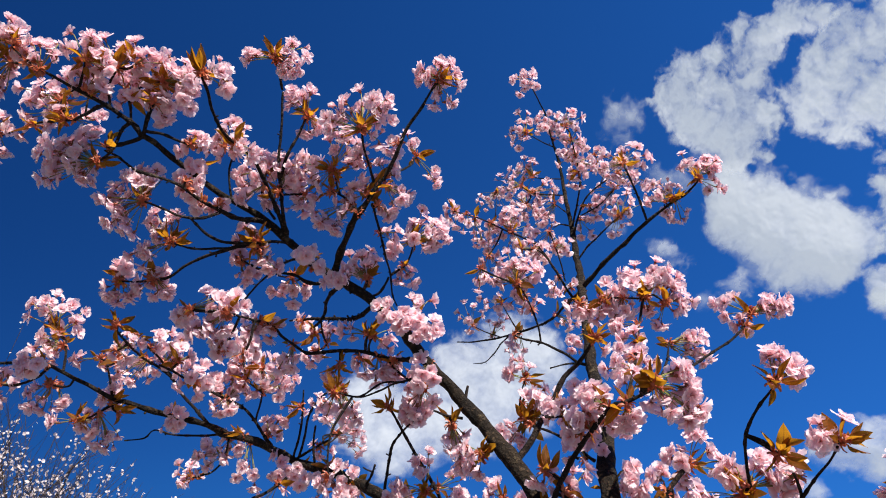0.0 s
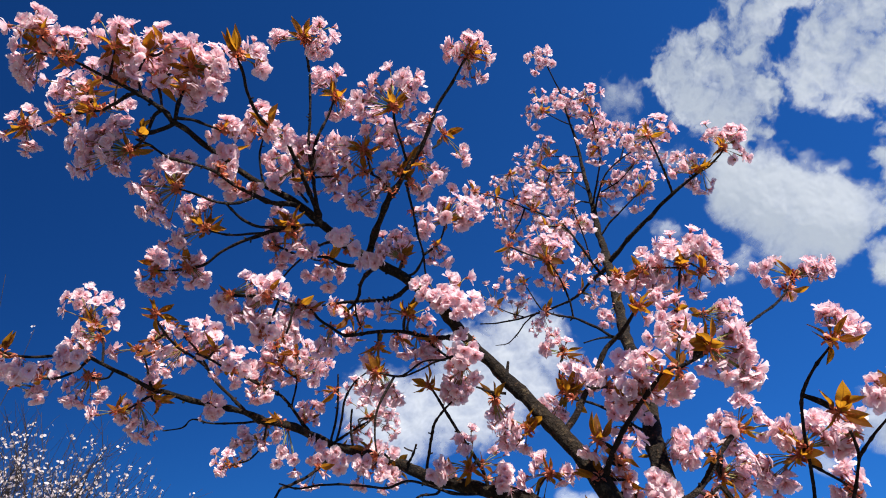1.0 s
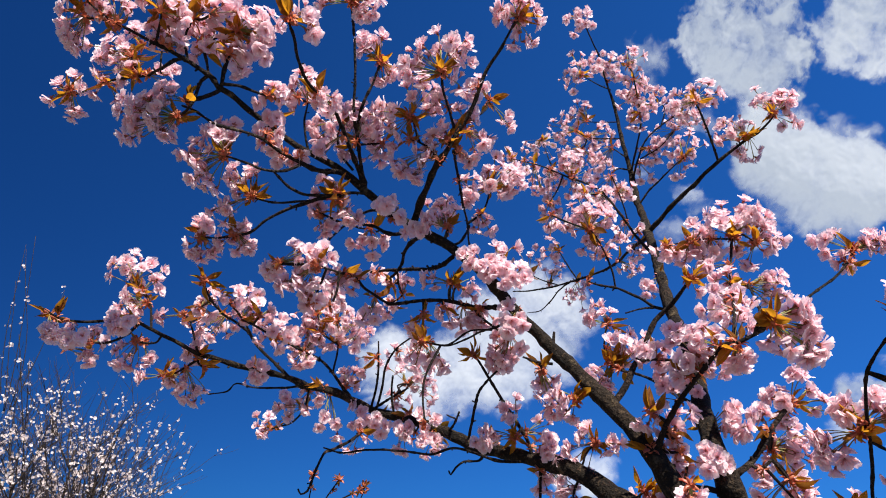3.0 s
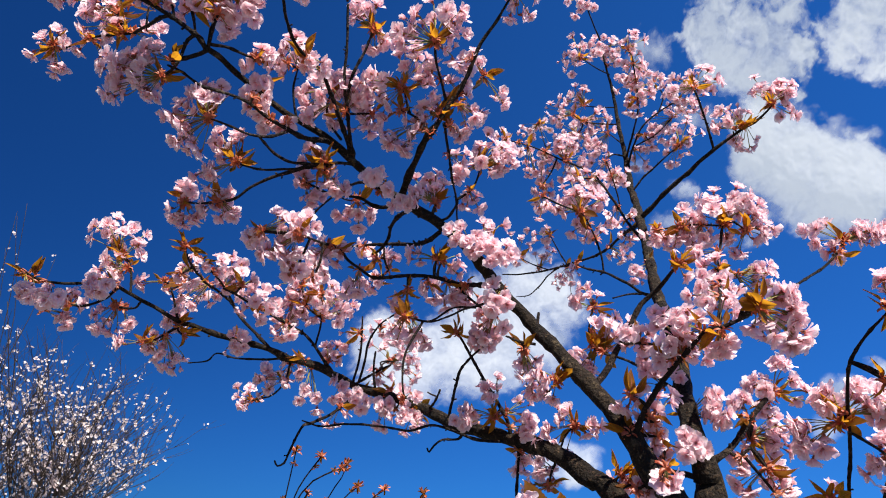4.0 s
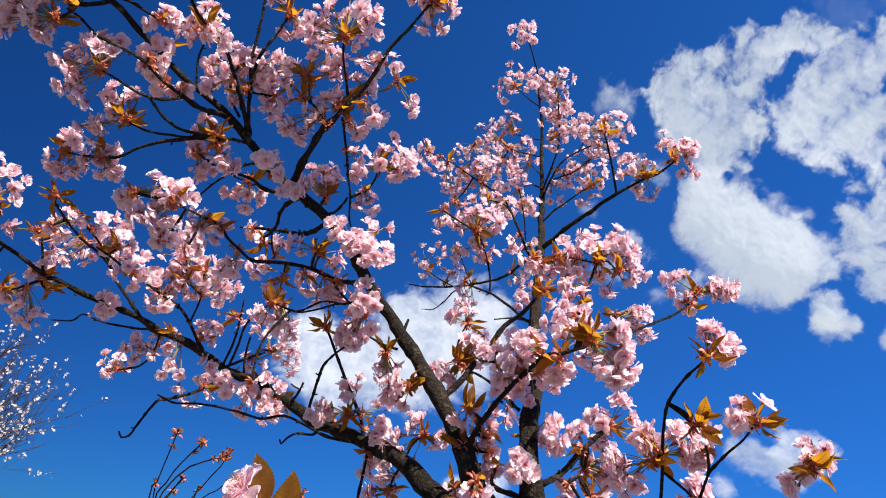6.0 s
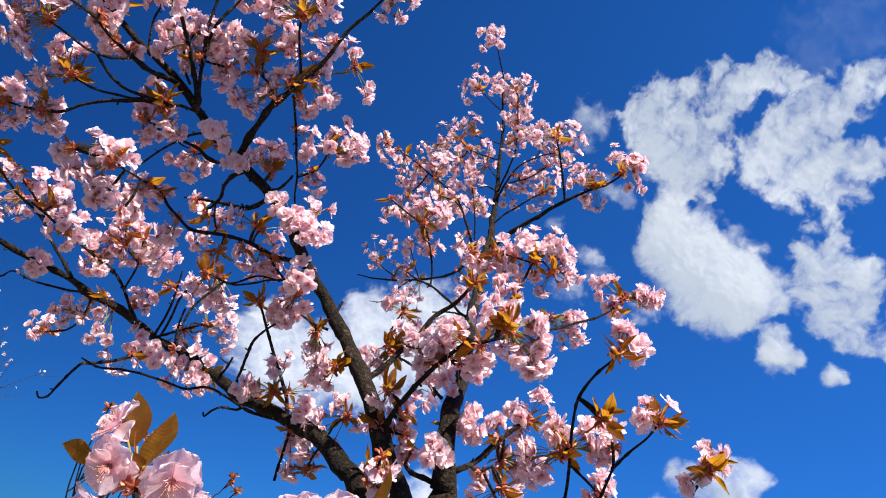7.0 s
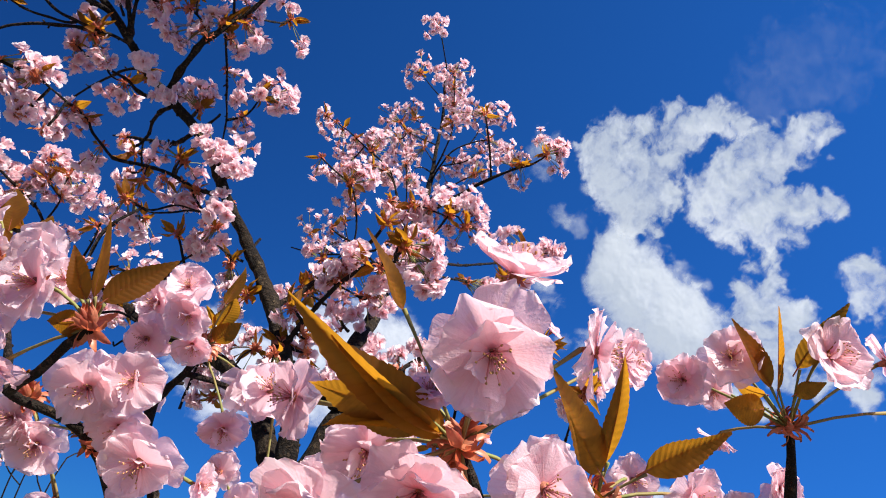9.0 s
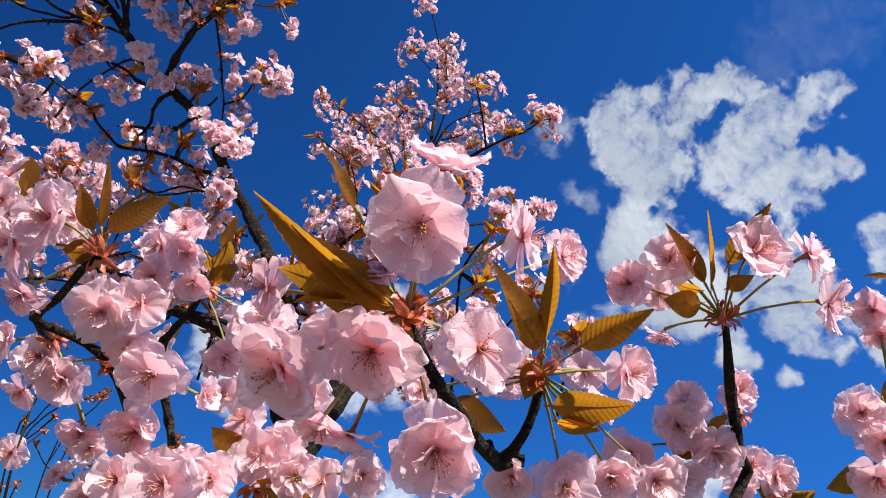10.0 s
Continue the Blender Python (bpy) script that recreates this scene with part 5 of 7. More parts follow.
blossom((0.271, 1.245, 2.115), (0.252, 1.206, 2.119), 0.026, 3, 0)
blossom((0.149, 1.054, 2.017), (0.144, 1.072, 2.014), 0.023, 3, 4)
blossom((0.174, 1.074, 1.996), (0.173, 1.087, 2.003), 0.023, 3, 1)
blossom((0.183, 1.081, 1.990), (0.201, 1.081, 2.025), 0.023, 2, 1)
blossom((0.259, 1.193, 2.030), (0.288, 1.153, 2.048), 0.025, 3, 1)
blossom((0.264, 1.189, 2.025), (0.292, 1.161, 2.022), 0.027, 5, 2)
blossom((0.343, 1.166, 2.023), (0.335, 1.167, 2.049), 0.021, 3, 2)
blossom((0.385, 1.167, 2.066), (0.371, 1.176, 2.078), 0.028, 6, 3)
blossom((0.385, 1.167, 2.067), (0.402, 1.162, 2.110), 0.016, 2, 0)
blossom((0.388, 1.170, 2.062), (0.439, 1.188, 2.074), 0.027, 4, 3)
blossom((0.379, 1.171, 2.057), (0.381, 1.198, 2.040), 0.018, 2, 0)
blossom((0.365, 1.241, 2.013), (0.410, 1.265, 2.014), 0.035, 9, 4)
blossom((0.365, 1.241, 2.013), (0.419, 1.252, 2.039), 0.022, 3, 1)
blossom((0.365, 1.243, 2.010), (0.378, 1.268, 2.000), 0.020, 2, 1)
blossom((0.414, 1.043, 1.987), (0.376, 1.059, 1.980), 0.027, 5, 2)
blossom((0.414, 1.043, 1.987), (0.386, 1.071, 1.962), 0.021, 4, 2)
blossom((0.419, 1.041, 1.993), (0.402, 1.041, 2.020), 0.021, 4, 1)
blossom((0.422, 1.040, 1.995), (0.455, 1.046, 2.024), 0.027, 6, 1)
blossom((0.423, 1.033, 1.997), (0.479, 1.054, 2.006), 0.022, 5, 1)
blossom((0.435, 0.942, 2.014), (0.414, 0.949, 2.027), 0.014, 0, 5)
blossom((0.435, 0.942, 2.014), (0.456, 0.961, 2.015), 0.018, 3, 2)
blossom((0.433, 0.893, 2.089), (0.441, 0.892, 2.124), 0.020, 4, 4)
blossom((0.433, 0.893, 2.089), (0.462, 0.902, 2.111), 0.020, 4, 2)
blossom((0.488, 1.084, 1.954), (0.492, 1.093, 1.970), 0.026, 5, 0)
blossom((0.492, 1.087, 1.950), (0.485, 1.108, 1.941), 0.026, 5, 0)
blossom((0.363, 1.187, 1.953), (0.382, 1.211, 1.946), 0.026, 6, 3)
blossom((0.363, 1.187, 1.953), (0.335, 1.214, 1.927), 0.022, 4, 2)
blossom((0.377, 1.207, 1.920), (0.400, 1.221, 1.932), 0.022, 4, 0)
blossom((0.428, 1.138, 1.906), (0.431, 1.146, 1.924), 0.016, 1, 5)
blossom((0.325, 1.173, 1.967), (0.326, 1.194, 1.961), 0.019, 3, 0)
blossom((0.260, 1.169, 1.981), (0.244, 1.139, 1.970), 0.024, 5, 0)
blossom((0.188, 1.095, 1.973), (0.187, 1.109, 1.980), 0.024, 5, 1)
blossom((0.207, 1.139, 1.964), (0.201, 1.154, 1.966), 0.021, 4, 0)
blossom((0.167, 1.226, 1.925), (0.165, 1.241, 1.929), 0.018, 1, 6)
blossom((0.166, 0.953, 1.903), (0.172, 0.978, 1.891), 0.018, 4, 0)
blossom((0.156, 1.100, 1.899), (0.171, 1.118, 1.901), 0.019, 4, 0)
blossom((-0.055, 1.300, 2.044), (-0.064, 1.290, 2.091), 0.029, 5, 4)
blossom((-0.057, 1.300, 2.044), (-0.105, 1.308, 2.047), 0.023, 4, 2)
blossom((-0.038, 1.321, 2.054), (-0.002, 1.331, 2.074), 0.029, 4, 4)
blossom((-0.029, 1.334, 2.032), (0.004, 1.354, 2.036), 0.031, 6, 0)
blossom((-0.000, 1.333, 1.997), (0.036, 1.323, 1.963), 0.031, 6, 1)
blossom((-0.004, 1.196, 2.136), (0.005, 1.226, 2.116), 0.028, 5, 4)
blossom((-0.004, 1.197, 2.134), (0.018, 1.247, 2.082), 0.028, 5, 0)
blossom((-0.069, 1.120, 2.312), (-0.066, 1.123, 2.337), 0.028, 4, 1)
blossom((-0.096, 1.125, 2.298), (-0.112, 1.088, 2.297), 0.028, 6, 2)
blossom((-0.090, 1.130, 2.289), (-0.078, 1.100, 2.284), 0.028, 6, 2)
blossom((-0.064, 1.135, 2.269), (-0.046, 1.100, 2.273), 0.026, 5, 0)
blossom((-0.163, 1.155, 2.289), (-0.178, 1.168, 2.294), 0.015, 0, 6)
blossom((-0.163, 1.155, 2.289), (-0.204, 1.160, 2.301), 0.023, 4, 0)
blossom((-0.154, 1.155, 2.284), (-0.133, 1.173, 2.288), 0.023, 4, 2)
blossom((-0.110, 1.162, 2.242), (-0.112, 1.184, 2.234), 0.028, 7, 0)
blossom((-0.142, 1.168, 2.250), (-0.144, 1.194, 2.234), 0.025, 5, 1)
blossom((-0.044, 1.158, 2.231), (-0.052, 1.136, 2.207), 0.030, 6, 0)
blossom((-0.057, 1.200, 2.198), (-0.070, 1.217, 2.196), 0.035, 11, 0)
blossom((-0.057, 1.200, 2.198), (-0.080, 1.232, 2.166), 0.031, 9, 1)
blossom((-0.273, 1.411, 2.287), (-0.263, 1.446, 2.259), 0.035, 5, 4)
blossom((-0.203, 1.179, 2.181), (-0.189, 1.213, 2.155), 0.022, 4, 1)
blossom((-0.318, 1.428, 2.263), (-0.330, 1.442, 2.265), 0.025, 2, 0)
blossom((-0.308, 1.285, 2.359), (-0.323, 1.292, 2.374), 0.017, 1, 5)
blossom((-0.343, 1.285, 2.390), (-0.347, 1.301, 2.392), 0.019, 3, 1)
blossom((-0.292, 1.320, 2.351), (-0.291, 1.320, 2.383), 0.019, 3, 1)
blossom((-0.324, 1.342, 2.343), (-0.333, 1.360, 2.338), 0.031, 5, 1)
blossom((-0.312, 1.177, 2.277), (-0.326, 1.206, 2.252), 0.027, 5, 1)
blossom((-0.128, 1.237, 2.180), (-0.141, 1.250, 2.184), 0.010, 0, 7)
blossom((-0.827, 1.196, 2.318), (-0.858, 1.181, 2.366), 0.039, 10, 2)
blossom((-0.851, 1.200, 2.334), (-0.832, 1.204, 2.364), 0.030, 4, 1)
blossom((-0.813, 1.190, 2.308), (-0.792, 1.194, 2.337), 0.030, 4, 2)
blossom((-0.789, 1.185, 2.280), (-0.840, 1.193, 2.283), 0.041, 12, 1)
blossom((-0.773, 1.142, 2.220), (-0.790, 1.112, 2.206), 0.032, 7, 1)
blossom((-0.736, 1.237, 2.275), (-0.791, 1.244, 2.278), 0.016, 2, 3)
blossom((-0.665, 1.176, 2.265), (-0.660, 1.187, 2.277), 0.033, 7, 0)
blossom((-0.594, 1.050, 2.255), (-0.607, 1.059, 2.268), 0.012, 0, 7)
blossom((-0.644, 1.192, 2.302), (-0.656, 1.202, 2.311), 0.013, 0, 3)
blossom((-0.643, 1.245, 2.302), (-0.629, 1.247, 2.332), 0.030, 4, 1)
blossom((-0.690, 1.324, 2.314), (-0.734, 1.347, 2.293), 0.045, 12, 0)
blossom((-0.701, 1.242, 2.273), (-0.711, 1.257, 2.273), 0.028, 3, 0)
blossom((-0.645, 1.314, 2.303), (-0.636, 1.312, 2.339), 0.032, 5, 0)
blossom((-0.648, 1.325, 2.302), (-0.655, 1.332, 2.319), 0.039, 9, 2)
blossom((-0.574, 1.245, 2.271), (-0.558, 1.254, 2.289), 0.016, 2, 3)
blossom((-0.552, 1.295, 2.247), (-0.562, 1.299, 2.268), 0.044, 13, 2)
blossom((-0.560, 1.417, 2.278), (-0.566, 1.421, 2.300), 0.043, 11, 1)
blossom((-0.523, 1.387, 2.249), (-0.533, 1.408, 2.240), 0.037, 8, 0)
blossom((-0.621, 1.381, 2.207), (-0.607, 1.356, 2.194), 0.034, 6, 1)
blossom((-0.707, 1.281, 2.195), (-0.718, 1.285, 2.216), 0.035, 6, 3)
blossom((-0.699, 1.292, 2.182), (-0.707, 1.311, 2.176), 0.014, 0, 4)
blossom((-0.834, 1.247, 2.224), (-0.881, 1.267, 2.209), 0.030, 4, 2)
blossom((-0.831, 1.248, 2.224), (-0.861, 1.281, 2.189), 0.025, 4, 0)
blossom((-0.819, 1.251, 2.222), (-0.820, 1.281, 2.198), 0.023, 3, 0)
blossom((-0.772, 1.278, 2.157), (-0.825, 1.286, 2.160), 0.016, 2, 4)
blossom((-0.760, 1.280, 2.162), (-0.755, 1.301, 2.156), 0.032, 6, 1)
blossom((-0.730, 1.283, 2.177), (-0.724, 1.324, 2.135), 0.032, 6, 0)
blossom((-0.437, 1.004, 2.261), (-0.406, 1.018, 2.275), 0.032, 9, 1)
blossom((-0.375, 1.010, 2.258), (-0.370, 1.018, 2.276), 0.024, 4, 0)
blossom((-0.437, 1.005, 2.259), (-0.455, 1.020, 2.259), 0.019, 5, 0)
blossom((-0.375, 1.011, 2.255), (-0.407, 1.033, 2.240), 0.028, 7, 0)
blossom((-0.375, 1.011, 2.255), (-0.432, 1.034, 2.232), 0.019, 4, 0)
blossom((-0.354, 1.102, 2.289), (-0.372, 1.118, 2.288), 0.028, 5, 2)
blossom((-0.339, 1.141, 2.296), (-0.352, 1.154, 2.302), 0.023, 4, 0)
blossom((-0.346, 1.128, 2.295), (-0.392, 1.145, 2.283), 0.029, 5, 1)
blossom((-0.390, 1.067, 2.215), (-0.394, 1.075, 2.231), 0.029, 7, 0)
blossom((-0.378, 1.114, 2.229), (-0.373, 1.124, 2.245), 0.025, 5, 0)
blossom((-0.505, 1.392, 2.345), (-0.517, 1.402, 2.354), 0.044, 13, 0)
blossom((-0.460, 1.405, 2.331), (-0.450, 1.427, 2.327), 0.051, 16, 2)
blossom((-0.460, 1.432, 2.284), (-0.413, 1.442, 2.310), 0.036, 5, 1)
blossom((-0.535, 1.428, 2.266), (-0.528, 1.426, 2.303), 0.044, 11, 0)
blossom((-0.498, 1.414, 2.306), (-0.498, 1.415, 2.335), 0.033, 5, 2)
blossom((-0.887, 1.078, 2.201), (-0.865, 1.059, 2.178), 0.018, 1, 4)
blossom((-0.897, 1.070, 2.207), (-0.877, 1.061, 2.166), 0.025, 4, 1)
blossom((-0.863, 1.089, 2.199), (-0.839, 1.077, 2.163), 0.026, 5, 1)
blossom((-0.858, 1.156, 2.184), (-0.867, 1.163, 2.199), 0.030, 5, 1)
blossom((-0.911, 1.155, 2.173), (-0.882, 1.179, 2.167), 0.026, 3, 1)
blossom((-0.547, 1.506, 2.159), (-0.599, 1.514, 2.162), 0.036, 8, 3)
blossom((-0.670, 1.625, 2.140), (-0.690, 1.636, 2.146), 0.039, 7, 4)
blossom((-0.521, 1.454, 2.179), (-0.522, 1.475, 2.173), 0.035, 8, 0)
blossom((-0.486, 1.450, 2.185), (-0.468, 1.447, 2.134), 0.023, 1, 4)
blossom((-0.476, 1.465, 2.178), (-0.468, 1.468, 2.112), 0.032, 5, 0)
blossom((-0.446, 1.484, 2.199), (-0.436, 1.487, 2.227), 0.036, 7, 1)
blossom((-0.419, 1.527, 2.167), (-0.416, 1.508, 2.139), 0.034, 5, 0)
blossom((-0.381, 1.523, 2.148), (-0.370, 1.510, 2.111), 0.032, 5, 1)
blossom((-0.315, 1.503, 2.126), (-0.311, 1.500, 2.069), 0.028, 3, 0)
blossom((-0.308, 1.498, 2.128), (-0.301, 1.477, 2.105), 0.027, 3, 0)
blossom((-0.294, 1.487, 2.135), (-0.290, 1.450, 2.140), 0.015, 0, 3)
blossom((-0.195, 1.140, 2.026), (-0.179, 1.110, 2.023), 0.018, 1, 0)
blossom((-0.228, 1.454, 2.095), (-0.219, 1.439, 2.062), 0.026, 2, 0)
blossom((-0.400, 1.479, 2.094), (-0.429, 1.506, 2.068), 0.022, 3, 0)
blossom((-0.334, 1.655, 2.263), (-0.300, 1.662, 2.290), 0.040, 9, 1)
blossom((-0.340, 1.655, 2.263), (-0.361, 1.647, 2.302), 0.032, 3, 0)
blossom((-0.334, 1.658, 2.258), (-0.294, 1.685, 2.251), 0.032, 5, 0)
blossom((-0.331, 1.511, 2.186), (-0.332, 1.530, 2.182), 0.031, 3, 0)
blossom((-0.374, 1.463, 2.262), (-0.401, 1.481, 2.254), 0.031, 4, 3)
blossom((0.608, 0.991, 2.002), (0.615, 0.998, 2.019), 0.024, 5, 4)
blossom((0.607, 0.993, 2.000), (0.596, 1.018, 1.989), 0.020, 4, 3)
blossom((0.524, 0.963, 2.038), (0.509, 0.973, 2.048), 0.022, 5, 4)
blossom((0.524, 0.963, 2.038), (0.536, 0.963, 2.068), 0.015, 1, 3)
blossom((0.482, 1.021, 2.008), (0.475, 1.037, 2.011), 0.022, 4, 1)
blossom((-0.625, 1.056, 2.349), (-0.633, 1.057, 2.376), 0.027, 5, 2)
blossom((-0.625, 1.056, 2.349), (-0.648, 1.078, 2.336), 0.027, 5, 0)
blossom((-0.622, 1.057, 2.349), (-0.612, 1.082, 2.338), 0.019, 3, 0)
blossom((-0.564, 1.057, 2.353), (-0.589, 1.072, 2.352), 0.023, 3, 3)
blossom((-0.559, 1.057, 2.355), (-0.553, 1.064, 2.375), 0.019, 3, 0)
blossom((-0.559, 1.058, 2.353), (-0.548, 1.081, 2.346), 0.025, 5, 0)
blossom((-0.370, 1.034, 2.404), (-0.344, 1.066, 2.384), 0.024, 5, 1)
blossom((-0.285, 1.087, 2.415), (-0.277, 1.058, 2.407), 0.021, 3, 3)
blossom((-0.270, 1.101, 2.405), (-0.250, 1.077, 2.392), 0.019, 1, 4)
blossom((-0.223, 1.117, 2.388), (-0.227, 1.092, 2.369), 0.021, 3, 0)
blossom((0.051, 1.180, 2.078), (0.027, 1.189, 2.087), 0.023, 3, 5)
blossom((0.052, 1.182, 2.075), (0.037, 1.205, 2.061), 0.017, 2, 2)
blossom((0.131, 1.270, 2.171), (0.096, 1.293, 2.153), 0.025, 4, 6)
blossom((0.131, 1.270, 2.169), (0.117, 1.300, 2.144), 0.023, 4, 1)
blossom((0.127, 1.275, 2.179), (0.088, 1.277, 2.196), 0.015, 0, 5)
blossom((0.086, 1.280, 2.027), (0.066, 1.282, 2.049), 0.024, 4, 4)
blossom((0.086, 1.280, 2.027), (0.116, 1.301, 2.029), 0.022, 4, 0)
blossom((0.086, 1.280, 2.027), (0.045, 1.297, 2.017), 0.020, 3, 0)
blossom((0.086, 1.280, 2.027), (0.075, 1.315, 1.993), 0.012, 1, 0)
blossom((0.150, 1.090, 1.974), (0.124, 1.056, 1.967), 0.013, 0, 5)
blossom((0.152, 1.230, 1.940), (0.158, 1.253, 1.931), 0.024, 4, 6)
blossom((0.044, 1.327, 1.933), (0.011, 1.342, 1.928), 0.024, 4, 6)
blossom((-0.013, 1.340, 1.993), (0.003, 1.366, 1.981), 0.029, 5, 1)
blossom((-0.011, 1.333, 2.022), (0.007, 1.301, 2.022), 0.026, 4, 1)
blossom((-0.099, 1.376, 2.047), (-0.115, 1.338, 2.049), 0.024, 3, 1)
blossom((-0.231, 1.457, 2.088), (-0.245, 1.435, 2.062), 0.033, 5, 1)
blossom((-0.242, 1.464, 2.094), (-0.240, 1.422, 2.108), 0.026, 3, 0)
blossom((-0.277, 1.486, 2.101), (-0.292, 1.455, 2.092), 0.027, 3, 1)
blossom((-0.219, 1.191, 2.246), (-0.241, 1.216, 2.227), 0.023, 4, 4)
blossom((-0.212, 1.164, 2.177), (-0.232, 1.188, 2.159), 0.024, 4, 4)
blossom((-0.210, 1.164, 2.177), (-0.203, 1.192, 2.159), 0.016, 2, 0)
blossom((-0.180, 1.176, 2.255), (-0.177, 1.197, 2.249), 0.025, 4, 1)

# the low bough close to the walk
wood('branch', (0.250, 1.140, 1.360, 0.0110), (0.300, 0.850, 1.370, 0.0090), (0.340, 0.600, 1.420, 0.0070), (0.414, 0.520, 1.630, 0.0052), (0.399, 0.495, 1.642, 0.0046), (0.389, 0.482, 1.644, 0.0042), (0.372, 0.463, 1.648, 0.0038), (0.353, 0.437, 1.653, 0.0034), (0.338, 0.417, 1.659, 0.0030), (0.323, 0.400, 1.671, 0.0024))
wood('branch', (0.398, 0.494, 1.643, 0.0038), (0.403, 0.484, 1.649, 0.0034), (0.407, 0.472, 1.662, 0.0030), (0.407, 0.457, 1.681, 0.0024))
wood('branch', (0.340, 0.600, 1.420, 0.0066), (0.410, 0.530, 1.460, 0.0056), (0.592, 0.566, 1.677, 0.0042), (0.581, 0.543, 1.704, 0.0039), (0.569, 0.523, 1.727, 0.0036), (0.552, 0.499, 1.748, 0.0032), (0.540, 0.482, 1.768, 0.0026))
wood('twig', (0.580, 0.541, 1.708, 0.0024), (0.569, 0.547, 1.703, 0.0021), (0.553, 0.552, 1.703, 0.0016))
wood('twig', (0.577, 0.536, 1.725, 0.0020), (0.600, 0.571, 1.743, 0.0018), (0.628, 0.614, 1.765, 0.0015))
wood('branch', (0.220, 1.140, 1.400, 0.0100), (0.170, 0.900, 1.440, 0.0080), (0.150, 0.720, 1.500, 0.0060), (0.183, 0.645, 1.600, 0.0046), (0.168, 0.625, 1.622, 0.0042), (0.149, 0.589, 1.653, 0.0038), (0.140, 0.569, 1.666, 0.0035), (0.123, 0.555, 1.672, 0.0032), (0.110, 0.544, 1.672, 0.0030), (0.097, 0.532, 1.673, 0.0028), (0.113, 0.513, 1.682, 0.0026), (0.127, 0.492, 1.694, 0.0024), (0.139, 0.480, 1.702, 0.0020))
wood('twig', (0.092, 0.542, 1.677, 0.0022), (0.078, 0.587, 1.682, 0.0020), (0.062, 0.640, 1.695, 0.0016))
wood('branch', (0.150, 0.720, 1.500, 0.0052), (0.183, 0.688, 1.608, 0.0034), (0.137, 0.663, 1.706, 0.0032), (0.140, 0.649, 1.727, 0.0030), (0.153, 0.632, 1.742, 0.0026), (0.161, 0.616, 1.757, 0.0020))
wood('twig', (0.153, 0.632, 1.742, 0.0024), (0.173, 0.635, 1.744, 0.0022), (0.191, 0.646, 1.745, 0.0016))
wood('twig', (0.170, 0.620, 1.500, 0.0036), (0.195, 0.600, 1.595, 0.0026), (0.203, 0.576, 1.593, 0.0020), (0.209, 0.553, 1.592, 0.0016))
wood('twig', (0.200, 0.620, 1.500, 0.0036), (0.273, 0.627, 1.617, 0.0026), (0.262, 0.621, 1.619, 0.0022), (0.253, 0.615, 1.619, 0.0016))
wood('twig', (0.410, 0.530, 1.460, 0.0040), (0.644, 0.603, 1.689, 0.0024), (0.646, 0.600, 1.693, 0.0018))
wood('twig', (0.410, 0.530, 1.460, 0.0044), (0.580, 0.550, 1.580, 0.0036), (0.787, 0.597, 1.737, 0.0026), (0.751, 0.572, 1.742, 0.0020), (0.734, 0.560, 1.745, 0.0016))
wood('twig', (0.097, 0.532, 1.673, 0.0024), (0.060, 0.560, 1.715, 0.0020), (0.021, 0.585, 1.764, 0.0015))
spray_a = spray(0.3216, 0.3971, 1.6724)
flower(spray_a, (0.316, 0.349, 1.692), (-0.02, -0.75, -0.66), 0.050)
flower(spray_a, (0.322, 0.358, 1.732), (-0.00, -0.74, 0.67), 0.044)
flower(spray_a, (0.369, 0.384, 1.725), (0.94, -0.35, -0.06), 0.039)
flower(spray_a, (0.310, 0.399, 1.652), (-0.06, -0.60, -0.80), 0.048)
flower(spray_a, (0.360, 0.403, 1.668), (0.25, -0.88, -0.41), 0.044)
flower(spray_a, (0.273, 0.406, 1.636), (-0.40, -0.58, -0.71), 0.051)
flower(spray_a, (0.349, 0.417, 1.620), (0.11, -0.67, -0.73), 0.048)
flower(spray_a, (0.252, 0.416, 1.678), (-0.89, -0.41, -0.22), 0.034)
flower(spray_a, (0.304, 0.394, 1.689), (-0.26, -0.76, 0.59), 0.022)
flower(spray_a, (0.310, 0.462, 1.629), (-0.12, 0.14, -0.98), 0.035)
flower(spray_a, (0.293, 0.462, 1.631), (-0.09, -0.18, -0.98), 0.030)
leaf(spray_a, (0.313, 0.397, 1.674), (0.241, 0.360, 1.692), 0.0170, -12)
leaf(spray_a, (0.315, 0.398, 1.676), (0.261, 0.371, 1.691), 0.0142, 38)
leaf(spray_a, (0.297, 0.393, 1.682), (0.258, 0.388, 1.674), 0.0164, -25)
leaf(spray_a, (0.301, 0.400, 1.679), (0.268, 0.401, 1.664), 0.0135, 35)
leaf(spray_a, (0.284, 0.383, 1.716), (0.262, 0.361, 1.735), 0.0093, 50)
leaf(spray_a, (0.304, 0.403, 1.675), (0.273, 0.411, 1.675), 0.0124, -50)
spray_b = spray(0.4054, 0.4546, 1.6851)
flower(spray_b, (0.459, 0.458, 1.702), (0.41, -0.86, -0.29), 0.040)
flower(spray_b, (0.442, 0.504, 1.641), (-0.08, -0.88, -0.46), 0.044)
flower(spray_b, (0.410, 0.507, 1.640), (-0.18, -0.58, -0.79), 0.035)
flower(spray_b, (0.508, 0.521, 1.663), (0.13, -0.86, -0.50), 0.042)
flower(spray_b, (0.475, 0.515, 1.657), (-0.10, -0.70, -0.71), 0.037)
flower(spray_b, (0.453, 0.485, 1.688), (0.28, -0.81, 0.51), 0.026)
flower(spray_b, (0.345, 0.510, 1.680), (-0.14, -0.96, -0.26), 0.023)
leaf(spray_b, (0.402, 0.442, 1.696), (0.363, 0.409, 1.723), 0.0193, 25)
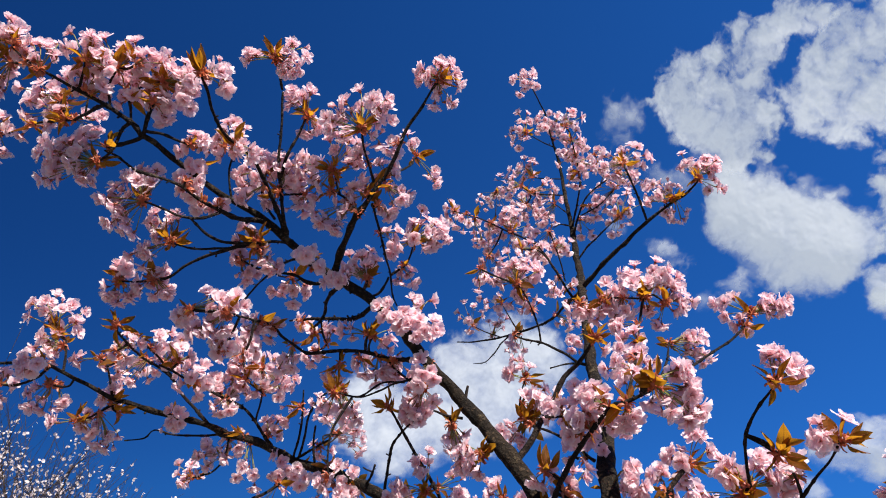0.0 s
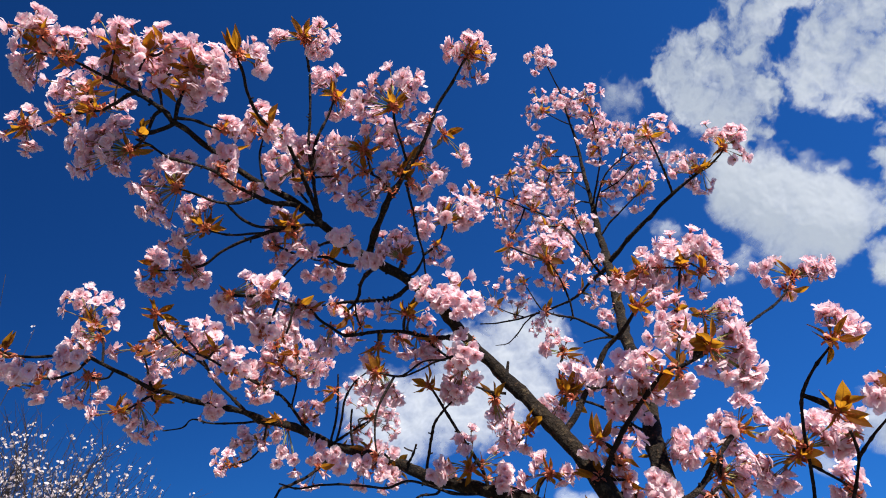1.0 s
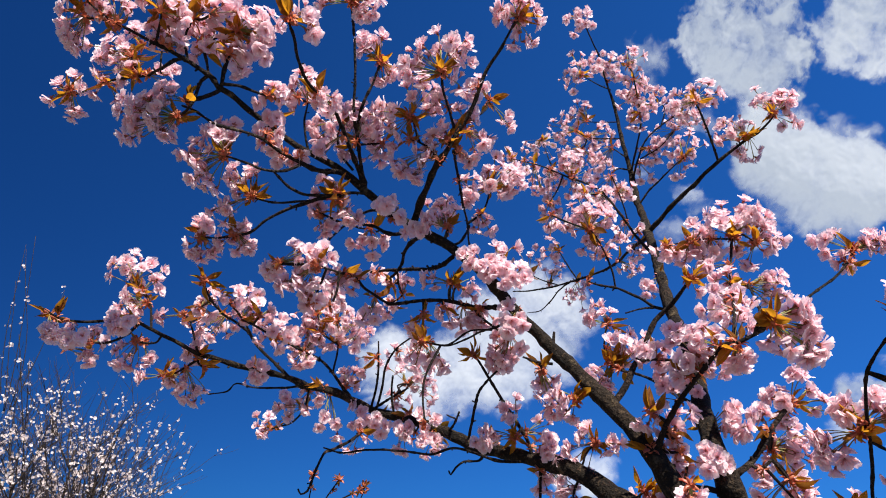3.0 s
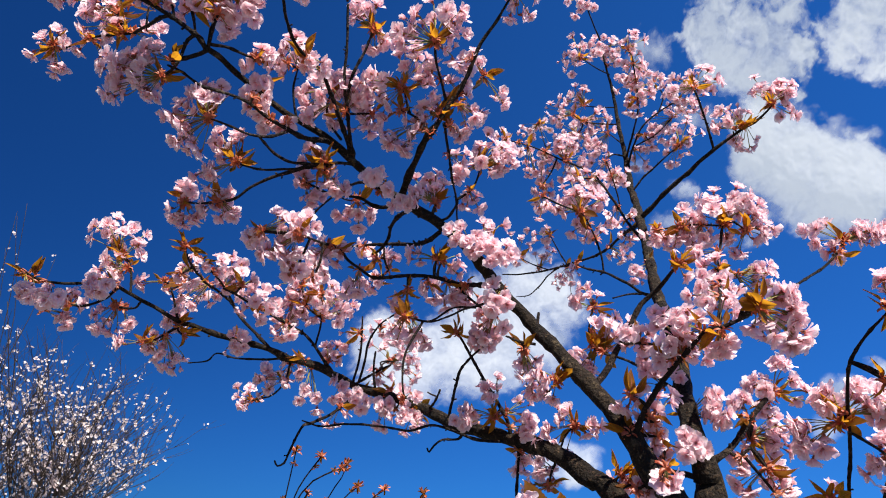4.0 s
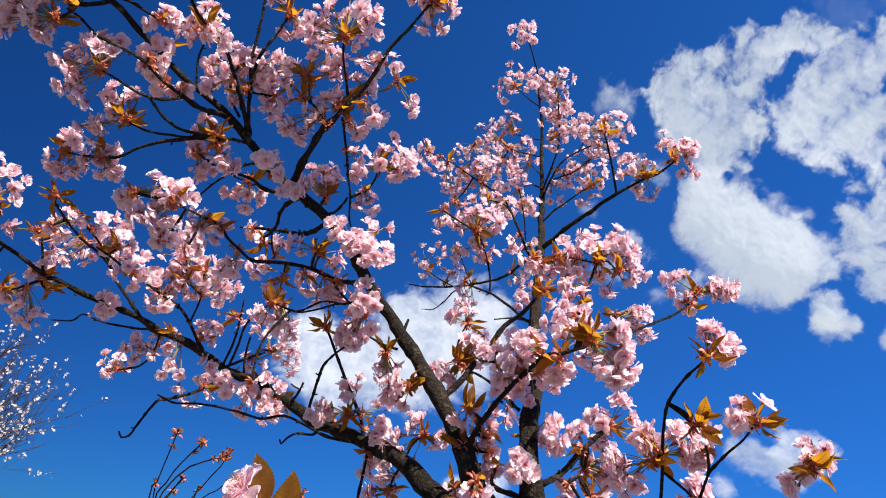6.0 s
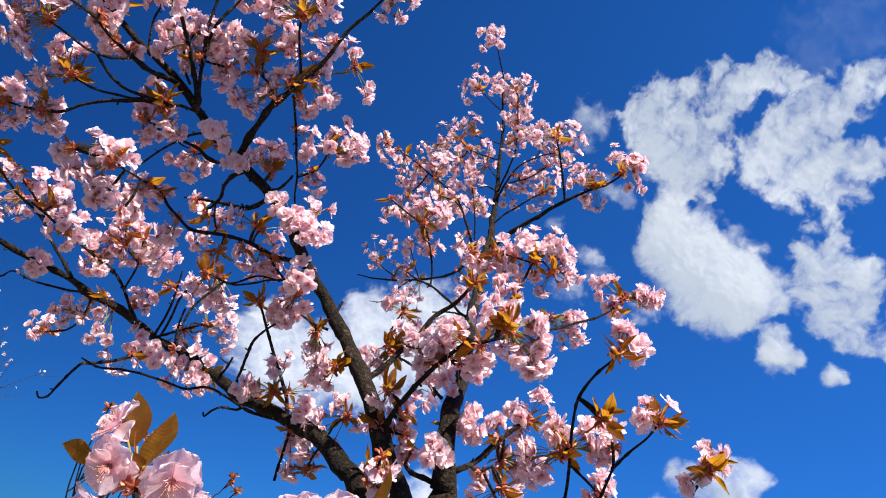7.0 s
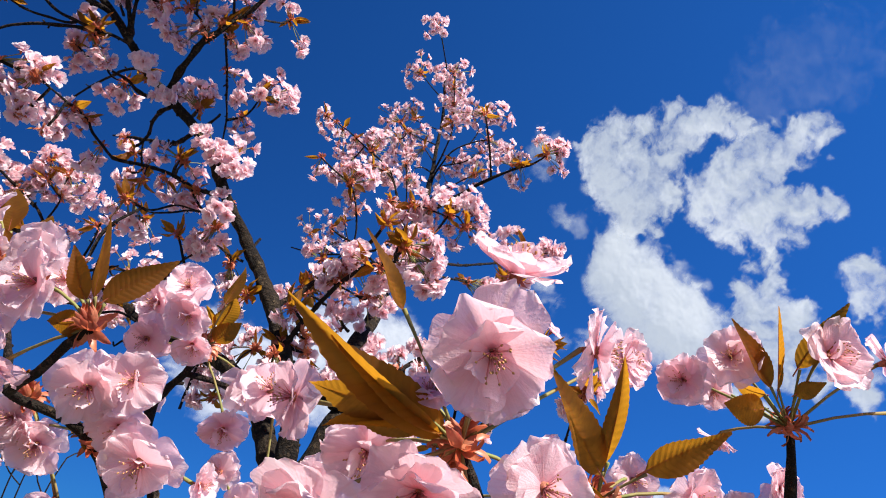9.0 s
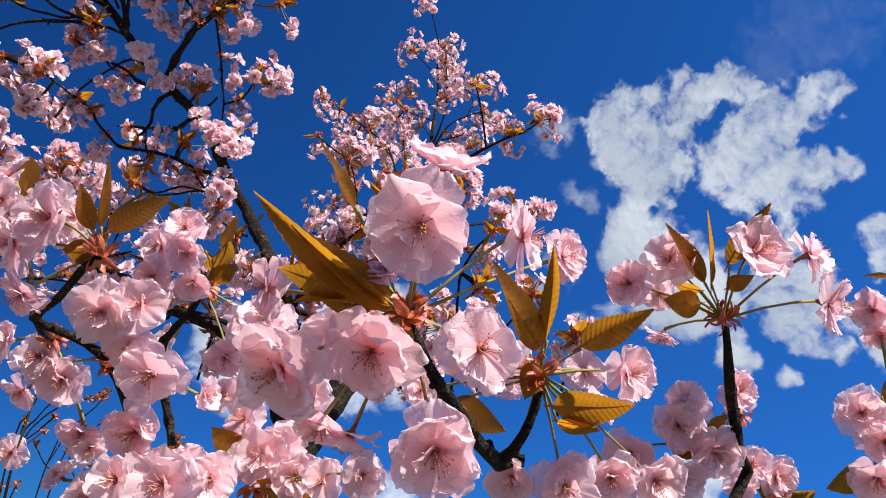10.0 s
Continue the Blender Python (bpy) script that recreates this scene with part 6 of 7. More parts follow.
leaf(spray_b, (0.403, 0.439, 1.700), (0.390, 0.402, 1.740), 0.0144, -30)
leaf(spray_b, (0.423, 0.438, 1.700), (0.456, 0.415, 1.723), 0.0190, 10)
leaf(spray_b, (0.418, 0.463, 1.671), (0.458, 0.443, 1.679), 0.0204, 15)
leaf(spray_b, (0.423, 0.471, 1.667), (0.447, 0.466, 1.664), 0.0179, 50)
leaf(spray_b, (0.399, 0.447, 1.689), (0.400, 0.459, 1.670), 0.0134, 0)
leaf(spray_b, (0.359, 0.457, 1.658), (0.392, 0.459, 1.652), 0.0139, -20)
spray_c = spray(0.5373, 0.4794, 1.7707)
flower(spray_c, (0.493, 0.469, 1.800), (-0.56, -0.79, -0.26), 0.042)
flower(spray_c, (0.474, 0.491, 1.787), (-0.82, -0.43, -0.38), 0.037)
flower(spray_c, (0.541, 0.444, 1.806), (0.16, -0.98, -0.12), 0.049)
flower(spray_c, (0.581, 0.442, 1.815), (0.69, -0.69, 0.22), 0.041)
flower(spray_c, (0.601, 0.457, 1.790), (0.71, -0.59, -0.40), 0.045)
flower(spray_c, (0.506, 0.505, 1.762), (-0.17, 0.41, -0.90), 0.025)
flower(spray_c, (0.500, 0.499, 1.791), (-0.30, -0.61, -0.73), 0.028)
leaf(spray_c, (0.516, 0.465, 1.786), (0.481, 0.440, 1.810), 0.0183, 25)
leaf(spray_c, (0.521, 0.465, 1.786), (0.504, 0.435, 1.824), 0.0077, 60)
leaf(spray_c, (0.530, 0.456, 1.799), (0.540, 0.421, 1.832), 0.0160, -15)
leaf(spray_c, (0.532, 0.464, 1.785), (0.545, 0.452, 1.793), 0.0146, 20)
leaf(spray_c, (0.519, 0.476, 1.777), (0.493, 0.476, 1.772), 0.0163, 10)
leaf(spray_c, (0.517, 0.472, 1.784), (0.499, 0.477, 1.788), 0.0126, -40)
spray_d = spray(0.1386, 0.4798, 1.7029)
flower(spray_d, (0.107, 0.470, 1.713), (-0.39, -0.83, -0.40), 0.042)
flower(spray_d, (0.087, 0.486, 1.699), (-0.63, -0.56, -0.54), 0.041)
flower(spray_d, (0.111, 0.485, 1.725), (0.07, -0.97, -0.21), 0.027)
flower(spray_d, (0.096, 0.506, 1.677), (-0.31, -0.30, -0.90), 0.035)
leaf(spray_d, (0.134, 0.468, 1.712), (0.120, 0.452, 1.730), 0.0112, 20)
leaf(spray_d, (0.137, 0.467, 1.714), (0.133, 0.440, 1.747), 0.0059, 50)
leaf(spray_d, (0.141, 0.472, 1.714), (0.166, 0.462, 1.745), 0.0157, 15)
leaf(spray_d, (0.133, 0.479, 1.705), (0.118, 0.479, 1.698), 0.0147, -30)
spray_e = spray(0.1398, 0.5677, 1.6684)
flower(spray_e, (0.135, 0.527, 1.686), (0.02, -0.66, -0.76), 0.044)
flower(spray_e, (0.156, 0.525, 1.696), (0.15, -0.90, -0.40), 0.041)
flower(spray_e, (0.155, 0.545, 1.675), (0.16, -0.50, -0.85), 0.038)
flower(spray_e, (0.176, 0.541, 1.659), (0.07, -0.77, -0.64), 0.048)
flower(spray_e, (0.170, 0.579, 1.630), (-0.17, -0.61, -0.78), 0.047)
flower(spray_e, (0.206, 0.568, 1.661), (0.85, -0.52, 0.08), 0.026)
leaf(spray_e, (0.147, 0.571, 1.663), (0.134, 0.555, 1.679), 0.0138, 20)
spray_g = spray(0.0617, 0.6392, 1.6956)
flower(spray_g, (0.055, 0.649, 1.682), (-0.29, -0.87, -0.40), 0.041)
flower(spray_g, (0.077, 0.654, 1.671), (0.18, -0.74, -0.64), 0.045)
flower(spray_g, (0.039, 0.686, 1.662), (-0.38, -0.47, -0.80), 0.033)
flower(spray_g, (0.101, 0.673, 1.640), (0.29, -0.39, -0.87), 0.036)
flower(spray_g, (0.111, 0.678, 1.630), (0.36, -0.55, -0.75), 0.030)
flower(spray_g, (0.016, 0.667, 1.695), (-0.60, -0.70, -0.37), 0.035)
flower(spray_g, (-0.000, 0.805, 1.631), (-0.29, -0.83, -0.48), 0.035)
leaf(spray_g, (0.066, 0.638, 1.696), (0.051, 0.637, 1.699), 0.0135, 20)
spray_h = spray(0.2091, 0.5538, 1.5902)
flower(spray_h, (0.178, 0.558, 1.596), (-0.43, -0.88, -0.21), 0.039)
flower(spray_h, (0.214, 0.526, 1.595), (-0.11, -0.92, -0.37), 0.045)
flower(spray_h, (0.233, 0.547, 1.607), (0.21, -0.96, -0.18), 0.034)
flower(spray_h, (0.216, 0.563, 1.612), (-0.10, -0.98, 0.14), 0.033)
flower(spray_h, (0.129, 0.604, 1.596), (-0.55, -0.79, 0.27), 0.024)
flower(spray_h, (0.160, 0.584, 1.586), (-0.41, -0.83, -0.39), 0.035)
leaf(spray_h, (0.194, 0.569, 1.605), (0.201, 0.568, 1.625), 0.0145, 20)
leaf(spray_h, (0.188, 0.572, 1.601), (0.141, 0.599, 1.601), 0.0147, -20)
spray_i = spray(0.1604, 0.6151, 1.7588)
flower(spray_i, (0.200, 0.642, 1.750), (0.18, -0.74, -0.64), 0.044)
flower(spray_i, (0.197, 0.621, 1.709), (0.16, -0.50, -0.85), 0.037)
flower(spray_i, (0.131, 0.682, 1.733), (-0.54, -0.79, -0.28), 0.027)
leaf(spray_i, (0.168, 0.605, 1.774), (0.171, 0.581, 1.792), 0.0222, 10)
leaf(spray_i, (0.164, 0.607, 1.772), (0.154, 0.594, 1.783), 0.0158, -30)
leaf(spray_i, (0.168, 0.611, 1.764), (0.183, 0.600, 1.779), 0.0159, 40)
spray_j = spray(0.2518, 0.6150, 1.6200)
flower(spray_j, (0.251, 0.603, 1.639), (-0.20, -0.90, -0.39), 0.049)
flower(spray_j, (0.231, 0.602, 1.660), (-0.47, -0.88, -0.08), 0.035)
flower(spray_j, (0.278, 0.595, 1.629), (0.20, -0.90, -0.39), 0.037)
flower(spray_j, (0.262, 0.603, 1.647), (0.06, -0.97, -0.23), 0.041)
flower(spray_j, (0.323, 0.545, 1.629), (0.01, -0.90, -0.44), 0.033)
flower(spray_j, (0.299, 0.572, 1.625), (-0.24, -0.93, -0.27), 0.033)
flower(spray_j, (0.205, 0.637, 1.684), (-0.46, -0.87, -0.17), 0.032)
leaf(spray_j, (0.237, 0.603, 1.640), (0.213, 0.594, 1.648), 0.0217, 15)
leaf(spray_j, (0.294, 0.598, 1.623), (0.255, 0.591, 1.620), 0.0234, 20)
spray_k = spray(0.5518, 0.5515, 1.7037)
flower(spray_k, (0.536, 0.532, 1.726), (-0.13, -0.95, -0.28), 0.037)
flower(spray_k, (0.533, 0.536, 1.711), (-0.13, -0.76, -0.64), 0.041)
flower(spray_k, (0.562, 0.541, 1.701), (0.25, -0.67, -0.70), 0.045)
flower(spray_k, (0.501, 0.544, 1.685), (-0.29, -0.63, -0.72), 0.040)
flower(spray_k, (0.539, 0.545, 1.678), (0.12, -0.66, -0.74), 0.039)
leaf(spray_k, (0.560, 0.545, 1.712), (0.572, 0.535, 1.727), 0.0149, 20)
leaf(spray_k, (0.556, 0.548, 1.700), (0.534, 0.547, 1.694), 0.0122, -30)
spray_m = spray(0.6284, 0.6138, 1.7651)
flower(spray_m, (0.623, 0.602, 1.783), (0.16, -0.97, -0.19), 0.038)
spray_n = spray(0.6462, 0.5983, 1.6949)
flower(spray_n, (0.643, 0.589, 1.710), (0.19, -0.94, -0.28), 0.037)
flower(spray_n, (0.622, 0.587, 1.715), (-0.35, -0.92, -0.20), 0.031)
flower(spray_n, (0.611, 0.588, 1.696), (-0.49, -0.78, -0.40), 0.028)
leaf(spray_n, (0.652, 0.596, 1.698), (0.627, 0.590, 1.701), 0.0161, 10)
leaf(spray_n, (0.653, 0.597, 1.696), (0.667, 0.578, 1.706), 0.0204, -10)
spray_o = spray(0.7340, 0.5600, 1.7446)
flower(spray_o, (0.695, 0.550, 1.764), (-0.42, -0.86, -0.30), 0.043)
flower(spray_o, (0.711, 0.550, 1.745), (-0.22, -0.73, -0.65), 0.040)
flower(spray_o, (0.704, 0.556, 1.717), (-0.27, -0.55, -0.79), 0.044)
flower(spray_o, (0.699, 0.521, 1.845), (-0.74, -0.35, -0.58), 0.037)
flower(spray_o, (0.710, 0.530, 1.830), (-0.42, -0.17, -0.89), 0.030)
leaf(spray_o, (0.709, 0.572, 1.728), (0.676, 0.576, 1.707), 0.0195, 10)
leaf(spray_o, (0.707, 0.540, 1.778), (0.724, 0.534, 1.785), 0.0179, 10)
leaf(spray_o, (0.705, 0.505, 1.870), (0.684, 0.508, 1.868), 0.0075, 40)
flower(spray_i, (0.153, 0.543, 1.769), (0.07, -0.99, -0.10), 0.033)
flower(spray_i, (0.160, 0.548, 1.752), (0.10, -0.72, -0.68), 0.031)
flower(spray_i, (0.136, 0.571, 1.738), (-0.29, -0.63, -0.72), 0.035)
flower(spray_i, (0.127, 0.584, 1.769), (-0.42, -0.80, -0.42), 0.035)
flower(spray_i, (0.161, 0.584, 1.748), (0.30, -0.46, -0.84), 0.031)
flower(spray_i, (0.122, 0.622, 1.749), (-0.49, -0.46, -0.74), 0.028)
leaf(spray_i, (0.170, 0.583, 1.783), (0.172, 0.572, 1.811), 0.0132, 20)
spray_w = spray(0.0204, 0.5848, 1.7639)
flower(spray_w, (0.005, 0.574, 1.770), (-0.19, -0.73, -0.66), 0.037)
flower(spray_w, (0.049, 0.558, 1.769), (0.31, -0.72, -0.62), 0.040)
flower(spray_w, (-0.002, 0.576, 1.794), (-0.74, -0.59, 0.33), 0.034)
flower(spray_w, (-0.005, 0.605, 1.751), (-0.39, -0.36, -0.85), 0.033)
flower(spray_w, (0.029, 0.582, 1.748), (0.11, -0.47, -0.88), 0.034)
flower(spray_w, (0.057, 0.584, 1.761), (0.60, -0.48, -0.64), 0.031)
leaf(spray_w, (0.013, 0.581, 1.786), (-0.004, 0.579, 1.818), 0.0168, 15)
leaf(spray_w, (0.023, 0.587, 1.777), (0.019, 0.597, 1.815), 0.0208, -20)
leaf(spray_w, (-0.007, 0.577, 1.774), (-0.035, 0.589, 1.776), 0.0120, 10)
leaf(spray_w, (0.024, 0.576, 1.775), (0.018, 0.567, 1.780), 0.0090, 30)
flower(spray_e, (0.065, 0.658, 1.679), (-0.38, -0.54, -0.75), 0.048)
flower(spray_a, (0.290, 0.458, 1.677), (-0.10, -0.68, -0.73), 0.048)
flower(spray_a, (0.405, 0.432, 1.753), (0.59, -0.81, -0.03), 0.035)
flower(spray_b, (0.396, 0.512, 1.709), (-0.04, -0.93, -0.37), 0.043)
flower(spray_b, (0.452, 0.510, 1.721), (0.09, -0.90, -0.43), 0.033)
flower(spray_j, (0.223, 0.583, 1.733), (-0.47, -0.85, 0.25), 0.048)
flower(spray_j, (0.271, 0.619, 1.693), (-0.03, -0.93, -0.35), 0.038)

for s in SPRAYS:
    s.mk.into(s.ob.data, (TWIG, STALK, BRACT))

# ---- the white-flowering tree farther off ----
WB = Vector((-7.85, 10.0, 0.0))
white = tagged(new("white_tree"), "distant cherry tree in fine white blossom with thin upright dark branches", "tree")
white.location = WB
rng_white = random.Random(8)


def white_tree():
    rng = rng_white
    trunk = spline([(0, 0, -0.05), (0.05, 0, 0.8), (0.0, -0.05, 1.5)], 0.15)
    mk = Maker()
    mk.tube(trunk, [0.14 - 0.05 * i / len(trunk) for i in range(len(trunk))], 10, 0, 0.06, rng)
    part("trunk", mk.mesh("trunk", (BARK,)), white)
    twigs, bloom = Maker(), Maker()
    centre, radii = Vector((0.2, -0.9, 2.9)), Vector((3.1, 2.6, 3.1))

    def low(p):
        """Under the crown's slanting upper outline."""
        return p.z - 1.7 < (3.75 - 0.5 * p.x + rng.uniform(-0.5, 0.25)) * (1 + 0.095 * (p.y + 1.5))

    def flowers(p, count, reach):
        for _ in range(count):
            c = p + Vector((rng.gauss(0, reach), rng.gauss(0, reach), rng.gauss(0, reach)))
            n = Vector((rng.uniform(-1, 1), rng.uniform(-1, 0.3), rng.uniform(-0.6, 1))).normalized()
            s = n.orthogonal().normalized()
            b, r = n.cross(s), rng.uniform(0.016, 0.028)
            for k in range(5):
                a = k * 1.2566
                d, e = s * math.cos(a) + b * math.sin(a), s * -math.sin(a) + b * math.cos(a)
                base = len(bloom.v)
                bloom.v += [tuple(c), tuple(c + d * r * 0.7 - e * r * 0.5 + n * r * 0.25), tuple(c + d * r + n * r * 0.3), tuple(c + d * r * 0.7 + e * r * 0.5 + n * r * 0.25)]
                bloom.a += [0.1, 0.7, 0.95, 0.7]
                bloom.f.append((base, base + 1, base + 2, base + 3))
                bloom.m.append(0)

    def grow(start, d, length, r, level):
        pts, p, q = [start], start, d.copy()
        for _ in range(4):
            q = (q + Vector((rng.uniform(-0.16, 0.16), rng.uniform(-0.16, 0.16), rng.uniform(-0.02, 0.16)))).normalized()
            p = p + q * length / 4
            pts.append(p)
        path = spline(pts, length / 9)
        if level == 0:
            limb = Maker()
            limb.tube(path, [r * (1 - 0.6 * i / len(path)) for i in range(len(path))], 7, 0, 0.05, rng)
            part("limb", limb.mesh("limb", (PALE_TWIG,)), white)
        else:
            twigs.tube(path, [r * 0.6 * (1 - 0.7 * i / len(path)) + 0.001 for i in range(len(path))], 4, 0, 0.0, rng)
        if level >= 1 or length > 2:
            for i in range(2 if level > 1 else len(path) // 2, len(path)):
                if rng.random() < (0.095 if level > 1 else 0.34):
                    flowers(path[i], rng.choice((1, 2, 3, 4)), 0.026)
        if level < 3:
            for k in range((9, 5, 3)[level]):
                i = rng.randrange(2, len(path))
                s = Vector((rng.uniform(-1, 1), rng.uniform(-1, 1), rng.uniform(-0.25, 0.8))).normalized()
                nd = (q * 0.9 + s * 0.75).normalized()
                e = path[i] + nd * length * 0.6 - centre
                if (e.x / radii.x) ** 2 + (e.y / radii.y) ** 2 + (e.z / radii.z) ** 2 < rng.uniform(0.75, 1.15) and low(path[i] + nd * length * 0.6):
                    grow(path[i], nd, length * rng.uniform(0.42, 0.68), r * 0.5, level + 1)

    for k in range(9):
        a = k * 0.698 + rng.uniform(-0.2, 0.2)
        tilt = rng.uniform(0.4, 1.15)
        grow(Vector((0, -0.05, 1.35 + 0.02 * k)), Vector((math.cos(a) * tilt, math.sin(a) * tilt, 1)).normalized(), rng.uniform(1.9, 2.9), 0.030, 0)
    for tip in ((0.9, -2.9, 6.0), (0.4, -2.7, 5.6), (1.3, -2.5, 5.3)):
        start = Vector((0.1, -0.4, 2.6))
        grow(start, (Vector(tip) - start).normalized(), (Vector(tip) - start).length * 0.72, 0.016, 1)
    for tip in ((-1.0, -1.4, 7.2), (-0.55, -1.5, 7.3), (-0.15, -1.4, 7.1), (0.05, -1.3, 6.4), (-0.6, -1.4, 6.5)):
        start = Vector((-0.5 + tip[0] * 0.2, -0.9, 4.3))
        grow(start, (Vector(tip) - start).normalized(), (Vector(tip) - start).length * 0.95, 0.010, 1)
    for tip in ((2.9, -0.8, 2.75), (2.8, -1.2, 3.3), (2.3, -1.4, 3.7), (2.2, -0.5, 2.4), (2.6, -1.6, 2.6)):
        start = Vector((0.1, -0.15, 1.45))
        grow(start, (Vector(tip) - start).normalized(), (Vector(tip) - start).length * 0.72, 0.022, 0)
    tagged(part("twig_growth", twigs.mesh("twig_growth", (PALE_TWIG,)), white), kind="stuff")
    tagged(part("crown", bloom.mesh("crown", (WHITE_PETAL,)), white, None, "fine white blossom"), kind="stuff")


white_tree()

# ---- the young tree with opening buds, behind the cherry ----
SB = Vector((-0.95, 3.62, 0.0))
young = tagged(new("young_tree"), "thin young tree with bare stems and opening orange buds", "tree")
young.location = SB
rng_young = random.Random(3)


def young_stem(r, *points):
    path = spline([Vector(p) - SB for p in points], 0.05)
    mk = Maker()
    mk.tube(path, [r * (1 - 0.65 * i / len(path)) for i in range(len(path))], 6, 0, 0.06, rng_young)
    ob = part("stem", mk.mesh("stem", (TWIG,)), young)
    tips = [(path[-1], 15, 0.028), (path[-2] + Vector((0.008, 0, 0)), 6, 0.022)]
    for k in (0.55, 0.7, 0.84):
        start = path[int(k * len(path))]
        tip = start + Vector((rng_young.uniform(-0.14, 0.14), rng_young.uniform(-0.12, 0.12), rng_young.uniform(0.05, 0.16)))
        side = Maker()
        way = spline([start, (start + tip) / 2 + Vector((0, 0, -0.012)), tip], 0.03)
        side.tube(way, [r * 0.4] * len(way), 5, 0)
        part("twig", side.mesh("twig", (TWIG,)), ob)
        tips.append((tip, 10, 0.024))
    for at, count, size in tips:
        tuft = Maker()
        bracts(tuft, Vector((0, 0, 0)), Vector((0, 0, 1)), rng_young, count, size)
        tuft.m = [(i // 6) % 2 for i in range(len(tuft.m))]
        part("bud", tuft.mesh("bud", (BRACT, LEAF)), ob, Matrix.Translation(at))


young_stem(0.008, (-0.950, 3.620, 0.000), (-1.060, 3.580, 1.200), (-1.110, 3.186, 1.975), (-1.079, 3.113, 2.087), (-1.053, 3.056, 2.185), (-1.021, 2.985, 2.280))
young_stem(0.008, (-0.930, 3.620, 0.000), (-1.036, 3.580, 1.200), (-1.090, 3.218, 1.957), (-1.041, 3.116, 2.090), (-0.989, 3.070, 2.178), (-0.908, 3.013, 2.267))
young_stem(0.009, (-0.910, 3.620, 0.000), (-1.024, 3.580, 1.200), (-1.067, 3.191, 1.907), (-1.000, 3.099, 2.120), (-0.899, 3.068, 2.197), (-0.819, 3.055, 2.226))
young_stem(0.007, (-0.890, 3.620, 0.000), (-0.956, 3.580, 1.200), (-0.939, 3.192, 1.940), (-0.885, 3.126, 2.102), (-0.821, 3.082, 2.191), (-0.793, 3.044, 2.245))
young_stem(0.007, (-0.870, 3.620, 0.000), (-0.921, 3.580, 1.200), (-0.902, 3.218, 1.971), (-0.820, 3.133, 2.100), (-0.741, 3.098, 2.161))
young_stem(0.007, (-0.850, 3.620, 0.000), (-0.864, 3.580, 1.200), (-0.741, 3.072, 1.937), (-0.717, 3.154, 2.087), (-0.625, 3.116, 2.153))
young_stem(0.006, (-0.830, 3.620, 0.000), (-0.751, 3.580, 1.200), (-0.466, 2.876, 1.927), (-0.484, 3.169, 2.092), (-0.446, 3.132, 2.150))

# ---- ground: out of view, toned to throw light up into the flowers ----


def ground_sheet():
    mk = Maker()
    rows = []
    for i in range(40):
        r = 0.02 if i == 0 else 0.8 * 1.27 ** i
        rows.append([Vector((math.cos(a) * r, math.sin(a) * r, -0.02 + 0.03 * noise.noise(Vector((math.cos(a) * r, math.sin(a) * r, 0)) * 0.4) * min(1, r / 3)))
                     for a in (j * math.tau / 64 for j in range(64))])
    mk.grid(rows, 0, None, True)
    tagged(new("ground", mk.mesh("ground", (BOUNCE_GRAVEL,))), "unseen ground, toned to bounce sunlight up into the blossom", "ground", kind="structure")


ground_sheet()

# ---- clouds, far off ----


def lattice(seed):
    return np.random.RandomState(seed).rand(64, 64)


def fbm(x, y, seed, octaves=6):
    """Smooth fractal noise from 0 to 1 over arrays."""
    total, amp, norm = 0.0, 1.0, 0.0
    for k in range(octaves):
        g = lattice(seed + k)
        i, j = np.floor(x).astype(int), np.floor(y).astype(int)
        u, v = x - i, y - j
        u, v = u * u * (3 - 2 * u), v * v * (3 - 2 * v)
        a, b = g[i % 64, j % 64], g[(i + 1) % 64, j % 64]
        c, d = g[i % 64, (j + 1) % 64], g[(i + 1) % 64, (j + 1) % 64]
        total = total + amp * ((a * (1 - u) + b * u) * (1 - v) + (c * (1 - u) + d * u) * v)
        norm, amp, x, y = norm + amp, amp * 0.52, x * 2.03 + 7.3, y * 2.03 + 3.1
    return total / norm


FAR = 2600.0


def density(az, el, seed, full, ragged, lobes):
    """How much of the light a cloud stops, and its swelling, over arrays of bearing and height."""
    wx, wy = fbm(az * 0.5, el * 0.6, seed + 20, 5) - 0.5, fbm(az * 0.5 + 9, el * 0.6, seed + 30, 5) - 0.5
    field, soft = np.zeros_like(az), np.zeros_like(az)
    for a, e, r in lobes:
        bend = 2.0 * ragged * min(r, 1.6)
        q = ((az + wx * bend - a) * math.cos(radians(e)) / r) ** 2 + ((el + wy * bend - e) / r) ** 2
        field = 1 - (1 - field) * (1 - 0.9 * np.exp(-q * 0.85))
        soft = soft + np.exp(-(((az - a) * math.cos(radians(e)) / r) ** 2 + ((el - e) / r) ** 2) * 0.5) * r
    curl = fbm(az * 0.62 + wx * 1.6, el * 0.8 + wy * 1.6, seed, 6)
    fine = fbm(az * 2.2 + wx * 2, el * 2.6 + wy * 2, seed + 40, 5)
    body = field * 1.3 - 0.44 + ((curl - 0.5) * 2.9 + (fine - 0.5) * 0.8) * ragged * np.minimum(1, field * 1.8 + 0.05) * (1.15 - 0.7 * field)
    body = np.clip(body * full, 0, None)
    return np.where(body > 0, 1 - np.exp(-2.9 * body ** 1.9), 0), soft


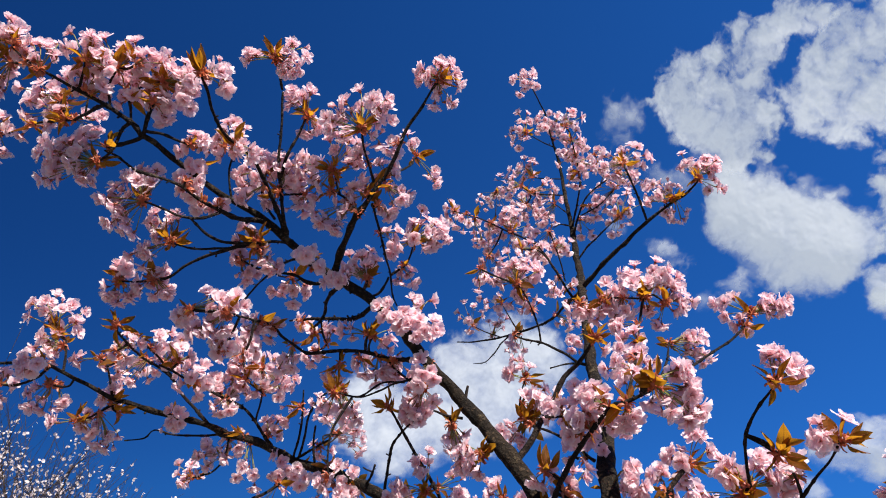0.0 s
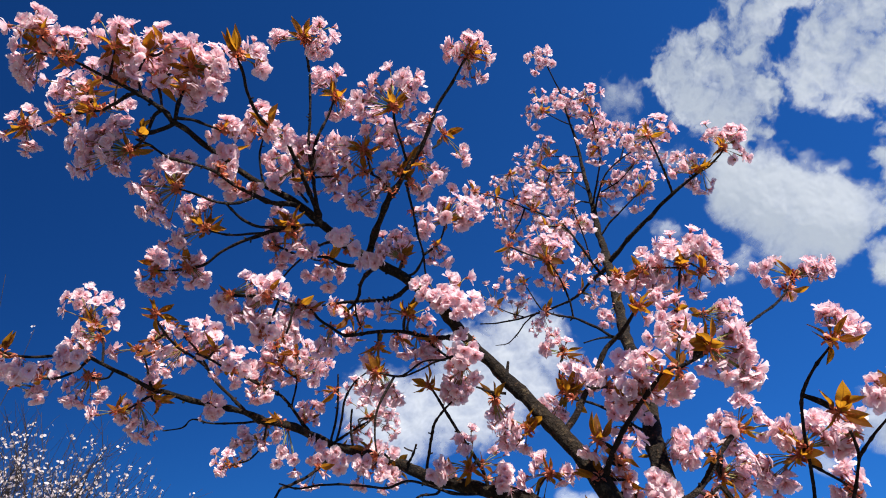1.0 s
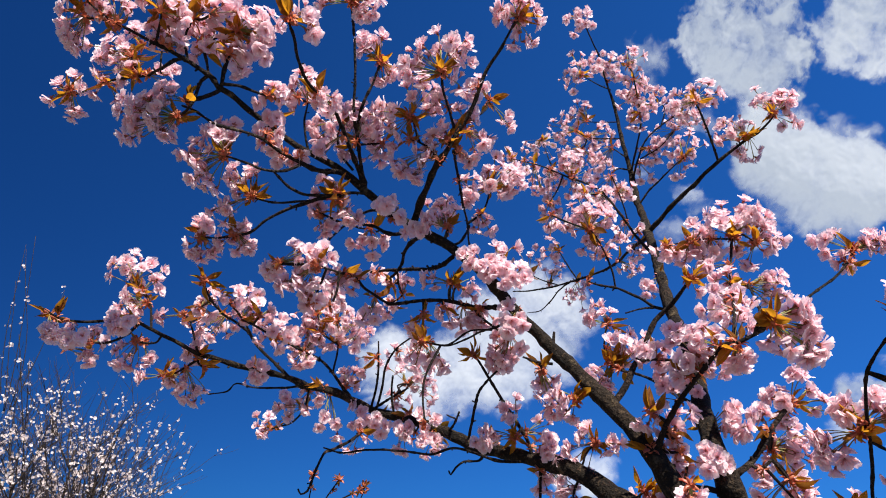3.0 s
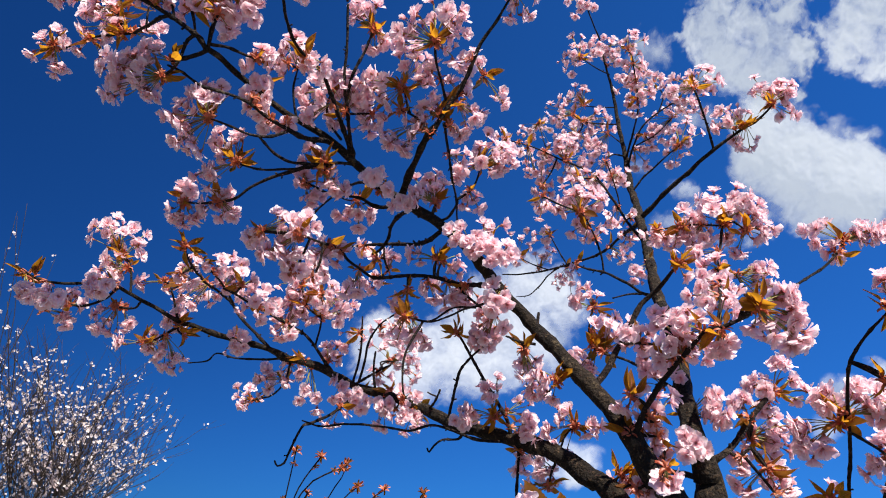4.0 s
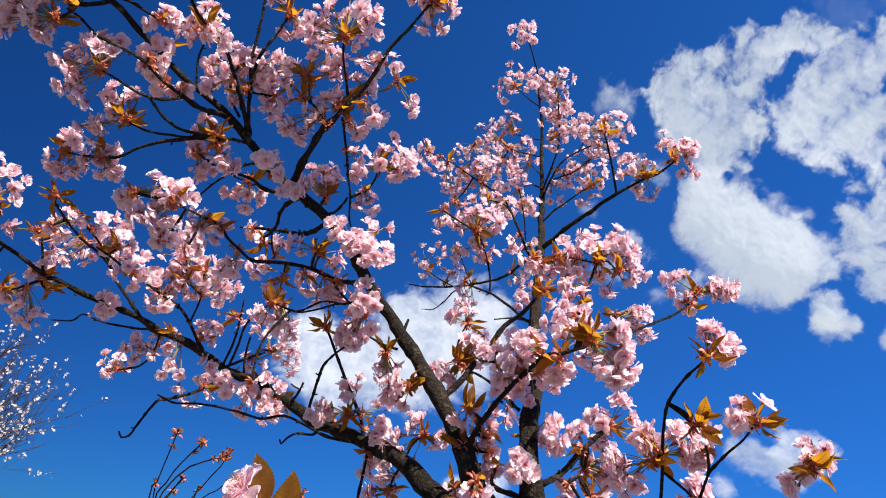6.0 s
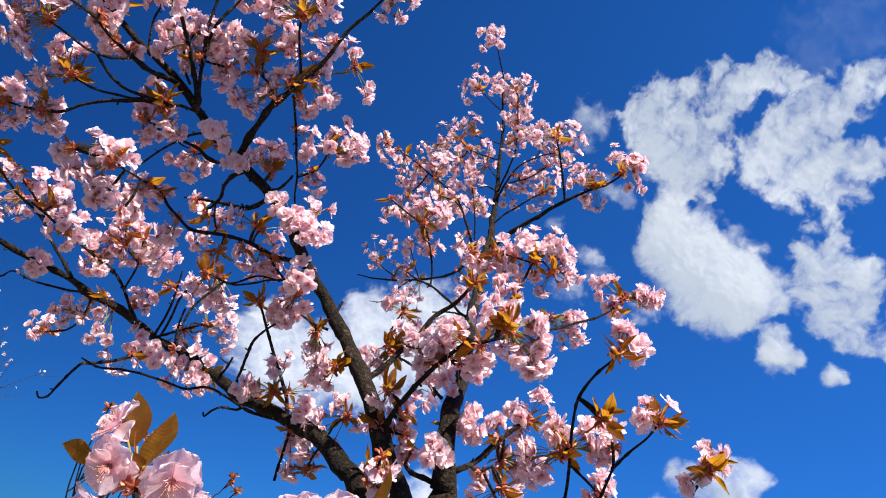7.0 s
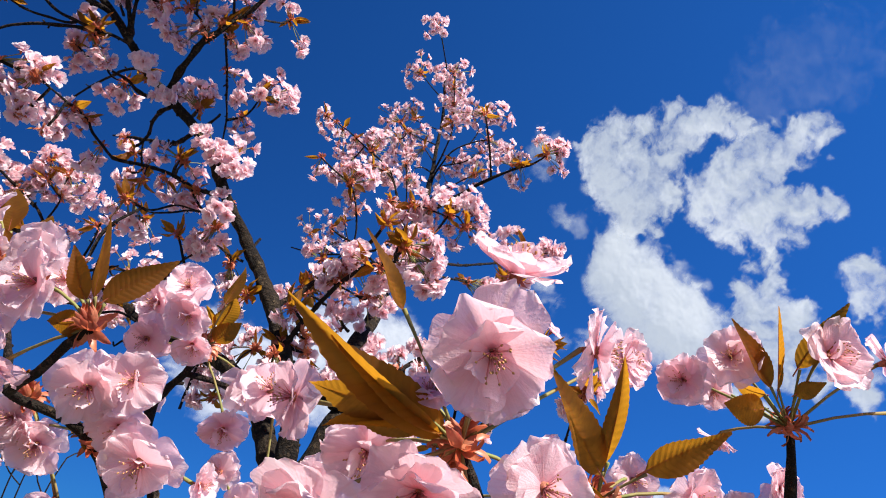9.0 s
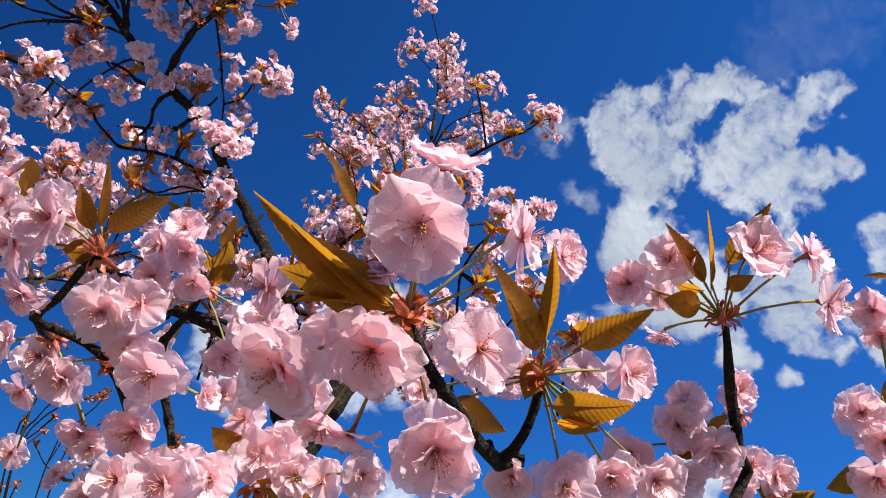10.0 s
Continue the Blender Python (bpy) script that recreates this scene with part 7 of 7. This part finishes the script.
def cloud(label, seed, full, ragged, lobes):
    """A drifting cloud. lobes: bearing and height in degrees, radius in degrees."""
    az0, el0 = min(l[0] - 2.4 * l[2] for l in lobes), min(l[1] - 2.4 * l[2] for l in lobes)
    az1, el1 = max(l[0] + 2.4 * l[2] for l in lobes), max(l[1] + 2.4 * l[2] for l in lobes)
    step = max(0.075, (az1 - az0) / 380)
    az, el = np.meshgrid(np.arange(az0, az1, step), np.arange(el0, el1, step))
    dens, soft = density(az, el, seed, full, ragged, lobes)
    relief = 26 * np.sqrt(soft) + 9 * soft / (1 + soft) * fbm(az * 0.8, el * 0.8, seed + 50, 3)
    ra, re, dist = np.radians(az), np.radians(el), FAR - relief + 13 * (el - el0)
    pts = np.stack([dist * np.cos(re) * np.sin(ra), dist * np.cos(re) * np.cos(ra), dist * np.sin(re)], -1).reshape(-1, 3)
    w = az.shape[1]
    cell = np.maximum(np.maximum(dens[:-1, :-1], dens[1:, :-1]), np.maximum(dens[:-1, 1:], dens[1:, 1:])) > 0.003
    ii, jj = np.nonzero(cell)
    quads = np.stack([ii * w + jj, ii * w + jj + 1, (ii + 1) * w + jj + 1, (ii + 1) * w + jj], 1)
    used, back = np.unique(quads, return_inverse=True)
    mid = pts[used].mean(0)
    mesh = bpy.data.meshes.new("cloud")
    mesh.from_pydata((pts[used] - mid).tolist(), [], back.reshape(-1, 4).tolist())
    mesh.materials.append(CLOUD)
    mesh.polygons.foreach_set("use_smooth", [True] * len(mesh.polygons))
    mesh.attributes.new("thickness", "FLOAT", "POINT").data.foreach_set("value", dens.reshape(-1)[used])
    ob = tagged(new("cloud", mesh), label, "cloud", "clouds in the sky", "structure")
    ob.location = mid
    return ob


cloud('smooth white lobe of a large cumulus cloud', 3, 1.25, 0.45, [(23.7, 38.2, 1.5), (24.6, 36.2, 2.1), (26.0, 34.3, 2.5), (27.6, 33.4, 2.7), (29.7, 32.0, 2.9), (31.1, 31.0, 2.4), (27.6, 30.5, 2.5), (25.5, 31.9, 2.0), (31.5, 29.7, 1.4), (29.1, 29.7, 1.7), (23.2, 34.7, 1.5), (21.7, 34.6, 1.1), (22.4, 36.2, 1.0)])
cloud('torn white upper edge of a large cumulus cloud', 5, 0.92, 0.95, [(19.0, 45.9, 1.2), (21.3, 47.1, 1.5), (23.4, 44.9, 2.2), (25.3, 43.5, 2.4), (27.8, 42.4, 1.9), (23.5, 42.1, 2.0), (26.0, 40.8, 1.8), (23.3, 47.8, 1.0), (26.6, 47.9, 1.3), (29.6, 48.9, 1.1), (29.1, 46.8, 1.2), (31.7, 47.5, 1.2), (34.8, 48.0, 1.4), (37.1, 47.2, 1.0), (33.7, 48.4, 1.0), (28.2, 45.2, 1.3), (21.9, 43.5, 1.5), (22.6, 40.6, 1.3), (25.1, 39.6, 1.1)])
cloud('ragged white cumulus cloud beside a larger one', 11, 0.95, 0.9, [(35.5, 44.1, 1.8), (37.8, 44.7, 1.8), (40.0, 44.8, 1.5), (42.4, 45.7, 1.6), (44.7, 46.5, 1.2), (45.4, 45.4, 0.9), (45.4, 43.7, 0.4), (33.6, 42.5, 1.7), (36.3, 41.8, 2.3), (38.8, 41.0, 2.2), (40.7, 40.3, 1.8), (42.6, 40.2, 1.1), (44.5, 40.3, 0.8), (45.5, 39.4, 0.5), (35.0, 40.1, 1.6), (37.4, 38.9, 1.8), (39.6, 38.2, 1.1), (31.8, 40.6, 1.0), (31.4, 42.9, 1.0)])
cloud('white cumulus cloud with a torn foot', 13, 0.95, 0.95, [(38.6, 36.6, 1.1), (37.0, 35.8, 0.7), (38.8, 34.7, 0.9), (38.0, 33.0, 1.6), (36.1, 32.7, 1.2), (39.6, 31.5, 1.5), (41.3, 31.5, 0.9), (35.4, 30.5, 1.8), (37.5, 29.5, 2.0), (39.8, 29.8, 1.7), (33.9, 29.2, 0.9), (36.9, 27.8, 1.1), (38.5, 26.8, 1.1), (40.0, 26.2, 1.0), (41.6, 25.9, 1.0)])
cloud('white cloud with a soft edge', 47, 0.95, 0.85, [(46.1, 34.8, 1.3), (46.7, 32.6, 1.6), (47.9, 34.1, 1.4), (43.3, 28.6, 1.1), (44.3, 27.1, 1.5), (45.0, 25.4, 1.1), (46.1, 28.4, 1.3)])
cloud('small white puff of cloud', 17, 1.1, 0.6, [(33.6, 25.7, 1.4), (32.6, 26.0, 0.8), (34.8, 25.5, 0.5)])
cloud('small thin white puff of cloud', 19, 1.2, 0.7, [(37.3, 24.1, 0.8), (38.0, 23.8, 0.5)])
cloud('broken white wisps of cloud', 23, 0.55, 0.9, [(16.5, 32.8, 1.2), (15.6, 33.6, 0.9), (17.6, 31.7, 1.0), (22.0, 29.3, 1.1), (23.4, 30.0, 1.0), (21.0, 28.3, 0.7), (20.0, 42.3, 0.7)])
cloud('small white cloud beside broken wisps', 25, 1.0, 0.7, [(32.8, 27.1, 1.0), (33.4, 26.3, 1.0)])
cloud('pale wisps at the edge of a cumulus cloud', 27, 0.5, 0.75, [(14.2, 45.8, 1.5), (15.4, 44.9, 1.2), (13.6, 43.4, 1.4), (17.7, 39.7, 1.2), (19.7, 38.8, 1.0), (14.7, 30.6, 1.5), (19.1, 28.6, 1.0), (12.0, 36.2, 1.0)])
cloud('broad pale cloud with a soft grey underside behind the cherry tree', 29, 0.85, 0.5, [(-13.9, 21.4, 1.9), (-12.9, 17.6, 2.6), (-10.3, 17.1, 2.6), (-8.2, 20.1, 3.2), (-5.4, 24.4, 2.1), (-2.7, 24.5, 2.7), (0.1, 25.5, 2.7), (2.9, 25.9, 2.1), (4.7, 24.0, 1.5), (-3.1, 20.5, 3.2), (-6.2, 18.5, 2.6), (0.0, 21.6, 2.8), (2.6, 20.5, 1.9), (-1.0, 18.4, 2.0), (-10.6, 15.4, 1.1), (-4.1, 17.2, 1.2), (-14.7, 19.3, 1.5)])
cloud('small white cloud low over the trees', 37, 0.9, 0.5, [(4.0, 11.1, 1.6), (5.7, 11.2, 1.2), (2.1, 10.4, 1.0), (4.4, 9.6, 1.2)])
cloud('low white cloud near the horizon', 41, 0.9, 0.6, [(26.2, 15.8, 1.4), (27.8, 15.7, 1.8), (29.8, 16.0, 1.6), (31.1, 16.6, 0.9), (24.9, 16.2, 0.8), (28.1, 14.5, 1.4), (23.9, 13.4, 1.1)])
cloud('thin veil of high cloud', 53, 0.15, 0.7, [(42.9, 50.6, 3.8), (46.8, 51.0, 4.1), (40.0, 49.3, 2.2)])
